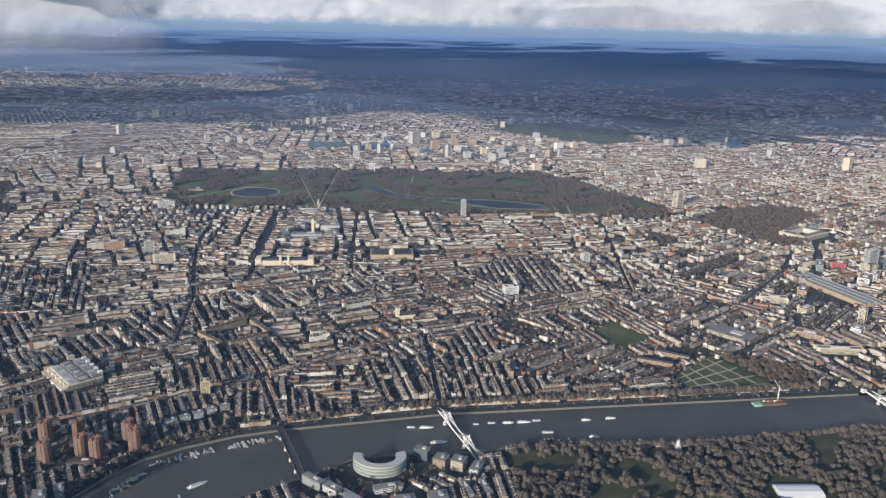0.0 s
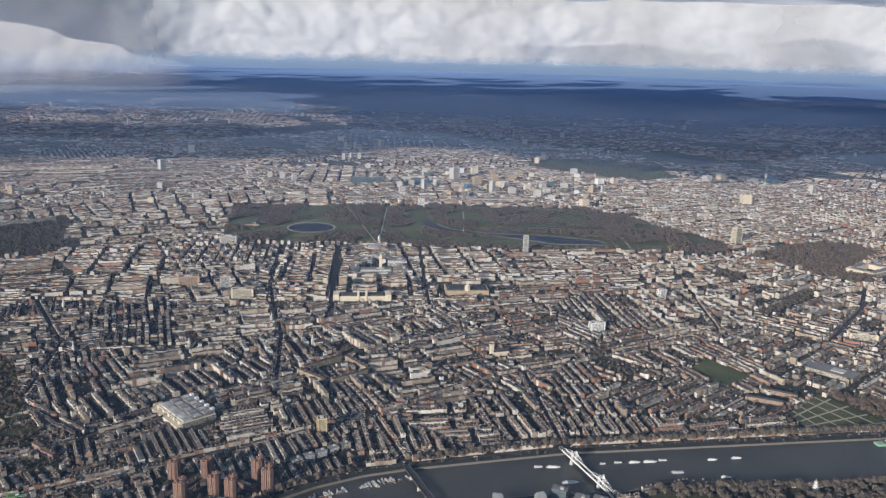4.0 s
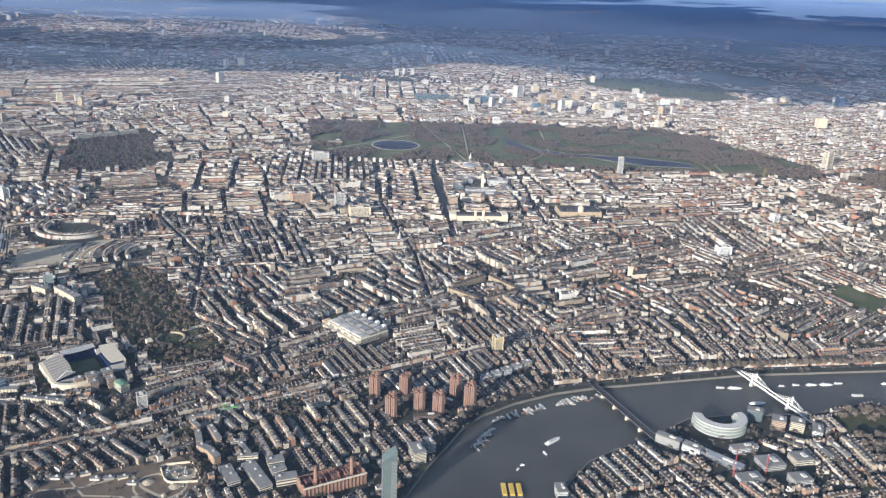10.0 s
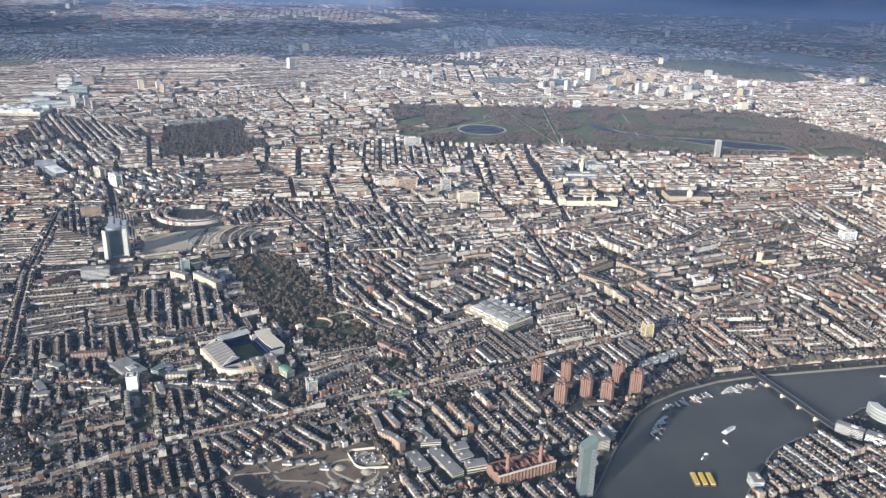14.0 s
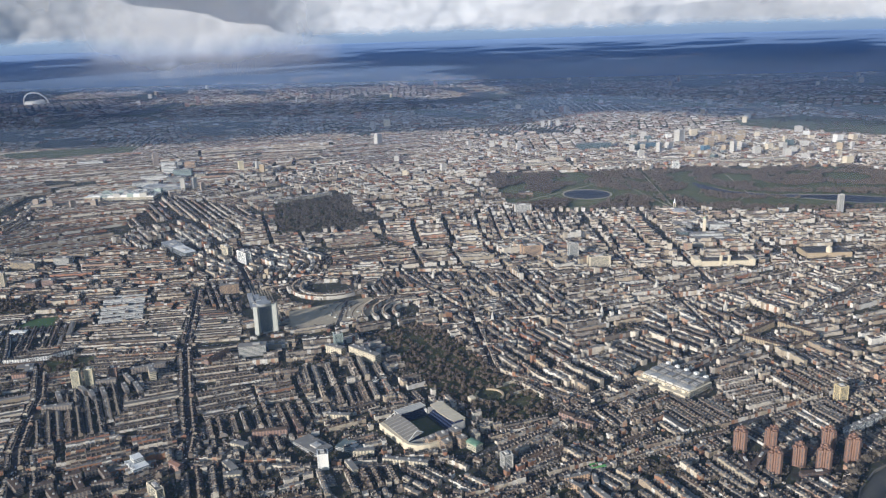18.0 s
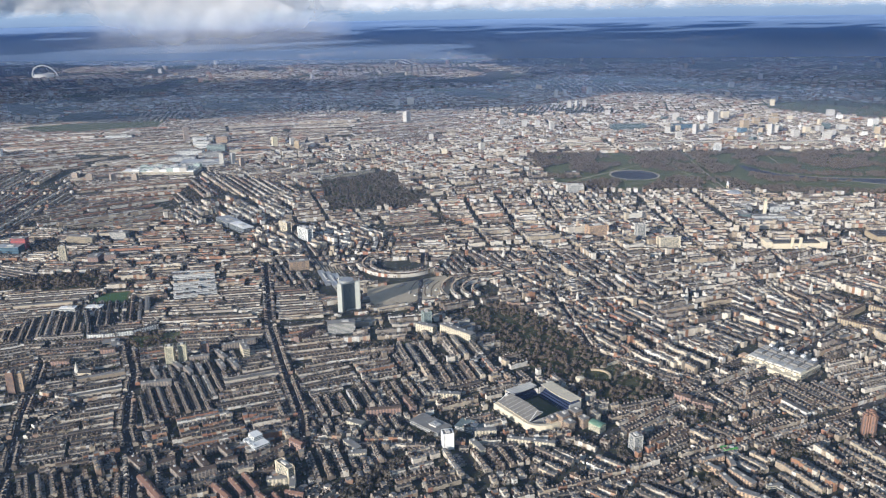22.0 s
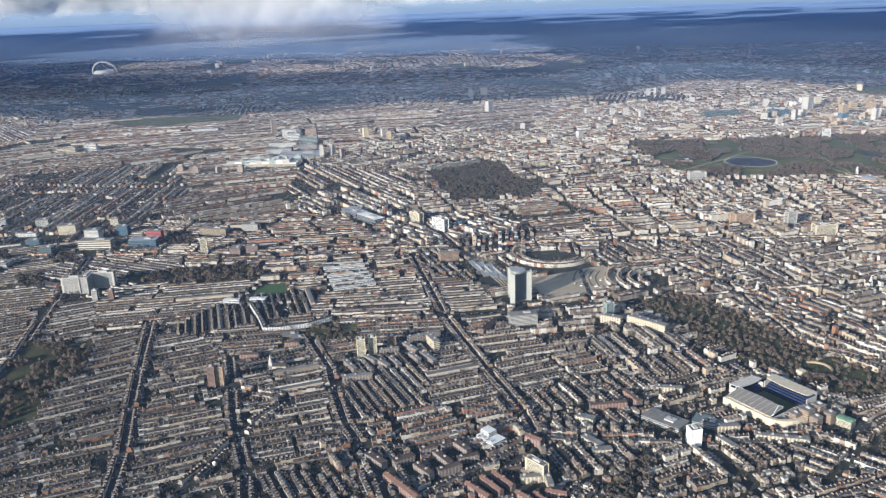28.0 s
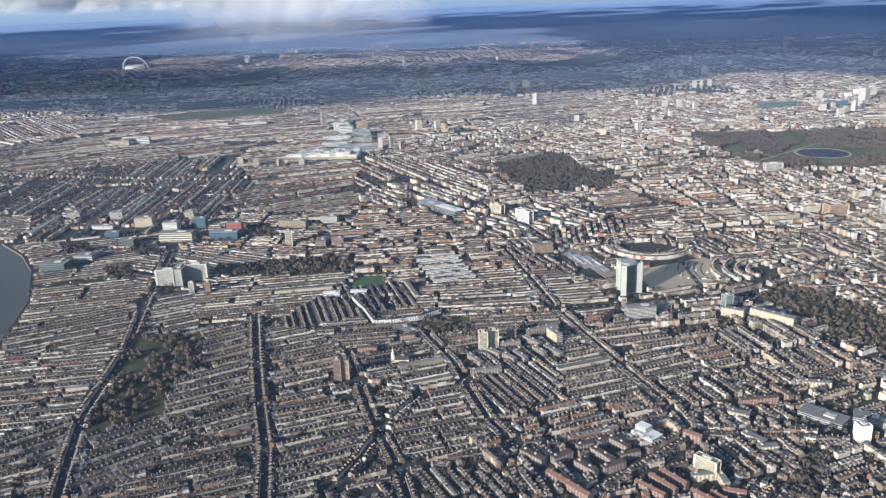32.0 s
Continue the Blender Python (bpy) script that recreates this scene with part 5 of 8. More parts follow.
def cloud_bank(name, radius, a0, a1, low, high, relief, scale, seed, material, label, cols=420, rows=46):
    """A heaped bank of cloud round an arc of the horizon: a lumpy front that rises, rounds over and runs back."""
    bm = bmesh.new()
    grid = []
    for j in range(rows):
        v = j / (rows - 1)
        line = []
        for i in range(cols):
            a = radians(a0 + (a1 - a0) * i / (cols - 1))
            x = radius * a
            n = heap(x / scale, 1.5 * v * (high - low) / scale + seed, seed)
            m = noise.noise((x / (scale * 2.2), seed, 0.5))
            z = low + (high - low) * v * (1 + 0.3 * m) + 0.1 * (high - low) * m * (1 - v)
            r = radius - relief * n + relief * 1.4 * v * v + 0.8 * relief * m
            line.append(bm.verts.new((r * math.sin(a), r * math.cos(a), z)))
        grid.append(line)
    for j in range(rows - 1):
        for i in range(cols - 1):
            f = bm.faces.new((grid[j][i], grid[j][i + 1], grid[j + 1][i + 1], grid[j + 1][i]))
            f.smooth = True
    return tagged(part(name, bm, material), label, "cloud", kind="structure")


def soft_cloud_mat(name, low, high, ragged, most=1.0, across=None, tone=0.5, patches=None):
    """Cloud or shower that frays out below, and at its sides where a middle and half-width are given."""
    k = Nodes(name, 1.0)
    k.b.inputs["Specular IOR Level"].default_value = 0.0
    k.color((tone, tone * 1.01, tone * 1.04))
    tr = k.n.new("ShaderNodeBsdfTranslucent")
    tr.inputs["Color"].default_value = (tone, tone * 1.02, tone * 1.06, 1)
    thick = k.n.new("ShaderNodeMixShader")
    thick.inputs[0].default_value = 0.35
    k.l.new(k.b.outputs[0], thick.inputs[1]), k.l.new(tr.outputs[0], thick.inputs[2])
    height = k.math("ADD", k.axis("Z"), k.math("MULTIPLY", k.math("SUBTRACT", k.noise(0.012, 6), 0.5), ragged))
    fade = k.math("DIVIDE", k.math("SUBTRACT", height, low), high - low)
    fade = k.math("MULTIPLY", k.ramp(fade, [(0, (0, 0, 0)), (1, (1, 1, 1))]), most)
    if across:
        off = k.math("DIVIDE", k.math("ABSOLUTE", k.math("SUBTRACT", k.axis("X"), across[0])), across[1])
        off = k.math("ADD", off, k.math("MULTIPLY", k.math("SUBTRACT", k.noise(0.01, 4), 0.5), 0.9))
        fade = k.math("MULTIPLY", fade, k.ramp(off, [(0.35, (1, 1, 1)), (1.0, (0, 0, 0))]))
    if patches:
        fade = k.math("MULTIPLY", fade, k.ramp(k.noise(patches, 5), [(0.44, (0, 0, 0)), (0.58, (1, 1, 1))]))
    clear, m = k.n.new("ShaderNodeBsdfTransparent"), k.n.new("ShaderNodeMixShader")
    k.l.new(fade, m.inputs[0]), k.l.new(clear.outputs[0], m.inputs[1]), k.l.new(thick.outputs[0], m.inputs[2])
    k.l.new(m.outputs[0], k.n["Material Output"].inputs["Surface"])
    return k.m


cloud_bank("backdrop_cloud_bank", 4480, -56, 46, 30, 600, 85, 420, 3.0, soft_cloud_mat("bank_cloud", 66, 112, 60, 1.0, None, 0.6), "bright white heaped cloud bank with a frayed base", 620, 60)
# Torn cloud patches; the shade on the bank is put into their grey colour.
cloud_bank("backdrop_shaded_grey_cloud", 3500, -56, 46, 60, 460, 40, 300, 5.0, soft_cloud_mat("shaded_grey_cloud", 84, 104, 24, 0.5, None, 0.34, 0.0013), "torn cloud coloured grey to paint shade before a white bank", 300, 40)
cloud_bank("backdrop_shower", 1450, -38, -14, 2, 190, 10, 120, 8.0, soft_cloud_mat("shower", 14, 92, 60, 0.85, (-640, 200), 0.66), "white shower of rain hanging from a cloud", 120, 24)

# Farthest land and air: glowing backdrop, haze painted dark blue below, pale at horizon.
k = Nodes("painted_far_air", 1.0)
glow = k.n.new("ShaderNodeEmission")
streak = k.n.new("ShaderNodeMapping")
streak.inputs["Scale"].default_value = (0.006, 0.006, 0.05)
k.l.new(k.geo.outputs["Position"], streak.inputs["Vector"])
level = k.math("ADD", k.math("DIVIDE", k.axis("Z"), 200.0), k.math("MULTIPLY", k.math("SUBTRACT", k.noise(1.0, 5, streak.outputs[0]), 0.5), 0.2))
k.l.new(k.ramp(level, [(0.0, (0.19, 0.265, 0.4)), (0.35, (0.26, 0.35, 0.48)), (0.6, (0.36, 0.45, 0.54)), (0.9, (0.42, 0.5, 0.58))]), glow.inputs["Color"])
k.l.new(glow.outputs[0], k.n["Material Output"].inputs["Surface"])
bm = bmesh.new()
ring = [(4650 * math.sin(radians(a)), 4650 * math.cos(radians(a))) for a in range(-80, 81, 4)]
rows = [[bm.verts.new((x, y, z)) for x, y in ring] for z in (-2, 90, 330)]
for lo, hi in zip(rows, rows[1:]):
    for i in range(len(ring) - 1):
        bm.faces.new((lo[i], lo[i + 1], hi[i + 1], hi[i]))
tagged(part("backdrop_horizon", bm, k.m), "glowing backdrop painted as blue haze over the far horizon", "horizon", kind="structure")


def painted_haze_mat():
    """Haze painted on a flat sheet: blue, faint close by, thicker towards the north."""
    k = Nodes("haze", 1.0)
    k.b.inputs["Specular IOR Level"].default_value = 0.0
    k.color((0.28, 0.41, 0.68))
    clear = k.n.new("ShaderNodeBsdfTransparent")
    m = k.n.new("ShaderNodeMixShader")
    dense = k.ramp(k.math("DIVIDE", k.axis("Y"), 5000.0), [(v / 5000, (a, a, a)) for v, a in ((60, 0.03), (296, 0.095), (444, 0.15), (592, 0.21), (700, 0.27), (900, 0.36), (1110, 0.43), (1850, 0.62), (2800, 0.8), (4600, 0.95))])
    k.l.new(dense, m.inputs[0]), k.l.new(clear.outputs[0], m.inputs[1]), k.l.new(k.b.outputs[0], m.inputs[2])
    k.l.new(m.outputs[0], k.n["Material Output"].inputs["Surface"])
    return k.m


# One flat sheet; its colour and opacity stand in for distance haze.
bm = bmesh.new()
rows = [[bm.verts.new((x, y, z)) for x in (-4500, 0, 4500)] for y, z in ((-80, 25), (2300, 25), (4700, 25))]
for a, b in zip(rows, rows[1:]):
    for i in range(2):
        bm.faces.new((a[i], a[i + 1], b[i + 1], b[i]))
tagged(part("painted_haze_backdrop", bm, painted_haze_mat()), "flat bluish sheet painted as haze over the city", "haze", kind="structure")


# ---- single buildings ----
def storeys(parent, w, d, h, material, count, turn=0.0, x=0.0, y=0.0, z0=0.0, proud=0.03, name="window_band"):
    """A recess-dark strip of glazing round every storey."""
    step = (h - z0) / count
    bm = bmesh.new()
    box(bm, 0, 0, 0, w + 2 * proud, d + 2 * proud, step * 0.45)
    me = bpy.data.meshes.new(name)
    bm.to_mesh(me), bm.free()
    me.materials.append(material)
    for i in range(count):
        share(name, me, parent, pose(x, y, z0 + step * (i + 0.3), 0, 0, turn))


def tower(x, y, w, d, h, turn, wall, label, floors=0, glass=GLASSY, name="tower_block", group="", category="tower block"):
    """A slab or point block with corner piers, a parapet, a lift house and, where it shows, a band of windows a storey."""
    root = tagged(empty(name, x, y, turn), label, category, group)
    part("body", solid(w, d, h, 0.05), wall, root)
    bm = bmesh.new()
    for sx in (-1, 1):
        for sy in (-1, 1):
            box(bm, sx * w * 0.5, sy * d * 0.5, 0, w * 0.09, d * 0.09, h + 0.05)
    part("piers", bm, wall, root)
    bm = bmesh.new()
    for px, py, pw, pd in ((0, -d / 2, w, 0.1), (0, d / 2, w, 0.1), (-w / 2, 0, 0.1, d), (w / 2, 0, 0.1, d)):
        box(bm, px, py, h, pw + 0.1, pd, 0.14)
    part("parapet", bm, wall, root)
    if name == "distant_tower":
        part("lift_house", solid(w * 0.42, d * 0.5, 0.38, 0.03, 0, 0, h), CONCRETE, root)
        return root
    lift = part("lift_house", solid(w * 0.42, d * 0.5, 0.38, 0.03, 0, 0, h), CONCRETE, root)
    part("vent", solid(w * 0.14, d * 0.16, 0.14, 0, w * 0.08, 0, h + 0.38), STEEL, lift)
    part("roof_covering", solid(w * 0.94, d * 0.94, 0.03, 0, 0, 0, h), FELT, root)
    if floors:
        storeys(root, w, d, h - 0.1, glass, floors)
    return root


def block(x, y, w, d, h, turn, wall, roof, label, name="apartment_building", category="building", floors=3, group=""):
    """A lower building: body, roof slab, plant room and window strips."""
    root = tagged(empty(name, x, y, turn), label, category, group)
    part("body", solid(w, d, h, 0.04), wall, root)
    part("roof", solid(w + 0.12, d + 0.12, 0.12, 0.02, 0, 0, h), roof, root)
    plant = part("plant_room", solid(w * 0.25, d * 0.4, 0.3, 0.02, w * 0.15, 0, h + 0.12), CONCRETE, root)
    part("vent", solid(w * 0.06, d * 0.14, 0.12, 0, w * 0.15, 0, h + 0.42), STEEL, plant)
    if floors:
        storeys(root, w, d, h, GLASSY, floors)
    return root


# River crossings.
def suspension_bridge(name, north, south, t_north, t_south, label, width=1.2, tall=3.0, paint=WHITE):
    a, b = Vector((*north, 0)), Vector((*south, 0))
    root = tagged(empty(name, (a.x + b.x) / 2, (a.y + b.y) / 2), label, "bridge")
    o = root.location.copy()
    d = (b - a).normalized()
    side = Vector((-d.y, d.x, 0))
    bm = bmesh.new()
    ribbon(bm, [(a - o).xy, (b - o).xy], width, 0.35, 0.22)
    part("deck", bm, ASPHALT, root)
    for s in (-1, 1):
        bm = bmesh.new()
        p, q = a - o + side * s * width / 2, b - o + side * s * width / 2
        ribbon(bm, [p.xy, q.xy], 0.07, 0.4, 0.42)
        part("parapet", bm, paint, root)
    feet = [Vector((*t_north, 0)) - o, Vector((*t_south, 0)) - o]
    for t in feet:
        for s in (-1, 1):
            p = t + side * s * (width / 2 + 0.05)
            bm = bmesh.new()
            tube(bm, p.x, p.y, -0.6, 0.5, 1.0, 10, 0.42)
            part("pier", bm, CONCRETE, root)
            bm = bmesh.new()
            for k in range(4):
                ang = math.tau * (k + 0.5) / 4
                strut(bm, (p.x + 0.28 * math.cos(ang), p.y + 0.28 * math.sin(ang), 0.3), (p.x + 0.16 * math.cos(ang), p.y + 0.16 * math.sin(ang), tall * 0.86), 0.07)
            for z in (0.9, 1.5, 2.1):
                tube(bm, p.x, p.y, z, 0.26, 0.08, 8)
            tube(bm, p.x, p.y, tall * 0.82, 0.26, 0.16, 8)
            tube(bm, p.x, p.y, tall * 0.86, 0.14, tall * 0.2, 8, 0.02)
            part("tower", bm, paint, root)
        bm = bmesh.new()
        for z in (tall * 0.72, tall * 0.82):
            strut(bm, t + side * width / 2 + Vector((0, 0, z)), t - side * width / 2 + Vector((0, 0, z)), 0.09)
        part("portal", bm, paint, root)
        for s in (-1, 1):
            top = t + side * s * (width / 2 + 0.05) + Vector((0, 0, tall * 0.86))
            bm = bmesh.new()
            for k in (-6.5, -5, -3.5, -2, 2, 3.5, 5, 6.5):
                end = t + d * k + side * s * width / 2 + Vector((0, 0, 0.6))
                strut(bm, top, end, 0.035, 4)
            part("cables", bm, paint, root)


suspension_bridge("suspension_bridge", (91.6, 190.4), (101.6, 167.5), (93.6, 185.2), (98.6, 174), "white-painted cable-stayed bridge with four ornate towers")
suspension_bridge("suspension_bridge", (210, 213), (214, 190), (211, 207), (213, 198), "white suspension bridge with slim towers", 1.8, 1.8)

root = tagged(empty("road_bridge", 58, 167), "low dark iron road bridge on stone piers", "bridge")
a, b = Vector((-5.4, 11.6)), Vector((5.6, -11.4))
bm = bmesh.new()
ribbon(bm, [a, b], 1.5, 0.4, 0.2)
part("deck", bm, ASPHALT, root)
d = (b - a).normalized()
n = Vector((-d.y, d.x))
for s in (-1, 1):
    bm = bmesh.new()
    ribbon(bm, [a + n * s * 0.78, b + n * s * 0.78], 0.08, 0.55, 0.2)
    part("parapet", bm, DARK, root)
for i in range(1, 5):
    p = a + (b - a) * i / 5
    bm = bmesh.new()
    box(bm, p.x, p.y, -0.7, 0.55, 2.1, 1.1, math.degrees(math.atan2(d.y, d.x)), 0.85, 0.05)
    part("pier", bm, CREAM, root)
for i in range(5):
    for s in (-1, 1):
        bm = bmesh.new()
        last = None
        for k in range(9):
            u = k / 8
            p = a + (b - a) * ((i + 0.08 + 0.84 * u) / 5) + n * s * 0.74
            q = (p.x, p.y, -0.35 + 0.75 * math.sin(math.pi * u) ** 0.7)
            if last:
                strut(bm, last, q, 0.09, 4)
            last = q
        part("arch", bm, DARK, root)

# Seven brown tower blocks by the river, stepped in plan, with low linked flats.
ESTATE_BRICK = plain("dark_red_brown_brick", (0.2, 0.118, 0.086), (0.29, 0.178, 0.134), 0.9, 0.9)
for x, y, h in ((0, 168, 5.3), (7, 169.5, 5.1), (5, 158.5, 5.8), (11, 163, 4.9), (15.5, 161, 5.6), (19, 170, 5.3), (22.5, 165.5, 6.0)):
    root = tagged(empty("tower_block", x, y, rng.uniform(20, 60)), "dark brown brick tower block with stepped angled sides", "tower block", "riverside estate towers")
    for k in range(3):
        ang = math.tau * k / 3 + 0.3
        top = h - (0.0, 0.55, 0.28)[k]
        cx, cy = 0.86 * math.cos(ang), 0.86 * math.sin(ang)
        bm = bmesh.new()
        prism(bm, [(cx + 0.8 * math.cos(math.tau * (i + 0.5) / 6 + ang), cy + 0.8 * math.sin(math.tau * (i + 0.5) / 6 + ang)) for i in range(6)], 0, top)
        wing = part("wing", bm, ESTATE_BRICK, root)
        part("roof_hut", solid(0.6, 0.6, 0.34, 0.02, cx, cy, top), ESTATE_BRICK, wing)
        bm = bmesh.new()
        for i in range(6):
            a = math.tau * (i + 1) / 6 + ang
            for z in np.arange(0.3, top - 0.2, 0.29):
                box(bm, cx + 0.7 * math.cos(a), cy + 0.7 * math.sin(a), z, 0.05, 0.34, 0.13, math.degrees(a))
        part("windows", bm, GLASSY, wing)
    bm = bmesh.new()
    for k in range(3):
        ang = math.tau * (k + 0.5) / 3 + 0.3
        box(bm, 0.95 * math.cos(ang), 0.95 * math.sin(ang), 0, 0.42, 0.3, h + 0.15 - 0.2 * k, math.degrees(ang))
    part("stair_shafts", bm, ESTATE_BRICK, root)
for x, y, w, turn in ((3, 163, 8, 60), (10, 167, 7, 20), (17, 166, 6, -30), (13, 158.5, 6, 15), (0, 161, 6, 100)):
    block(x, y, w, 1.3, 1.1, turn, ESTATE_BRICK, TILE, "low brown brick flats linking the towers", "flats", "flats", 3, "riverside estate flats")
for i in range(5):
    block(26 + i * 2.6, 178 + i * 2.2, 2.6, 1.5, 1.6, 35, WHITE if i < 4 else CREAM, FELT, "white-walled five-storey council flats", "flats", "flats", 5, "white flats")
tower(29, 194.5, 2.2, 2.2, 4.5, 20, YELLOWBRICK, "slim tower block clad in pale yellow panels", 14)

# Hospital with a stepped grey-white roof.
root = tagged(empty("hospital", -10, 201.5, -44), "large cream hospital with a stepped grey-white roof", "hospital")
part("body", solid(15.5, 9.6, 1.7, 0.06, 0, 0.4), CREAM, root)
storeys(root, 15.5, 9.6, 1.6, GLASSY, 5, 0, 0, 0.4)
part("front_range", solid(16.0, 1.6, 1.1, 0.05, -0.4, -5.2), CREAM, root)
part("brick_end", solid(1.8, 2.4, 1.5, 0.04, -8.6, -3.6), ORANGE, root)
for i in range(6):
    for j in range(3):
        high = 0.3 + 0.22 * j + 0.12 * ((i + j) % 2)
        bm = bmesh.new()
        box(bm, -6.3 + i * 2.5, -2.6 + j * 3.0, 1.7, 2.25, 2.6, high, 0, 0.94, 0.03)
        roof = part("roof_step", bm, CONCRETE if (i * 3 + j) % 3 == 0 else FELT, root)
        bm = bmesh.new()
        for q in range(3):
            box(bm, -6.9 + i * 2.5 + q * 0.6, -2.6 + j * 3.0, 1.7 + high, 0.3, 1.9, 0.12, 0, 0.5)
        part("roof_light", bm, STEEL if (i + j) % 2 else CONCRETE, roof)
for i in range(5):
    part("stair_tower", solid(1.0, 1.0, 2.9, 0.04, -6 + i * 3, 5.0), WHITE, root)
    part("bay", solid(0.9, 0.5, 1.9, 0.03, -6.2 + i * 3.1, -4.5), CREAM, root)

# Football stadium.
root = tagged(empty("stadium", -71.5, 171.3, 41), "football stadium with pale ribbed roofs and a tan outer wall", "stadium")
part("pitch", solid(6.0, 9.6, 0.06, 0), GRASS, root)


def stand(cx, cy, w, d, h, turn, lean, material):
    """A raked stand whose ribbed roof leans over the pitch; the pitch lies towards -y before the turn."""
    m = pose(cx, cy, 0, 0, 0, turn)

    def add(name, bm, mat, label=""):
        bmesh.ops.transform(bm, matrix=m, verts=bm.verts)
        return part(name, bm, mat, root, label)

    bm = bmesh.new()
    for k in range(6):
        box(bm, 0, -d / 2 + d * (k + 0.5) / 6, 0, w, d / 6, h * (0.12 + 0.14 * k))
    add("seating", bm, SEATS, "dark blue raked seating")
    add("outer_wall", solid(w, 0.3, h * 0.98, 0.03, 0, d / 2 + 0.15), CREAM)
    for s in (-1, 1):
        add("end_wall", solid(0.2, d * 0.9, h * 0.8, 0.02, s * (w / 2 + 0.1), 0.1), CONCRETE)
    bm = bmesh.new()
    n = 10
    front = lambda x: -d * 0.42 + 0.5 * (2 * x / w) ** 2
    lo = [[bm.verts.new((-w / 2 + w * i / n, y if y > 0 else front(-w / 2 + w * i / n), h + (lean * d if y < 0 else 0.0) + t)) for i in range(n + 1)] for y, t in ((d / 2 + 0.4, 0.0), (-1, 0.0), (-1, 0.14), (d / 2 + 0.4, 0.14))]
    for a, b in ((0, 1), (1, 2), (2, 3), (3, 0)):
        for i in range(n):
            bm.faces.new((lo[a][i], lo[a][i + 1], lo[b][i + 1], lo[b][i]))
    for i in (0, n):
        bm.faces.new([r[i] for r in lo])
    bmesh.ops.recalc_face_normals(bm, faces=bm.faces)
    sheet_roof = add("roof", bm, material, "pale sheet roof")
    bm = bmesh.new()
    for k in range(9):
        x = -w / 2 + w * k / 8
        strut(bm, (x, front(x), h + lean * d + 0.18), (x, d / 2 + 0.4, h + 0.2), 0.045, 4)
    bmesh.ops.transform(bm, matrix=m, verts=bm.verts)
    part("roof_ribs", bm, CONCRETE, sheet_roof)


stand(5.7, 0.2, 10.8, 3.8, 2.4, -90, 0.03, CREAM)
stand(-5.9, 0, 11.4, 4.6, 1.8, 90, 0.16, GRANITE)
stand(0, 7.2, 7.6, 3.2, 1.9, 0, 0.08, CONCRETE)
stand(-0.6, -6.4, 7.6, 2.4, 1.1, 180, 0.06, GRANITE)
for s in (-1, 1):
    bm = bmesh.new()
    strut(bm, (-8.2, s * 5.8, 1.8), (-5.6, s * 5.4, 3.5), 0.08), strut(bm, (-5.6, s * 5.4, 3.5), (-3.8, s * 5.2, 2.5), 0.08), strut(bm, (-8.2, s * 5.8, 1.8), (-3.8, s * 5.2, 2.5), 0.08)
    part("end_truss", bm, WHITE, root)
bm = bmesh.new()
ribbon(bm, [(-8.6 - 0.4 * math.cos(radians(a)), 6 - a / 8) for a in range(0, 90, 10)] + [(-8.8 + 5.6 * (1 - math.cos(radians(a))), -5.2 - 4.2 * math.sin(radians(a))) for a in range(0, 91, 15)] + [(0.6, -9.4), (3.2, -8.8)], 0.9, 0.0, 1.65)
part("curved_outer_wall", bm, CREAM, root, "cream curved outer wall")
bm = bmesh.new()
ribbon(bm, [(-8.6, 5.0), (-8.6, -4.0)], 0.9, 1.1, 0.25)
part("concourse_roof", bm, CONCRETE, root)
for x, y, w, h in ((-66.4, 163.6, 2.3, 3.0), (-63.6, 165.6, 2.2, 3.2), (-69.0, 162.6, 1.7, 2.4), (-65.0, 161.6, 1.9, 2.4), (-61.8, 163.6, 1.8, 2.5)):
    block(x, y, w, w, h, 41, ORANGE, FELT, "tan brick hotel block beside the stadium", "hotel", "hotel", 7, "stadium hotels")
root = tagged(empty("apartment_building", -58.8, 162.6, -40), "yellow brick flats with a green barrel roof", "flats")
part("body", solid(3.2, 2.2, 1.6, 0.04), PALEYELLOW, root)
storeys(root, 3.2, 2.2, 1.5, GLASSY, 5)
bm = bmesh.new()
last = None
for i in range(7):
    a = math.pi * i / 6
    row = [bm.verts.new((sx * 1.65, -1.15 * math.cos(a), 1.6 + 0.55 * math.sin(a))) for sx in (-1, 1)]
    if last:
        bm.faces.new((last[0], last[1], row[1], row[0]))
    last = row
bmesh.ops.solidify(bm, geom=bm.faces[:], thickness=0.08)
part("barrel_roof", bm, COPPER, root)
tower(-51, 155.5, 2.0, 2.0, 3.4, 30, CONCRETE, "pale grey concrete point block", 11)
tower(-91, 151.3, 2.2, 2.2, 3.8, 20, WHITE, "small plain white point block above a shopping street", 0)
block(-96, 159.5, 9, 4.6, 1.0, -35, CONCRETE, FELT, "wide shopping centre with a pale flat roof", "shopping_centre", "shop", 2)
block(-87, 160, 6, 4, 0.9, -20, CONCRETE, GREENGLASS, "low hall with a pale glazed roof", "hall", "hall", 2)

# Y-shaped office tower over the cleared site.
root = tagged(empty("office_tower", -134, 230, 12), "tall grey office tower with three curved sides", "office tower")
pts = []
for k in range(3):
    a0 = math.tau * k / 3
    tip, nxt = Vector((3.9 * math.cos(a0), 3.9 * math.sin(a0))), Vector((3.9 * math.cos(a0 + math.tau / 3), 3.9 * math.sin(a0 + math.tau / 3)))
    t = Vector((-math.sin(a0), math.cos(a0))) * 0.75
    pts += [tuple(tip - t), tuple(tip + t)]
    m = (tip + nxt) / 2
    for u in (0.2, 0.4, 0.6, 0.8):
        p = tip.lerp(nxt, u)
        pts.append(tuple(p - m.normalized() * 0.5 * math.sin(math.pi * u)))
bm = bmesh.new()
prism(bm, pts, 0, 9.3)
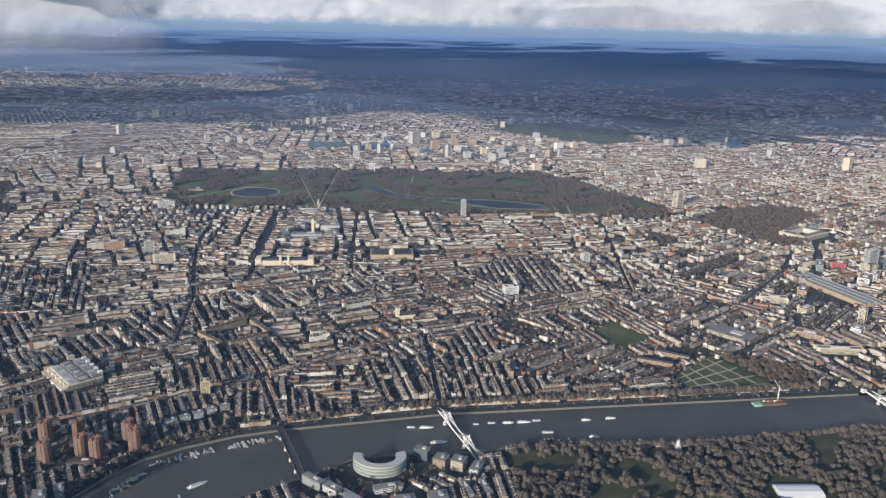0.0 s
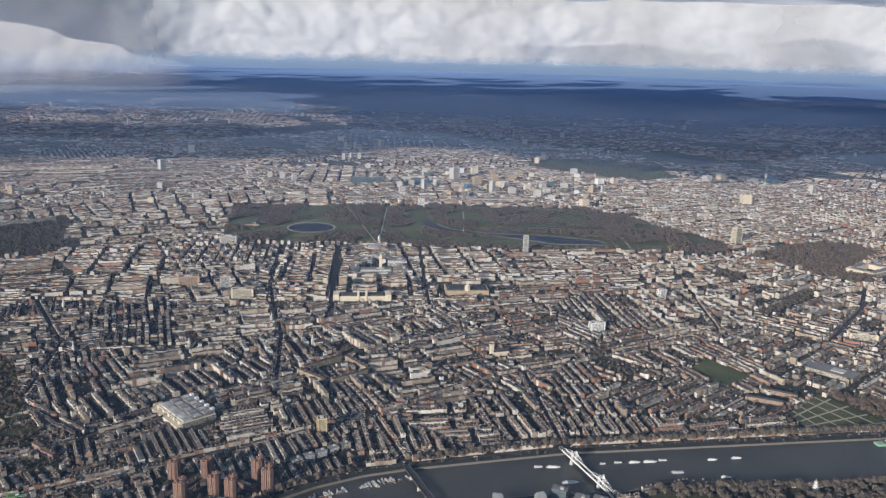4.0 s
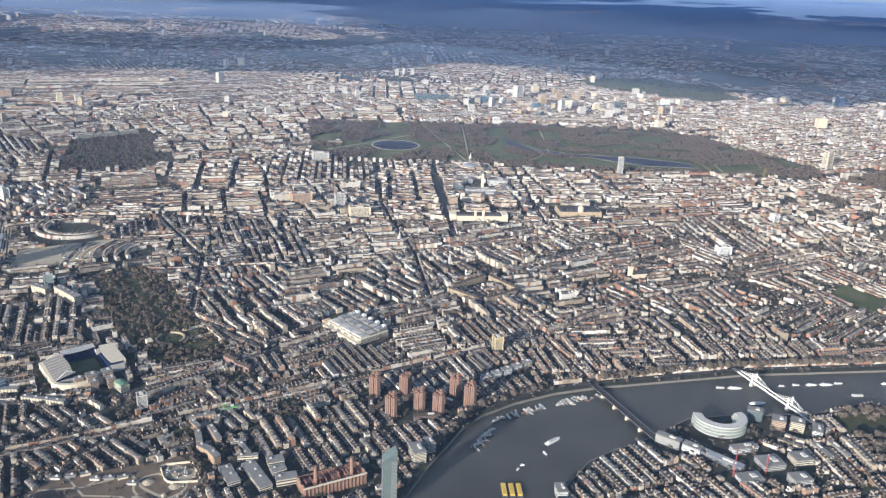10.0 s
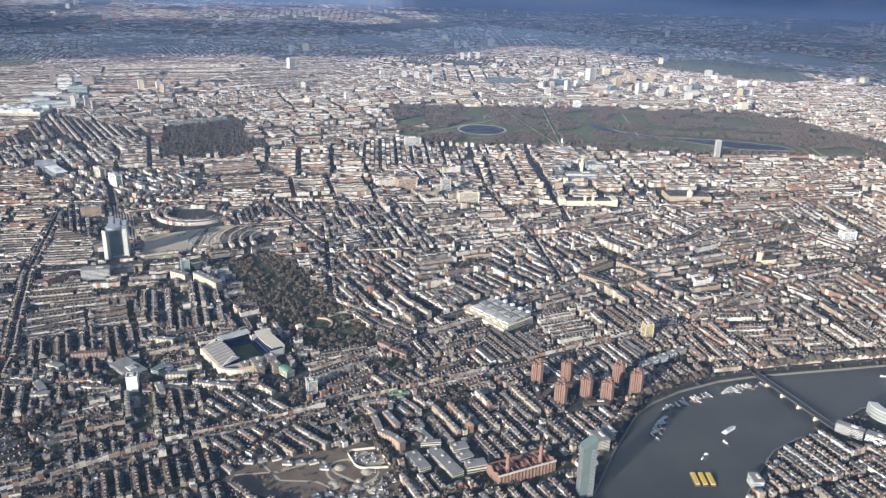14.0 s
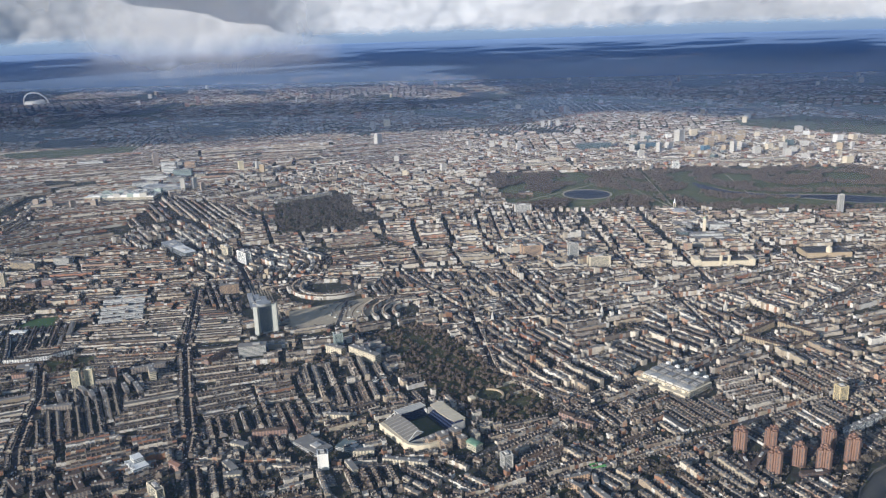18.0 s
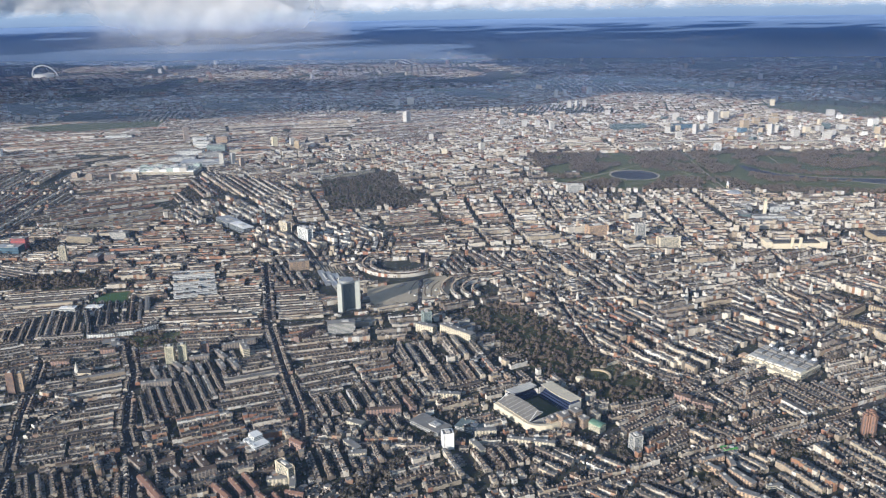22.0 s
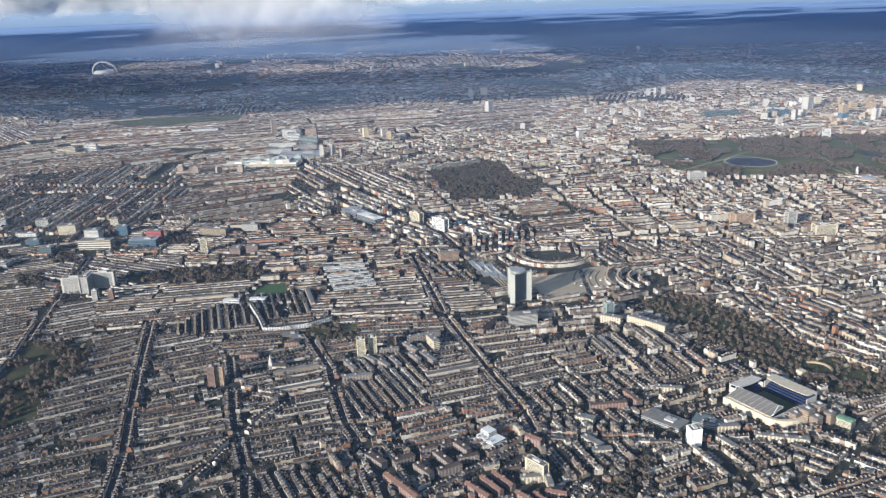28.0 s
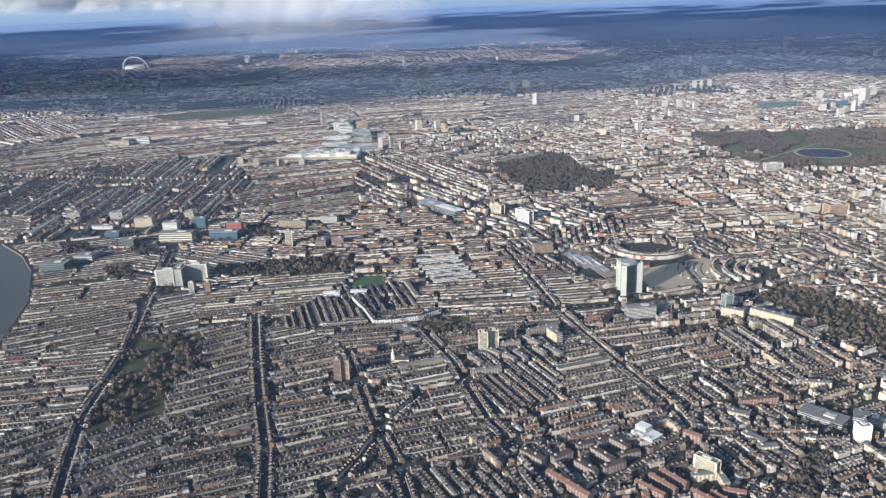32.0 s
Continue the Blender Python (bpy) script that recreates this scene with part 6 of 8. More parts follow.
CLADDING = plain("weathered_grey_cladding", (0.32, 0.33, 0.31), (0.45, 0.46, 0.43), 0.6, 0.6)
part("body", bm, CLADDING, root)
me = bpy.data.meshes.new("window_band")
bm = bmesh.new()
prism(bm, [(x * 1.012, y * 1.012) for x, y in pts], 0, 0.215)
bm.to_mesh(me), bm.free()
me.materials.append(GLASSY)
for i in range(28):
    share("window_band", me, root, pose(0, 0, 0.5 + i * 0.3))
for k in range(3):
    a0 = math.tau * k / 3
    part("end_pier", solid(0.5, 1.7, 9.7, 0.05, 3.95 * math.cos(a0), 3.95 * math.sin(a0), 0, math.degrees(a0)), CLADDING, root)
bm = bmesh.new()
tube(bm, 0, 0, 9.3, 2.3, 0.7, 20)
part("crown", bm, STEEL, root)
bm = bmesh.new()
tube(bm, 0, 0, 10.0, 0.06, 1.3, 6, 0.02)
part("mast", bm, STEEL, root)
block(-131, 211.5, 8, 3, 3.2, 18, CONCRETE, FELT, "pale concrete office block", "office_building", "offices", 8)
block(-162, 267, 7, 2.4, 3.5, 28, ORANGE, FELT, "wide orange brick block with rows of windows", "office_building", "offices", 9)
for u in (0.17, 0.5, 0.83):
    block(-199.5 + 25 * u, 420 + 25 * u, 10.6, 2.6, 2.2, 45, CREAM, FELT, "long pale terrace of flats along the edge of a wood", "apartment_building", "building", 6)
tower(-107, 220, 2.4, 2.0, 4.2, 30, PALEGREEN, "pale green apartment tower", 13)

# Old power station and glass towers.
root = tagged(empty("power_station", -3.6, 132.2, 31), "long red brick power station with two chimneys", "power station")
STATION_BRICK = plain("power_station_brick", (0.2, 0.12, 0.088), (0.29, 0.185, 0.138), 0.8, 0.9)
for y, h in ((-2.3, 2.2), (2.5, 1.9)):
    part("long_wall", solid(12.6, 0.3, h, 0.03, 0, y), STATION_BRICK, root)
for s in (-1, 1):
    part("end_wall", solid(0.3, 4.6, 2.0, 0.03, s * 6.2, 0.1), STATION_BRICK, root)
    for y in (-1.2, 1.2):
        bm = bmesh.new()
        prism(bm, [(s * 6.2 - 0.15, y - 0.9), (s * 6.2 + 0.15, y - 0.9), (s * 6.2 + 0.15, y + 0.9), (s * 6.2 - 0.15, y + 0.9)], 2.0, 0.55)
        for v in bm.verts:
            if v.co.z > 2.3:
                v.co.y = y + (v.co.y - y) * 0.08
        part("gable", bm, STATION_BRICK, root)
part("floor_slab", solid(12.2, 4.4, 0.6, 0, 0, 0.1), EARTH, root)
for i in range(9):
    bm = bmesh.new()
    x = -5.2 + i * 1.3
    strut(bm, (x, 0.2, 0.6), (x, 0.2, 1.9), 0.08, 4), strut(bm, (x, -2.2, 1.9), (x, 2.4, 1.8), 0.08, 4), strut(bm, (x, -1.0, 1.9), (x, 0.2, 2.3), 0.06, 4), strut(bm, (x, 1.4, 1.85), (x, 0.2, 2.3), 0.06, 4)
    part("steel_frame", bm, RUST, root, "rust-red roof frame without its covering")
for i in range(4):
    part("inner_store", solid(1.4, 1.6, 0.9, 0.03, -4.5 + i * 2.9, 1.2, 0.6), BROWN, root)
me = bpy.data.meshes.new("tall_window")
bm = solid(0.42, 0.1, 1.35, 0)
bm.to_mesh(me), bm.free()
me.materials.append(BROWN)
cap = bpy.data.meshes.new("buttress")
bm = solid(0.2, 0.2, 2.1, 0.03)
bm.to_mesh(cap), bm.free()
cap.materials.append(STATION_BRICK)
for i in range(16):
    share("tall_window", me, root, pose(-5.7 + i * 0.76, -2.42, 0.35))
    share("buttress", cap, root, pose(-6.08 + i * 0.76, -2.5, 0))
part("cornice", solid(12.8, 0.45, 0.14, 0.02, 0, -2.3, 2.2), CREAM, root)
for x in (-3.4, 4.0):
    bm = bmesh.new()
    tube(bm, x, -0.4, 0, 0.5, 5.2, 16, 0.33)
    tube(bm, x, -0.4, 5.2, 0.4, 0.2, 16)
    part("chimney", bm, STATION_BRICK, root, "tapered red-brown brick chimney")
root = tagged(empty("glass_tower", 8.2, 127, 15), "slim green glass tower with a slanted top", "tower block")
bm = bmesh.new()
prism(bm, [(-1.3, -1.3), (1.3, -1.0), (1.2, 1.3), (-1.2, 1.2)], 0, 11.4)
for v in bm.verts:
    if v.co.z > 5:
        v.co.z += v.co.x * 0.7
part("body", bm, GREENGLASS, root)
storeys(root, 2.4, 2.3, 10.4, STEEL, 34, 0, 0, 0.1, 0.0, 0.08, "floor_edge")
block(12.2, 142.6, 2.6, 4.0, 2.8, 24, CREAM, FELT, "riverside apartment block with balconies", "apartment_building", "flats", 8)
block(14.4, 146.4, 1.8, 3.0, 2.2, 24, CONCRETE, FELT, "riverside apartment block with balconies", "apartment_building", "flats", 7)
# South bank: the curved glass block and its neighbours.
root = tagged(empty("curved_apartment_building", 79.2, 163.6), "white crescent-shaped apartment block facing the river", "apartment building")
def crescent_part(name, r0, r1, z, h, material, a0=172, a1=385, steps=26):
    bm = bmesh.new()
    ring = [radians(a0 + (a1 - a0) * i / steps) for i in range(steps + 1)]
    squash = lambda r, a: (r * math.cos(a) * 1.1, r * math.sin(a) * 1.0)
    prism(bm, [squash(r1, a) for a in ring] + [squash(r0, a) for a in reversed(ring)], z, h)
    return part(name, bm, material, root)
crescent_part("body", 3.5, 5.3, 0, 2.3, GLASSY)
for i in range(9):
    crescent_part("balcony", 3.35, 5.5, 0.25 + i * 0.27, 0.13 if i % 3 else 0.19, PALEGREEN if i % 3 else CONCRETE)
crescent_part("roof", 3.6, 5.4, 2.55, 0.25, CONCRETE)
for x, y, w, d, h, turn, m, lab in ((66, 154.5, 5.5, 1.8, 2.0, -35, CONCRETE, "grey apartment block by the bridge"), (70.5, 152, 4, 2, 1.8, -35, WHITE, "white office block among terraces"), (88.5, 168, 3.4, 2.4, 2.4, -20, GREENGLASS, "glazed riverside block"),
                                    (93, 165, 3, 3, 2.2, -20, ORANGE, "tan brick riverside block"), (97, 164.5, 3, 3, 2.3, -20, CREAM, "cream riverside block"), (101, 163, 2.2, 4, 1.6, -20, WHITE, "white terrace block"),
                                    (76, 149, 9, 2.0, 1.0, -38, STEEL, "long low hall with a metal roof"), (82, 154, 6, 2, 1.2, 20, WHITE, "white studio building"), (86, 149, 5, 4, 1.2, 15, CONCRETE, "unfinished concrete frame building"),
                                    (93, 151, 4, 3.4, 1.5, 15, CREAM, "cream office block"), (80, 143, 5, 3, 1.0, 15, WHITE, "white flat-roofed block"), (90, 143, 4, 3, 1.8, 15, CONCRETE, "concrete block under scaffolding"),
                                    (99, 155, 6, 1.2, 1.1, 110, CREAM, "long terrace of small flats"), (103, 156, 6, 1.2, 1.1, 110, CREAM, "long terrace of small flats")):
    block(x, y, w, d, h, turn, m, FELT if m is not STEEL else STEEL, lab + " near the river", "apartment_building", "building", 5 if h > 1.5 else 3)
block(41, 133.5, 2.0, 3.0, 2.0, 10, WHITE, FELT, "white riverside apartment block", "apartment_building", "building", 6)


def crane(x, y, h, reach, turn, paint, label):
    root = tagged(empty("tower_crane", x, y, turn), label, "crane")
    bm = bmesh.new()
    for sx in (-0.1, 0.1):
        for sy in (-0.1, 0.1):
            strut(bm, (sx, sy, 0), (sx, sy, h), 0.035, 4)
    for i in range(int(h / 0.4)):
        strut(bm, (-0.1, -0.1, i * 0.4), (0.1, 0.1, i * 0.4 + 0.4), 0.02, 4)
    part("mast", bm, paint, root)
    bm = bmesh.new()
    for s in (-0.08, 0.08):
        strut(bm, (-reach * 0.3, s, h), (reach, s, h + reach * 0.25), 0.035, 4)
    strut(bm, (0, 0, h), (0, 0, h + 0.8), 0.04, 4)
    strut(bm, (0, 0, h + 0.8), (reach * 0.8, 0, h + reach * 0.2), 0.02, 4)
    part("jib", bm, paint, root)
    part("counterweight", solid(0.5, 0.35, 0.3, 0.02, -reach * 0.3, 0, h - 0.3), CONCRETE, root)


crane(77, 144, 4.2, 3.4, 70, SCARLET, "red tower crane over a building site")
crane(84, 145.5, 4.2, 3.4, 250, SCARLET, "red tower crane over a building site")
crane(183, 206.5, 3.4, 3.0, 95, WHITE, "white crane on a river works platform")
crane(197, 214, 2.6, 3.0, 40, WHITE, "white crane beside the embankment")
crane(168, 412, 4.5, 4, 30, YELLOW, "yellow tower crane above hotel roofs")
root = tagged(empty("works_platform", 181, 204.5, 12), "timber and steel works platform in the river", "platform")
part("platform_deck", solid(7, 2.4, 0.9, 0.04, 0, 0, -0.7), EARTH, root)
part("green_barge", solid(2.2, 2.0, 0.7, 0.04, -4.8, -0.2, -0.6), COPPER, root)
for i in range(6):
    part("cabin", solid(0.6, 0.3, 0.3, 0.01, -2.5 + i, 0.4 - 0.3 * (i % 2), 0.2), (WHITE, YELLOW, SCARLET)[i % 3], root)

# Park buildings and riverside park.
root = tagged(empty("event_hall", 171, 160, 5), "large white tent-like event hall in a park", "event hall")
part("walls", solid(9.4, 5, 0.8, 0.03), WHITE, root)
bm = bmesh.new()
prism(bm, [(-4.8, -2.6), (4.8, -2.6), (4.8, 2.6), (-4.8, 2.6)], 0.8, 0.5)
for v in bm.verts:
    if v.co.z > 1:
        v.co.y *= 0.4
part("roof", bm, WHITE, root)
root = tagged(empty("pagoda", 149, 177), "small white pagoda with tiered roofs", "pagoda")
for i in range(4):
    bm = bmesh.new()
    tube(bm, 0, 0, i * 0.6, 0.75 - 0.15 * i, 0.45, 8)
    part("tier", bm, WHITE, root)
    bm = bmesh.new()
    tube(bm, 0, 0, i * 0.6 + 0.45, 1.05 - 0.18 * i, 0.15, 8, 0.6 - 0.1 * i)
    part("eaves", bm, CONCRETE, root)
bm = bmesh.new()
tube(bm, 0, 0, 2.4, 0.08, 0.9, 6, 0.02)
part("spire", bm, YELLOW, root)
for x, y, w, turn in ((154, 227, 10.5, -20), (160.4, 233, 10.5, -26)):
    root = tagged(empty("hospital_range", x, y, turn), "long brick almshouse range with a slate roof", "almshouse", "almshouse ranges")
    part("walls", solid(w, 1.3, 1.2, 0.03), ORANGE, root)
    bm = bmesh.new()
    prism(bm, [(-w / 2, -0.7), (w / 2, -0.7), (w / 2, 0.7), (-w / 2, 0.7)], 1.2, 0.45)
    for v in bm.verts:
        if v.co.z > 1.5:
            v.co.y *= 0.15
    part("roof", bm, SLATE, root)
    storeys(root, w, 1.3, 1.1, GLASSY, 3)
LAWN = [Vector(p) for p in LAWN_EAST]
for k in (0.16, 0.38, 0.62, 0.84):
    for a, b, c, d in ((0, 1, 3, 2), (0, 3, 1, 2)):
        bm = bmesh.new()
        ribbon(bm, [LAWN[a].lerp(LAWN[b], k), LAWN[c].lerp(LAWN[d], k)], 0.6, 0.035 + 0.006 * a + 0.004 * b, 0.02)
        tagged(part("path_lawn", bm, GRAVEL), "pale gravel path across a lawn", "path", kind="structure")
block(184, 253, 16, 8, 1.3, -42, CREAM, FELT, "pale stone barracks with a courtyard roof", "barracks", "building", 4)
bm = bmesh.new()
tube(bm, POND[0], POND[1], 0.02, 12.8, 0.03, 40)
tagged(part("water_pond", bm, POND_WATER), "round ornamental pond in a park", "pond", kind="structure")
bm = bmesh.new()
for i in range(40):
    a0, a1 = math.tau * i / 40, math.tau * (i + 1) / 40
    ribbon(bm, [(POND[0] + 13.4 * math.cos(a0), POND[1] + 13.4 * math.sin(a0)), (POND[0] + 13.4 * math.cos(a1), POND[1] + 13.4 * math.sin(a1))], 1.0, 0.03, 0.05)
tagged(part("path_pond_edge", bm, GRAVEL), "pale stone rim round a pond", "path", kind="structure")
sheet("water_lake", SERPENTINE, POND_WATER, 0.05, "long curved park lake", "lake")
bm = bmesh.new()
ribbon(bm, SERPENTINE[1:], 0.9, 0.028, 0.05)
tagged(part("path_lake_edge", bm, GRAVEL), "pale walk along the bank of a park lake", "path", kind="structure")
for line in ([(16, 412), (8, 520)], [(16, 412), (-18, 518)], [(40, 412), (60, 450), (58, 530)], [(150, 420), (150, 520)], [(-66, 425), (10, 520)]):
    bm = bmesh.new()
    ribbon(bm, line, 0.65, 0.034, 0.02)
    tagged(part("path_park", bm, GRAVEL), "straight gravel walk between park trees", "path", kind="structure")
sheet("sports_pitch", [(-220, 226), (-209, 228.6), (-212.6, 237.6), (-219.4, 234.4)], TURF, 0.05, "bright green sports pitch beside flats", "pitch")

# Cemetery colonnade.
root = tagged(empty("colonnade", -58, 190, -50), "pale stone cemetery colonnade on a circle", "colonnade")
for a0, a1 in ((20, 160), (200, 340)):
    bm = bmesh.new()
    ribbon(bm, [(3.6 * math.cos(radians(a)), 3.6 * math.sin(radians(a))) for a in range(a0, a1 + 1, 10)], 0.5, 0.0, 0.5)
    part("arcade", bm, TAN, root)
for y in (4.5, 9.0):
    for s in (-1, 1):
        part("arcade_wing", solid(0.6, 4.2, 0.6, 0.02, s * 3.0, y + 2), CREAM, root)
part("chapel", solid(1.6, 1.6, 1.3, 0.05, 0, -5.5), CREAM, root)

# Museums, concert hall and hotels by the park.
root = tagged(empty("concert_hall", 16, 398), "round red brick concert hall with a glazed dome", "concert hall")
bm = bmesh.new()
tube(bm, 0, 0, 0, 4.2, 2.4, 32)
part("drum", bm, RED, root)
bm = bmesh.new()
tube(bm, 0, 0, 2.0, 4.4, 0.3, 32)
part("frieze", bm, CREAM, root)
bm = bmesh.new()
for i, (r0, r1, z) in enumerate(((3.7, 3.2, 0), (3.2, 2.2, 0.5), (2.2, 0.9, 0.9))):
    tube(bm, 0, 0, 2.4 + z, r0, (0.5, 0.4, 0.25)[i], 32, r1)
part("dome", bm, STEEL, root)
root = tagged(empty("memorial", 16, 415), "tall gilded stone memorial with a pointed canopy", "memorial")
part("steps", solid(2.6, 2.6, 0.4, 0.05, 0, 0, 0, 0, 0.8), CREAM, root)
bm = bmesh.new()
for sx in (-0.4, 0.4):
    for sy in (-0.4, 0.4):
        strut(bm, (sx, sy, 0.4), (sx, sy, 2.6), 0.12)
part("columns", bm, CREAM, root)
bm = bmesh.new()
tube(bm, 0, 0, 2.6, 0.8, 2.6, 8, 0.03)
part("canopy_spire", bm, STEEL, root)
root = tagged(empty("campus_tower", 23, 366), "slender stone bell tower with a green dome", "tower")
part("shaft", solid(1.3, 1.3, 5.2, 0.08), CREAM, root)
part("belfry", solid(1.05, 1.05, 1.0, 0.08, 0, 0, 5.2), CREAM, root)
bm = bmesh.new()
tube(bm, 0, 0, 6.2, 0.55, 0.7, 12, 0.05)
part("dome", bm, COPPER, root)
for x, y, w, d, h, m in ((14, 372, 8, 5, 2.4, CONCRETE), (30, 372, 9, 5, 2.6, WHITE), (22, 356, 14, 4, 2.0, WHITE), (12, 358, 4, 8, 2.6, GREENGLASS), (34, 358, 5, 8, 2.2, CREAM), (24, 348, 16, 5, 1.8, CREAM)):
    block(x, y, w, d, h, 8, m, FELT, "pale university building with a flat roof", "university_building", "building", 5, "campus buildings")
root = tagged(empty("museum", 22, 314, 8), "long tan stone museum with twin towers", "museum")
part("body", solid(22, 5, 2.0, 0.05), CREAM, root)
part("roof", solid(21, 4, 0.6, 0.05, 0, 0, 2.0, 0, 0.8), SLATE, root)
for x in (-1.6, 1.6):
    part("entrance_tower", solid(0.9, 0.9, 4.4, 0.05, x, -2.4), CREAM, root)
for x in (-10.5, 10.5):
    part("pavilion", solid(2.4, 5.8, 2.8, 0.05, x, 0), CREAM, root)
root = tagged(empty("museum", 64, 330, 8), "tan stone museum with a domed crown", "museum")
part("body", solid(18, 10, 2.1, 0.05), TAN, root)
part("roof", solid(17, 9, 0.4, 0.05, 0, 0, 2.1, 0, 0.85), SLATE, root)
bm = bmesh.new()
tube(bm, 0, -4, 2.1, 1.2, 1.8, 8), tube(bm, 0, -4, 3.9, 1.2, 1.0, 8, 0.1)
part("crown", bm, CREAM, root)
# Palace with its walled forecourt, and the glazed train shed.
root = tagged(empty("palace", 260, 390, 38), "wide cream stone palace with a flat roof and courtyard", "palace")
for x, y, w, d in ((0, -5, 20, 4), (-8.4, 2, 3.4, 10), (8.4, 2, 3.4, 10), (0, 6, 13, 3.4)):
    wing = part("wing", solid(w, d, 2.2, 0.06, x, y), CREAM, root)
    part("attic", solid(w * 0.9, d * 0.6, 0.4, 0.04, x, y, 2.2), FELT, wing)
storeys(root, 20, 4, 2.0, GLASSY, 3, 0, 0, -5)
bm = bmesh.new()
ribbon(bm, [(276 + 8 * math.cos(radians(a)), 398 + 9 * math.sin(radians(a))) for a in range(-70, 111, 15)], 0.9, 0.0, 0.5)
tagged(part("forecourt_balustrade", bm, CREAM), "curved cream balustrade round a palace forecourt", "balustrade", kind="structure")
bm = bmesh.new()
tube(bm, 278, 399, 0, 1.6, 0.5, 16), tube(bm, 278, 399, 0.5, 0.6, 2.0, 10, 0.2)
tagged(part("monument", bm, WHITE), "white marble monument on a round plinth before a palace", "monument")
root = tagged(empty("train_shed", 239, 303, -67), "long train shed with ridged grey glass roofs", "railway station")
part("walls", solid(36, 9.6, 1.6, 0.04), TAN, root)
for i in range(6):
    bm = bmesh.new()
    prism(bm, [(-17.8, -4.6 + i * 1.55), (17.8, -4.6 + i * 1.55), (17.8, -3.2 + i * 1.55), (-17.8, -3.2 + i * 1.55)], 1.6, 0.6)
    for v in bm.verts:
        if v.co.z > 2:
            v.co.y = -3.9 + i * 1.55
    part("roof_ridge", bm, STEEL if i % 2 else FELT, root)
HOTELS_NORTH = [
    (93, 406, 2.4, 1.6, 9.0, 5, CONCRETE, "tall slim concrete barracks tower by the park", 28), (211, 442, 4.6, 3.2, 9.8, 35, CREAM, "tall cream hotel tower by the park", 28),
    (30, 525, 3.8, 2.4, 5.8, 5, WHITE, "white hotel slab over the park", 16), (113, 286, 5, 2.6, 3.4, 15, WHITE, "white hospital block among red terraces", 9),
    (-36, 318.5, 3.6, 2.4, 6.6, 20, CONCRETE, "pale concrete hotel tower among terraces", 20), (-53, 323, 8, 4, 4.6, 20, ORANGE, "brown stepped hotel block among terraces", 12),
    (-26, 309, 8, 3, 4.2, 15, CREAM, "cream hotel slab among terraces", 12), (-61, 403, 8, 2.6, 4.2, 5, CONCRETE, "grey hotel slab by the park", 12),
    (-256, 268, 2.4, 2.4, 6.0, 20, CREAM, "tan residential tower among terraces", 18), (-184, 316, 6, 2.2, 4.6, -40, CREAM, "cream apartment slab among terraces", 12), (-172, 306, 7, 2.4, 5.0, -40, WHITE, "white hotel slab among terraces", 14)]
TOWERS_WEST = [
    (-171, 184.5, 2.0, 2.0, 5.4, 20, PALEYELLOW, "pale yellow council tower among terraces", 16), (-168.6, 187, 2.0, 2.0, 5.0, 20, PALEYELLOW, "pale yellow council tower among terraces", 16), (-164.6, 192, 2.0, 1.6, 3.2, 20, BROWN, "brown council tower among terraces", 10),
    (-203, 164, 1.6, 1.6, 5.6, 15, BROWN, "brown brick council tower among terraces", 17), (-201.4, 165.2, 1.6, 1.6, 5.0, 15, ORANGE, "tan brick council tower among terraces", 15),
    (-280, 223.5, 7.5, 2.4, 5.4, 12, CONCRETE, "grey concrete hospital slab among terraces", 15), (-273, 229, 7.0, 2.4, 5.6, 12, CONCRETE, "grey concrete hospital slab among terraces", 15), (-277, 226, 2.6, 7.5, 5.5, 12, CONCRETE, "grey concrete hospital slab among terraces", 15),
    (-268, 216, 1.5, 1.5, 4.0, 12, CONCRETE, "small grey residential tower among terraces", 12), (-263, 217, 1.5, 1.5, 4.0, 12, BROWN, "small brown residential tower among terraces", 12),
    (146, 330, 3, 2.2, 4.4, 30, WHITE, "white apartment tower among terraces", 12),]
TOWERS_EAST = [
    (-122, 135.6, 4.4, 1.5, 3.4, -38, CREAM, "cream tower slab above red-roofed flats", 11)]
STATION_BLOCKS = [
    (253, 333, 5.5, 5, 3.6, 60, SCARLET, "office block with a red angular roof", 9), (271, 344, 5.4, 2.4, 6.6, 25, CONCRETE, "grey concrete office slab by the palace", 18), (276, 338, 6, 4, 4.6, 60, GREENGLASS, "pale glass office block by the palace", 11),
    (264, 334, 4.6, 3.4, 3.2, 60, CREAM, "cream office block near the station", 8), (256, 316, 9, 4, 3.0, 55, WHITE, "white office block near the station", 8), (262, 322, 6, 3.4, 3.0, 55, CONCRETE, "grey office block near the station", 7),
    (245, 334, 2.4, 9, 2.8, -20, PALEGREEN, "pale green office block near the station", 7), (234, 270, 2.6, 2.0, 5.0, 50, CREAM, "cream residential tower near the station", 15), (227, 258, 4, 3, 2.6, 50, WHITE, "white flats near the station", 8),
    (218, 278, 5.5, 3, 2.0, 40, CREAM, "cream coach station offices", 6), (210, 254, 9, 4, 1.8, -35, ORANGE, "tan brick offices beside a wide street", 5), (214, 241, 14, 2.2, 2.0, 0, CREAM, "long cream flats beside a wide street", 7),
    (237, 329, 5, 4, 2.2, 60, CREAM, "stone hotel beside a wide street", 6), (225, 299, 7, 3, 2.4, 60, ORANGE, "brick hotel beside a wide street", 6), (210, 288, 9, 3, 2.4, -10, CREAM, "long stone hotel beside a wide street", 7)]
for x, y, w, d, h, turn, m, lab, fl in STATION_BLOCKS + HOTELS_NORTH + TOWERS_WEST + TOWERS_EAST:
    tower(x, y, w, d, h, turn, m, lab, fl)


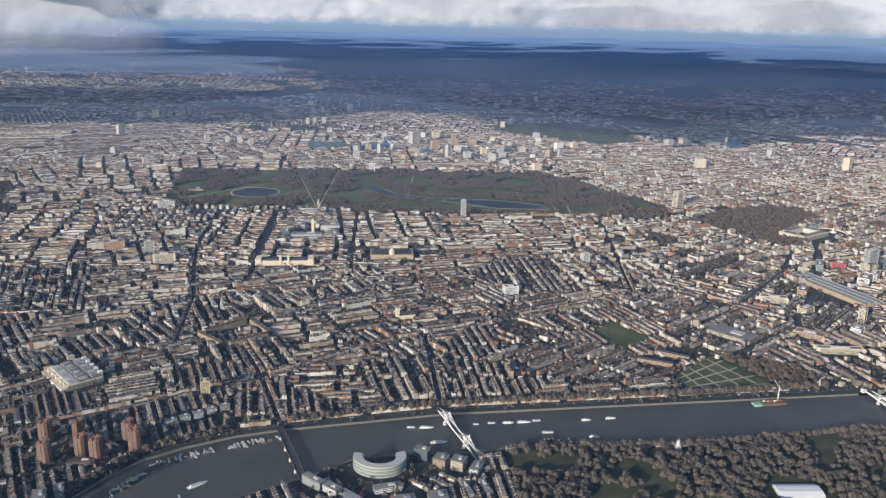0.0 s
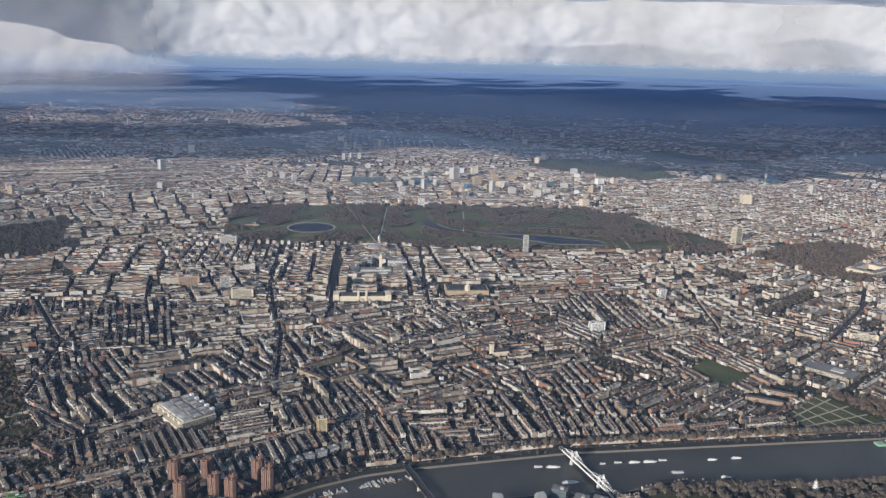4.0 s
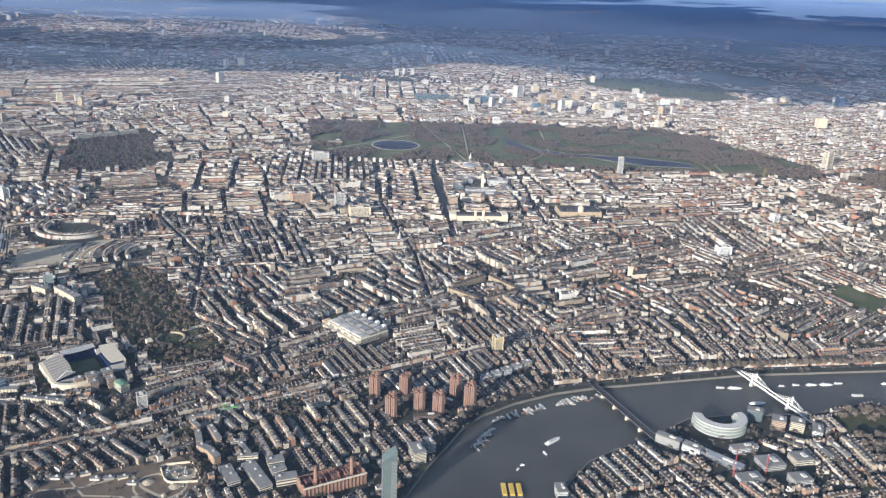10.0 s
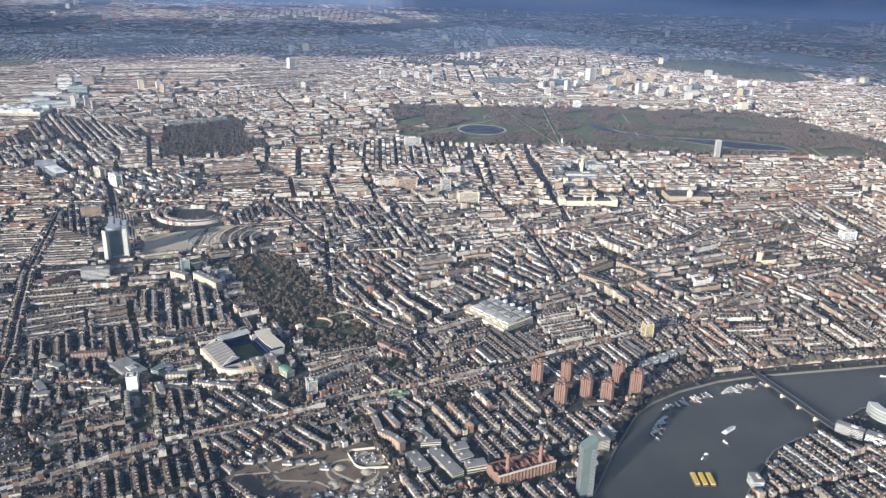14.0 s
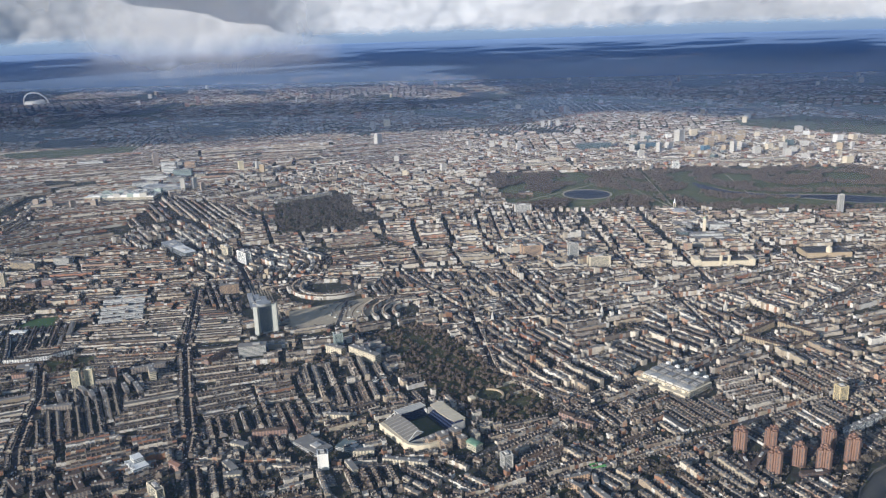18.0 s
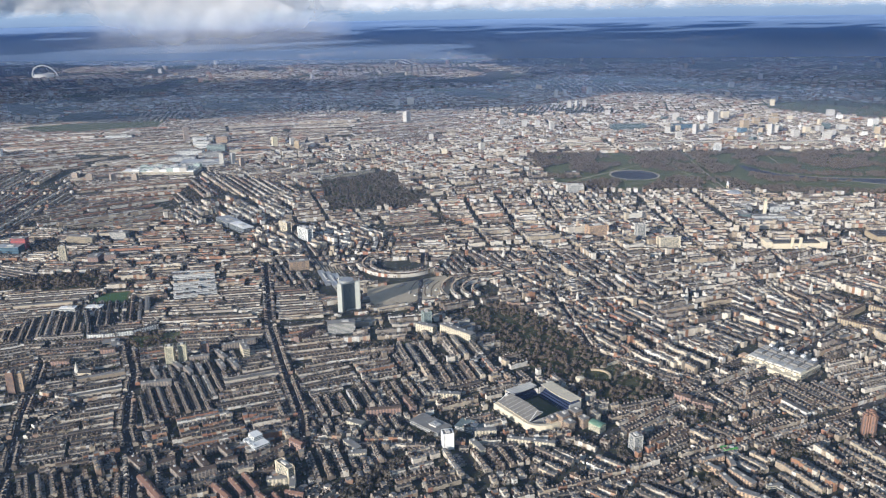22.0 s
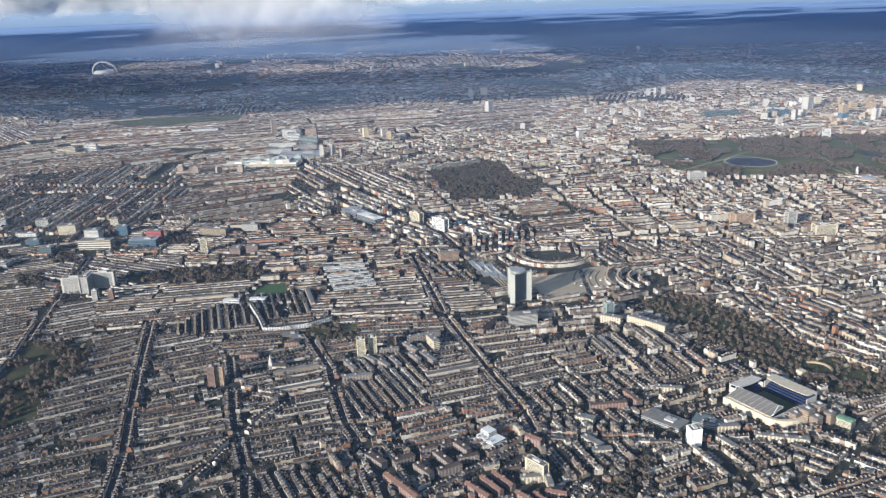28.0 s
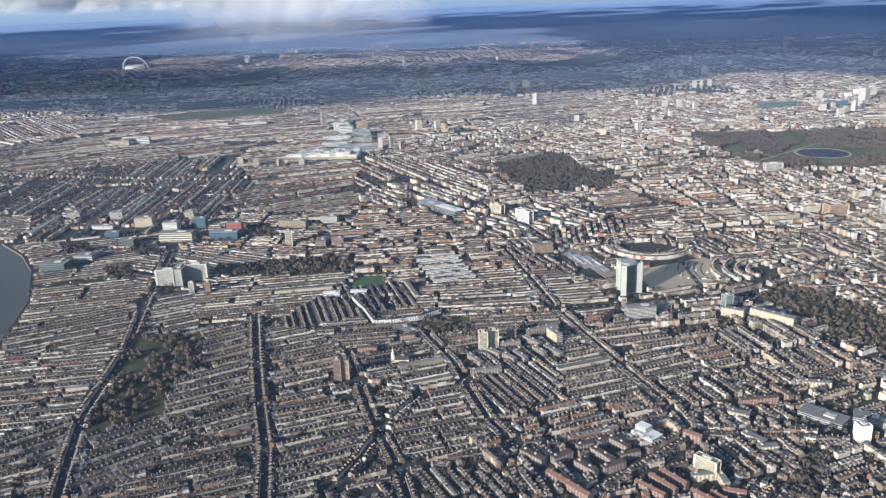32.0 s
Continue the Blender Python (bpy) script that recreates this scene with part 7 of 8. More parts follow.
def slab(ax, ay, bx, by, d, h, wall, roof, label, name, group, floors, gable=0.0):
    """A long block between two ends with window strips, stair heads and, where it has one, a pitched roof."""
    w = math.hypot(bx - ax, by - ay)
    root = tagged(empty(name, (ax + bx) / 2, (ay + by) / 2, math.degrees(math.atan2(by - ay, bx - ax))), label, "flats" if "flats" in label else "building", group)
    part("body", solid(w, d, h, 0.03), wall, root)
    if gable:
        bm = bmesh.new()
        prism(bm, [(-w / 2 - 0.06, -d / 2 - 0.06), (w / 2 + 0.06, -d / 2 - 0.06), (w / 2 + 0.06, d / 2 + 0.06), (-w / 2 - 0.06, d / 2 + 0.06)], h, gable)
        for v in bm.verts:
            if v.co.z > h + gable / 2:
                v.co.y *= 0.12
                v.co.x *= 0.97
        top = part("roof", bm, roof, root)
        for i in range(max(1, int(w / 2.2))):
            part("chimney", solid(0.2, 0.4, 0.3, 0, -w / 2 + 1.0 + i * 2.2, 0, h + gable * 0.7), BRICK_STACK, top)
    else:
        top = part("roof", solid(w + 0.08, d + 0.08, 0.1, 0.02, 0, 0, h), roof, root)
        for i in range(max(1, int(w / 2.6))):
            part("stair_head", solid(0.45, 0.4, 0.25, 0.02, -w / 2 + 0.8 + i * 2.6, d * 0.1, h + 0.1), CONCRETE, top)
    storeys(root, w, d, h, GLASSY, floors, 0, 0, 0, 0, 0.02)
    if floors > 3:
        me = bpy.data.meshes.new("wall_pier")
        bm = solid(0.3, d + 0.1, h, 0)
        bm.to_mesh(me), bm.free()
        me.materials.append(wall)
        for i in range(int(w / 0.75)):
            share("wall_pier", me, root, pose(-w / 2 + 0.4 + i * 0.75, 0, 0))


for group, items, wall, roof, label, floors, gable in (
        ("courtyard flats", COURT_FLATS, GREYBRICK, TILE, "brown brick courtyard flats with flat roofs", 4, 0.0), ("red flats", RED_FLATS, REDBRICK, CLAY, "dull red brick flats with red tiled roofs", 4, 0.35),
        ("council flats", COUNCIL_FLATS, GREYBRICK, FELT, "brown council flats around courts", 4, 0.0), ("pale flats", PALE_FLATS, CREAM, FELT, "cream slab of flats with a flat roof", 5, 0.0),
        ("brick flats", BRICK_FLATS, REDBRICK, TILE, "red brick mansion flats with chimneys", 5, 0.3), ("yellow flats", YELLOW_FLATS, TAN, TILE, "yellow brick courtyard flats", 6, 0.3),
        ("tan flats", TAN_FLATS, ORANGE, FELT, "orange-tan stepped flats beside a railway", 4, 0.0), ("studio workshops", WORKSHOPS, CREAM, FELT, "pale flat-roofed workshop in a studio quarter", 2, 0.0),
        ("white-roofed rows", HALL_ROWS, WHITE, CONCRETE, "long low mansion row with a white roof", 2, 0.0)):
    for ax, ay, bx, by, d, h in items:
        slab(ax, ay, bx, by, d, h, wall, roof, label, "workshop" if wall is CREAM and floors == 2 else "flats", group, floors, gable)

# A long pale terrace that bends round a school and a green.
for i, ((ax, ay), (bx, by)) in enumerate(zip(CURVED_ROW, CURVED_ROW[1:])):
    slab(ax, ay, bx, by, 1.1, 1.4, WHITE, SLATE, "long white terrace bending round a green", "terrace", "white bent terrace", 5, 0.25)
for x, y, w, d, t in ((-195, 196, 4.5, 3.0, 25), (-192, 194, 3.0, 3.0, 25)):
    block(x, y, w, d, 0.7, t, TAN, FELT, "low tan school with flat roofs", "school", "school", 1, "school buildings")
for x, y, w, d in ((-223, 219, 5, 2.2), (-215, 221, 5, 2.4)):
    block(x, y, w, d, 1.1, 12, WHITE, WHITE, "white-roofed sports hall beside a pitch", "sports_hall", "hall", 2, "sports halls")
root = tagged(empty("office_building", -132.2, 146, -40), "white stepped office building with roof terraces", "offices")
for i, (x, y, w, d, h) in enumerate(((0, 0, 6.4, 4.6, 1.0), (-0.4, 0.3, 5.2, 3.6, 1.6), (-1.6, 0.8, 2.6, 2.2, 2.6))):
    part("tier", solid(w, d, h, 0.04, x, y), (CONCRETE, WHITE, WHITE)[i], root)
    storeys(root, w, d, h, GLASSY, int(h / 0.33), 0, x, y, 0, 0.02)
for i in range(5):
    part("roof_unit", solid(0.5, 0.4, 0.25, 0.02, -2 + i * 1.1, -1.4 + 0.4 * (i % 2), 1.0 if i > 3 else 1.6), STEEL, root)
# Villas and a small green-roofed school.
for x, y, t in ((-90, 196, 20), (-87, 193, 30), (-84, 190, 35), (-82, 187.5, 30), (-93, 199.5, 20), (-88.4, 198.4, 25)):
    block(x, y, 2.0, 1.6, 0.9, t, WHITE, SLATE, "white villa among cemetery trees", "villa", "house", 2, "villas")
block(-31.5, 157, 3.2, 1.8, 0.8, 20, CONCRETE, VIVID, "small school block with a bright green roof", "school", "school", 2)
# Walled compound in the works yard.
bm = bmesh.new()
ribbon(bm, [(-33, 136), (-37.4, 134.6), (-38.2, 133.6), (-36, 130), (-35, 129.2), (-34, 129), (-29.4, 130), (-29, 130.6), (-32.6, 136)], 0.18, 0.0, 0.5)
tagged(part("compound_wall", bm, CREAM), "pale rounded wall round a works compound", "wall", kind="structure")
bm = bmesh.new()
ribbon(bm, [(-37, 133.4), (-30.6, 131.4)], 4.2, 0.0, 0.07)
tagged(part("compound_floor", bm, GRAVEL), "pale trampled floor of a works compound", "yard", kind="structure")
for i in range(26):
    inner = i < 12
    x, y = (rng.uniform(-36.5, -30.5), rng.uniform(130.8, 134)) if inner else (rng.uniform(-32, -27), rng.uniform(122, 128.6))
    block(x, y, rng.uniform(0.4, 1.0), rng.uniform(0.3, 0.5), rng.uniform(0.2, 0.4), rng.uniform(0, 90), (WHITE, CONCRETE, STEEL, TAN)[i % 4], FELT, "small site store in a works compound", "site_cabin", "cabin", 0, "site stores")
# Church with a square tower.
root = tagged(empty("church", 77, 257, 20), "tan stone gothic church with a square tower", "church")
part("nave", solid(5.5, 2.2, 1.6, 0.05), CREAM, root)
bm = bmesh.new()
prism(bm, [(-2.8, -1.1), (2.8, -1.1), (2.8, 1.1), (-2.8, 1.1)], 1.6, 0.9)
for v in bm.verts:
    if v.co.z > 2:
        v.co.y *= 0.1
part("roof", bm, SLATE, root)
part("bell_tower", solid(1.3, 1.3, 4.0, 0.06, -3.2, 0), CREAM, root)
bm = bmesh.new()
for sx in (-0.6, 0.6):
    for sy in (-0.6, 0.6):
        tube(bm, -3.2 + sx, sy, 4.0, 0.14, 0.6, 6, 0.02)
part("pinnacles", bm, CREAM, root)
for x, y, h in ((-5, 282, 4.2), (41, 287.5, 4.0), (15, 260, 4.2), (-27, 254, 3.8), (-62, 245, 4.0), (-190, 175, 4.2), (-88, 290, 4.0), (138, 340, 4.5)):
    root = tagged(empty("church", x, y, rng.uniform(0, 90)), "stone church with a slim pointed spire", "church", "spired churches")
    part("nave", solid(3.6, 1.5, 1.2, 0.04), CREAM, root)
    bm = bmesh.new()
    prism(bm, [(-1.8, -0.8), (1.8, -0.8), (1.8, 0.8), (-1.8, 0.8)], 1.2, 0.7)
    for v in bm.verts:
        if v.co.z > 1.5:
            v.co.y *= 0.1
    part("roof", bm, SLATE, root)
    bm = bmesh.new()
    box(bm, -2.2, 0, 0, 0.9, 0.9, h * 0.5), tube(bm, -2.2, 0, h * 0.5, 0.55, h * 0.5, 8, 0.02)
    part("spire", bm, CONCRETE, root)

# West: hospital, offices and malls.
for x, y, w, d, h, turn, m, lab in ((-347, 300, 5.5, 4, 3.4, 12, CONCRETE, "grey office block beyond a flyover"), (-328, 290, 7.5, 4, 4.0, 10, CREAM, "pale slab of offices beyond a flyover"),
                                    (-264, 293, 12, 3, 2.8, -4, TAN, "long tan mansion block with a flat roof"), (-244, 270, 4, 5.5, 2.2, 10, REDBRICK, "red brick school block among terraces"),
                                    (-238, 271, 4.5, 3, 2.6, 10, REDBRICK, "red brick school block among terraces"), (-251, 300, 7, 3.4, 3.0, 4, CONCRETE, "grey block of flats with a flat roof"),
                                    (-344, 285, 9, 2.6, 1.5, 6, WHITE, "low white block beside a flyover"), (-367, 299, 5, 3.4, 3.2, 18, CONCRETE, "grey office block beyond a flyover"),
                                    (-332, 273, 5.5, 3.4, 2.4, 14, BLUEGLASS, "pale blue glass hall beside a flyover"), (-314, 302, 3.6, 3, 3.8, 14, CREAM, "cream office block with a flat roof")):
    block(x, y, w, d, h, turn, m, FELT, lab, "office_building" if "office" in lab else "block", "building", max(2, int(h * 2.6)))
for x, y, w, d, h, m, rf, lab in ((-303, 271, 13, 4, 3.6, CREAM, FELT, "cream office block by the flyover"), (-286, 277, 11, 5, 2.6, BLUEGLASS, STEEL, "glass office block among terraces"), (-284, 282, 6, 3, 4.6, SCARLET, FELT, "red-clad office block among terraces"),
                                  (-312, 283, 6, 4, 4.2, WHITE, FELT, "white office block among terraces"), (-303, 290, 5, 3, 4.0, BLUEGLASS, FELT, "blue glass office block among terraces"), (-318, 262, 5, 4, 3.2, GREENGLASS, FELT, "green glass office block among terraces"),
                                  (-330, 235, 9, 6, 2.6, GREENGLASS, FELT, "pale green riverside offices among terraces"), (-325, 245, 7, 5, 2.4, CONCRETE, FELT, "pale riverside offices among terraces"),
                                  (-205, 318, 16, 5, 2.4, STEEL, WHITE, "long exhibition hall with a barrel roof"), (-214, 326, 12, 6, 2.6, STEEL, STEEL, "exhibition hall with a glazed roof among terraces"),
                                  (-285, 458, 26, 10, 3.4, STEEL, STEEL, "glazed shopping mall wing among terraces"), (-316, 430, 10, 8, 2.4, CREAM, WHITE, "white mall annex among terraces"),
                                  (-322, 535, 10, 5, 5.8, WHITE, FELT, "white studio tower block among terraces"), (-308, 540, 8, 5, 5.5, ORANGE, FELT, "tan office block among terraces"), (-330, 556, 16, 8, 2.4, CONCRETE, FELT, "wide studio building among terraces"),
                                  (5, 553, 60, 3, 2.4, CREAM, FELT, "long white stucco terrace facing the park"),
                                  (-60, 543, 40, 3, 2.4, CREAM, FELT, "long white stucco terrace facing the park"), (85, 556, 46, 3, 2.6, CREAM, FELT, "long white stucco terrace facing the park"), (-62, 450, 8, 5, 1.2, ORANGE, SLATE, "brick palace beside park lawns"),
                                  (-19, 620, 26, 6, 5.0, GREENGLASS, FELT, "wide green glass office block among terraces"), (22, 622, 14, 6, 4.8, BLUEGLASS, FELT, "blue glass office block among terraces")):
    turn = 35 if (x, y) == (-191.5, 444) else 12 if y > 500 else -42 if -220 < x < -200 else 8
    block(x, y, w, d, h, turn, m, rf, lab, "large_building", "building", 4 if h < 4 else 8)
SKYLINE_WEST = [(-339, 548, 3.4, 10.5, GREYBRICK), (-265, 529, 3.2, 7.0, PALEYELLOW), (-271, 453, 2.4, 8.5, CONCRETE), (-266, 458, 2.4, 8.0, CONCRETE), (-258, 452, 2.4, 6.5, GREYBRICK),
    (-195, 652, 5, 9.2, CONCRETE), (-116, 632, 3.2, 5.4, CONCRETE), (-97, 623, 3.2, 6.4, CONCRETE), (-87, 622, 3.2, 6.6, CONCRETE), (-76, 616, 3.2, 5.6, CONCRETE), (-62, 760, 3, 6, CONCRETE),
    (-55, 764, 3, 6, CONCRETE), (-48, 768, 3, 6, CONCRETE), (-75, 850, 3, 7, CONCRETE), (-66, 855, 3, 7, CONCRETE), (48, 648, 6.5, 10.5, CONCRETE), (22, 668, 4, 6.8, CONCRETE)]
SKYLINE_MIDDLE = [(66, 621, 5, 7.9, TAN), (78, 592, 4, 9.0, CONCRETE), (92, 583, 4.4, 6.2, CONCRETE), (27, 596, 3.6, 8.0, CONCRETE), (60, 600, 5, 5, BLUEGLASS), (36, 612, 5, 6, CONCRETE),
    (104, 600, 4, 6, CREAM), (110, 574, 4.5, 6.4, CONCRETE), (118, 590, 4, 5, CONCRETE), (8, 600, 3.4, 5.4, CONCRETE), (177, 652, 5, 5.2, CREAM), (257, 572, 6, 8, CREAM),
    (364, 583, 5.5, 10, CREAM), (315, 684, 6.5, 8.2, BLUEGLASS), (140, 545, 5, 5.5, CREAM), (300, 690, 7, 4, CONCRETE), (-300, 437, 2, 4.0, GREYBRICK)]
SKYLINE_EAST = [(-340, 410, 3, 4.6, GREYBRICK), (-330, 408, 3, 4.6, GREYBRICK), (-316, 408, 3, 4.6, GREYBRICK), (-304, 410, 3, 4.6, GREYBRICK), (-246, 520, 3, 6.0, TAN), (-252, 528, 3, 6.5, CONCRETE),
    (-160, 560, 3, 5, CONCRETE), (-120, 520, 3.4, 5.6, CONCRETE), (-142, 500, 3, 5, CREAM), (-30, 700, 4, 5, CONCRETE), (150, 700, 5, 6, CONCRETE), (262, 690, 6, 5, CONCRETE),
    (276, 700, 6, 5.5, CREAM), (330, 640, 5, 6, CONCRETE)]
for x, y, w, h, m in SKYLINE_WEST + SKYLINE_MIDDLE + SKYLINE_EAST:
    tower(x, y, w, w * 0.75, h, rng.uniform(0, 60), m, "distant pale tower block among terraces" if m is not GREYBRICK else "distant brown tower block among terraces", 0, GLASSY, "distant_tower", "distant towers")
for i in range(90):
    x, y = rng.uniform(-900, 900), rng.uniform(760, 1700)
    w, h = rng.uniform(3, 6), rng.uniform(3.5, 7.5)
    tower(x, y, w, w * rng.uniform(0.5, 1), h, rng.uniform(0, 90), (CONCRETE, TAN, CREAM, BROWN)[i % 4], "small tower block on the far skyline", 0, GLASSY, "distant_tower", "distant towers")

root = tagged(empty("telecom_tower", 303, 668), "slender round telecommunications tower with drum galleries", "tower")
bm = bmesh.new()
tube(bm, 0, 0, 0, 1.0, 15, 16)
part("shaft", bm, CONCRETE, root)
for z, r, h in ((11.2, 1.5, 2.6), (14, 1.7, 1.6), (4, 1.3, 3.5)):
    bm = bmesh.new()
    tube(bm, 0, 0, z, r, h, 16)
    part("gallery", bm, GREENGLASS, root)
bm = bmesh.new()
tube(bm, 0, 0, 15.6, 0.4, 2.5, 8, 0.1)
part("mast", bm, STEEL, root)

root = tagged(empty("arch_stadium", -835, 1118, 8), "distant stadium under a tall white arch", "stadium")
bm = bmesh.new()
tube(bm, 0, 0, 0, 15, 4.5, 28, 13)
part("bowl", bm, WHITE, root)
bm = bmesh.new()
last = None
for i in range(25):
    a0 = math.pi * i / 24
    p = (19 * math.cos(a0), 4 - 6 * math.sin(a0), 17 * math.sin(a0))
    if last:
        strut(bm, last, p, 1.0, 6)
    last = p
part("arch", bm, WHITE, root)

for x, y, w, d, h, turn, m, lab in ((-306, 472, 16, 7, 3.2, 20, WHITE, "white stepped retail hall beside a mall"), (-292, 486, 12, 6, 3.6, 20, CONCRETE, "pale concrete retail hall beside a mall"), (-312, 496, 18, 6, 3.0, 12, WHITE, "long white retail hall beside a mall"),
                                    (-300, 512, 12, 6, 4.4, 12, PALEGREEN, "pale glazed media offices behind a mall"), (-314, 522, 9, 6, 5.0, 12, WHITE, "white media offices behind a mall"), (-282, 500, 7, 5, 3.4, 20, CREAM, "cream offices beside a mall"),
                                    (-452, 470, 12, 5, 4.4, 15, CREAM, "cream hospital block among suburban streets"), (-440, 478, 8, 4, 5.2, 15, WHITE, "white hospital block among suburban streets"), (-398, 560, 20, 6, 2.6, 10, WHITE, "white prison and hospital ranges by a common")):
    block(x, y, w, d, h, turn, m, FELT, lab, "large_building", "building", 5)
for i in range(38):
    x, y = rng.uniform(10, 165), rng.uniform(562, 690)
    w, h = rng.uniform(2.6, 5.5), rng.uniform(2.8, 6.2)
    tower(x, y, w, w * rng.uniform(0.5, 1.0), h, rng.uniform(0, 60), (CONCRETE, CREAM, WHITE, TAN, GREENGLASS)[i % 5], "mid-rise block among dense terraces north of the park", 0, GLASSY, "distant_tower", "blocks north of the park")

# Shopping mall with many stepped white roofs.
root = tagged(empty("shopping_mall", -298, 437, 6), "huge shopping mall with stepped white and glazed roofs", "shopping mall")
part("body", solid(36, 16, 1.8, 0.08), CREAM, root)
for i in range(9):
    for j in range(4):
        tall = rng.uniform(0.6, 2.6)
        deck_part = part("roof_step", solid(rng.uniform(3.0, 4.4), rng.uniform(3.2, 4.2), tall, 0.05, -16 + i * 4.0, -6 + j * 4.0, 1.8), (WHITE, CONCRETE, WHITE, PALEGREEN)[(i * 3 + j * 5) % 4], root)
        part("plant_unit", solid(rng.uniform(0.8, 1.6), rng.uniform(0.6, 1.2), 0.4, 0.02, -16 + i * 4.0, -6 + j * 4.0, 1.8 + tall), STEEL, deck_part)
bm = bmesh.new()
last = None
for i in range(9):
    a = math.pi * i / 8
    row = [bm.verts.new((sx * 15.0, -2.0 - 1.6 * math.cos(a), 2.9 + 1.0 * math.sin(a))) for sx in (-1, 1)]
    if last:
        bm.faces.new((last[0], last[1], row[1], row[0]))
    last = row
bmesh.ops.solidify(bm, geom=bm.faces[:], thickness=0.1)
part("glazed_vault", bm, PALEGREEN, root, "pale glazed vault")
storeys(root, 36, 16, 1.7, GLASSY, 3)
# Worn tracks on the cleared site.
for r in (20.5, 22.6, 24.8, 27.5):
    bm = bmesh.new()
    ribbon(bm, [(-90 + r * math.cos(radians(a)), 252 + r * math.sin(radians(a))) for a in range(158, 206 if r < 24 else 198, 6)], 0.45, 0.035, 0.03)
    tagged(part("track_site", bm, EARTH), "worn curved track over the cleared site", "track", kind="structure")
for i in range(16):
    x, y = rng.uniform(-122, -105), rng.uniform(243, 256)
    block(x, y, rng.uniform(0.5, 1.4), rng.uniform(0.4, 0.8), rng.uniform(0.25, 0.5), rng.uniform(0, 90), (WHITE, STEEL, TAN, CONCRETE)[i % 4], FELT, "small site store on the cleared site", "site_cabin", "cabin", 0, "site stores")

# Railway beside the site.
for i in range(7):
    bm = bmesh.new()
    ribbon(bm, [(-160 + i * 1.1, 280), (-147 + i * 1.1, 256), (-138 + i * 1.2, 238)], 0.55, 0.0, 0.06)
    tagged(part("track_bed", bm, GRAVEL), "railway track bed of pale ballast", "railway", kind="structure")
for i in range(3):
    block(-150 + i * 3.2, 258 - i * 1.5, 1.8, 16, 0.7, 27, STEEL, STEEL, "long railway shed with a metal roof", "train_shed", "railway shed", 0, "railway sheds")


# Boats.
def boat(x, y, length, turn, hull, cabin, label, name="houseboat", group=""):
    root = tagged(empty(name, x, y, turn, -0.45), label, "boat", group)
    w = length * 0.22
    bm = bmesh.new()
    prism(bm, [(-length / 2, -w / 2), (length * 0.3, -w / 2), (length / 2, 0), (length * 0.3, w / 2), (-length / 2, w / 2)], -0.05, 0.22)
    part("hull", bm, hull, root)
    c = part("cabin", solid(length * 0.55, w * 0.7, 0.24, 0.03, -length * 0.1, 0, 0.16), cabin, root)
    part("cabin_roof", solid(length * 0.57, w * 0.74, 0.04, 0, -length * 0.1, 0, 0.4), CONCRETE, c)
    part("deckhouse", solid(length * 0.16, w * 0.5, 0.2, 0.02, -length * 0.28, 0, 0.4), CONCRETE, root)


for i in range(46):
    if i < 32:
        k = rng.random()
        x, y = 28 + 25 * k + rng.uniform(-0.3, 0.3), 162.0 + 14.4 * k ** 0.8 - rng.uniform(0.6, 2.2)
    else:
        k = rng.random()
        x, y = 21.5 + 5 * k + rng.uniform(0.6, 2.4), 147 + 12 * k
    turn = rng.choice((-62, -55, -48, 35)) + rng.uniform(-8, 8)
    boat(x + 0.8, y - 0.5, rng.uniform(1.3, 2.9), turn, (DARK, CONCRETE, BROWN)[i % 3], (CONCRETE, CREAM, SLATE, BLUEGLASS, STEEL)[(i * 7) % 5], "moored houseboat with a low cabin", "houseboat", "moored houseboats")
for i, (x, y, l, t) in enumerate(((85, 182.5, 3.6, 8), (88.5, 183, 3.6, 8), (92, 176, 4.2, 14), (105, 186.5, 3.2, 10), (109, 187.3, 3.0, 10), (113, 188, 3.6, 10), (116.5, 188.8, 3.6, 10), (129, 190.5, 2.6, 12), (135.5, 192, 2.8, 12),
                                  (119, 183, 5.0, 9), (130, 182, 2.6, 5), (41, 153.5, 4.6, 45), (39, 148, 2.2, -60), (34, 143.5, 1.0, 20), (33, 142, 1.0, 50), (101, 185.5, 2.4, 10))):
    boat(x, y, l, t, WHITE if i % 3 else DARK, WHITE, "white river boat with a long cabin", "river_boat", "river boats")
for i in range(3):
    root = tagged(empty("barge", 30 + i * 1.5, 134.5 + i * 0.15, 96, -0.45), "barge loaded with yellow containers", "barge", "container barges")
    part("hull", solid(4.0, 1.2, 0.3, 0.04), DARK, root)
    for k in range(5):
        part("container", solid(0.68, 0.9, 0.3, 0.02, -1.5 + k * 0.75, 0, 0.3), YELLOW, root)

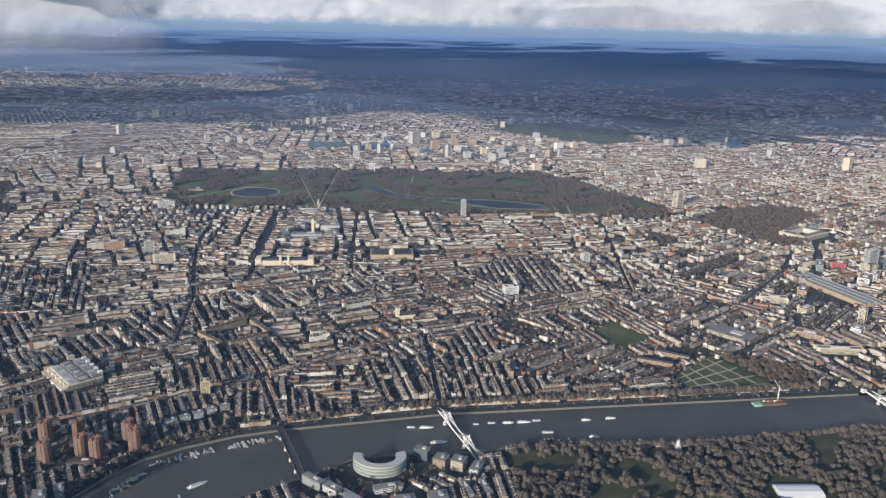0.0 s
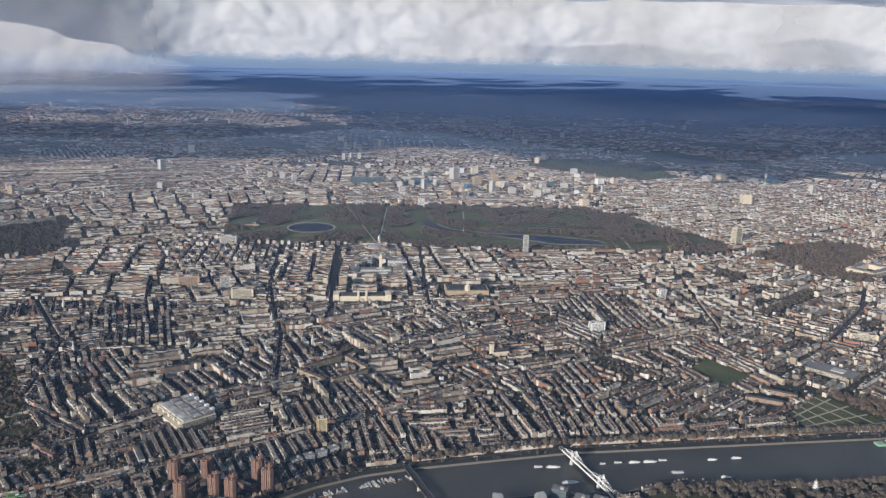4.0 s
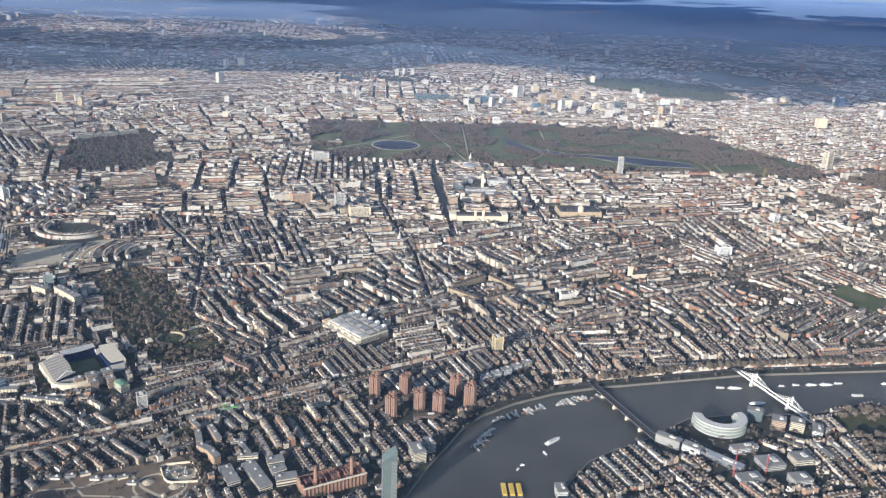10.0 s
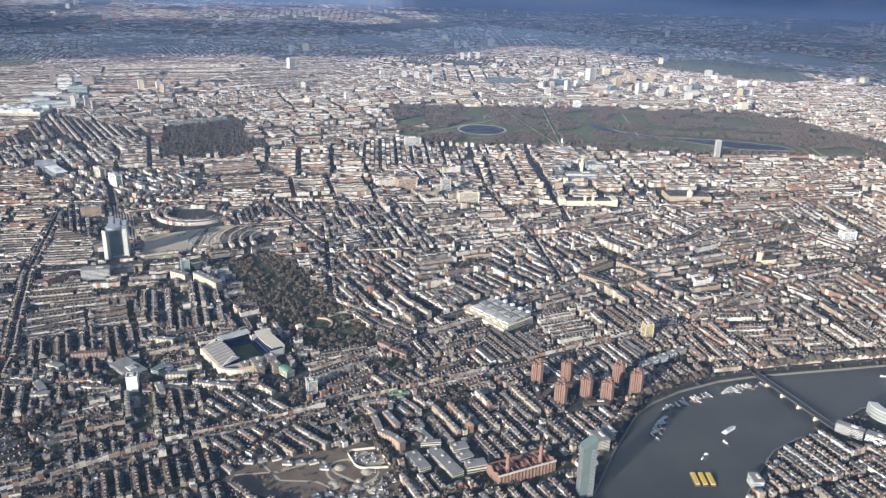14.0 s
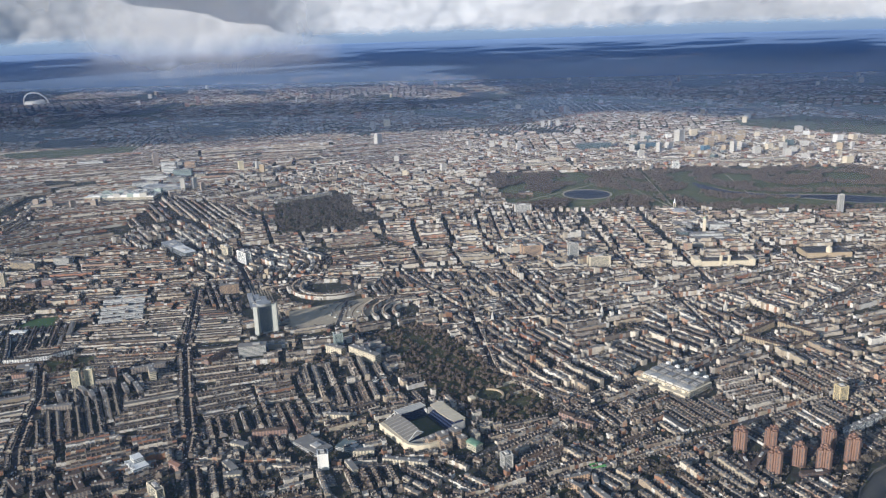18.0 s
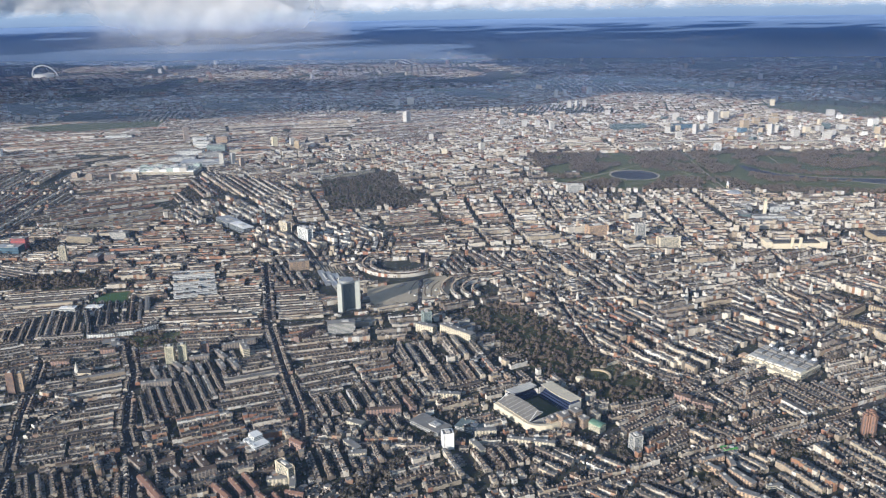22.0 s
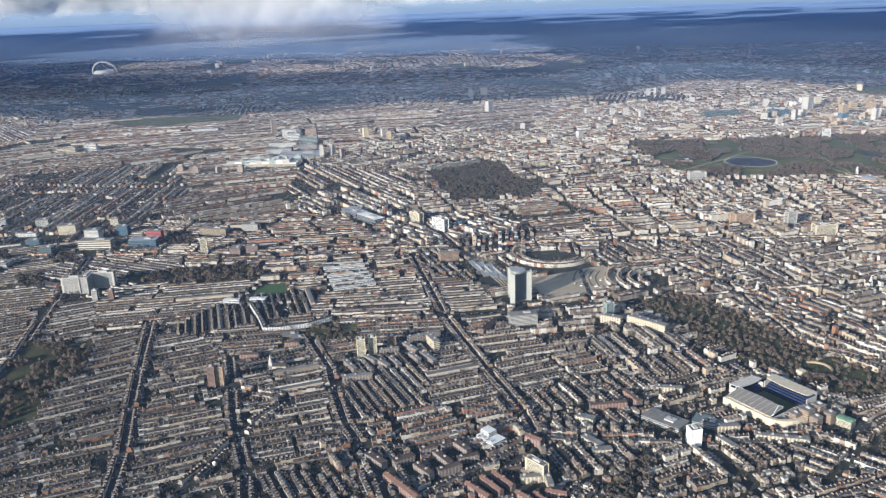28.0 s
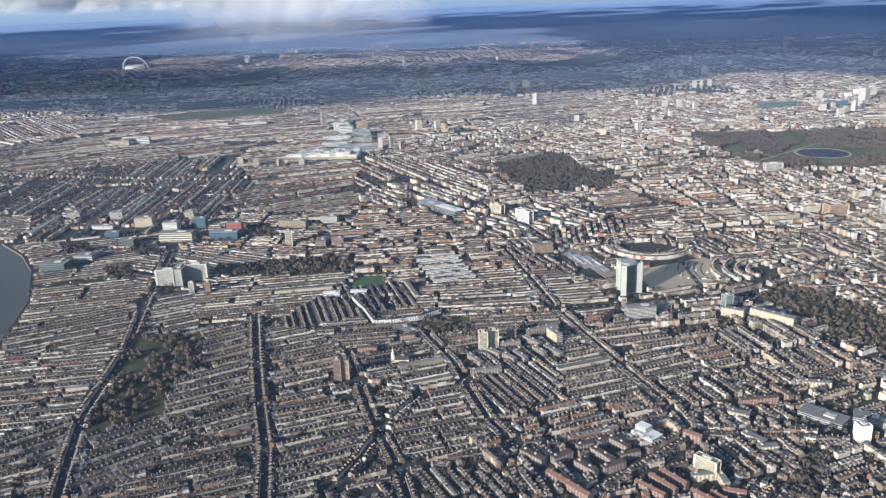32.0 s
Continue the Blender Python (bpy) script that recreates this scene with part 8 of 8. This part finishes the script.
# Cars as specks along the main streets.
spec = []
for width, line in ROADS.values():
    for off in (-0.32, 0.32):
        for x, y in along(line, 0.62, off):
            if rng.random() < 0.22 and y < 260:
                spec.append((x, y))
spec = np.array(spec)
n = len(spec)
ob = bulk("parked_cars", cuboids(spec[:, 0] + rng.uniform(-0.1, 0.1, n), spec[:, 1], rng.uniform(0, 180, n), np.zeros(n), np.zeros(n), 0.42 * np.ones(n), 0.18, 0.05 * np.ones(n), 0.2 * np.ones(n)), STACK_FACES,
          rng.choice(3, n, p=(0.2, 0.5, 0.3))[:, None] * np.ones(5), [CONCRETE, DARK, STEEL])
tagged(ob, "small parked cars along city streets", "cars", kind="stuff")

# Works yard: heaps, cabins and a looped haul road.
for i in range(18):
    bm = bmesh.new()
    tube(bm, 0, 0, 0, rng.uniform(0.5, 1.6), rng.uniform(0.2, 0.45), 9, 0.35)
    for v in bm.verts:
        v.co.x += rng.uniform(-0.15, 0.15)
    heap = part("earth_heap", bm, GRAVEL if i % 2 else EARTH)
    heap.location = (rng.uniform(-42, -29), rng.uniform(121, 129), 0.02)
    tagged(heap, "heap of pale earth in a works yard", "earth heap", "earth heaps")
bm = bmesh.new()
ribbon(bm, [(-36 + 5 * math.cos(radians(a)), 128 + 4 * math.sin(radians(a))) for a in range(-40, 250, 15)], 0.5, 0.035, 0.03)
ribbon(bm, [(-43, 131), (-39, 127), (-33, 124), (-28, 121)], 0.6, 0.037, 0.03)
ribbon(bm, [(-42, 124), (-37, 121.5), (-30, 127)], 0.5, 0.039, 0.03)
tagged(part("road_yard", bm, GRAVEL), "pale looped haul road in a works yard", "road", kind="structure")
for line in ([(-58, 124), (-50, 126), (-43, 131)], [(-55, 129), (-49, 123.5), (-42, 124)], [(-50, 126), (-47, 130.5)]):
    bm = bmesh.new()
    ribbon(bm, line, 0.45, 0.041, 0.02)
    tagged(part("path_yard", bm, GRAVEL), "pale rutted track across a works yard", "path", kind="structure")
for i in range(7):
    block(-56.5 + i * 2.5, 128.6 + (i % 3) * 0.7 - abs(i - 3) * 0.2, 1.9, 0.9, 0.45, 5 + 12 * (i % 3), (CONCRETE, STEEL, CREAM)[i % 3], FELT, "low shed at the edge of a works yard", "shed", "shed", 0, "yard sheds")
for i in range(6):
    block(-41 + i * 2.2, 119.5 + (i % 2) * 0.9, 1.6, 0.7, 0.4, 20, (WHITE, BLUEGLASS, STEEL)[i % 3], FELT, "small site cabin in a works yard", "site_cabin", "cabin", 0, "site cabins")
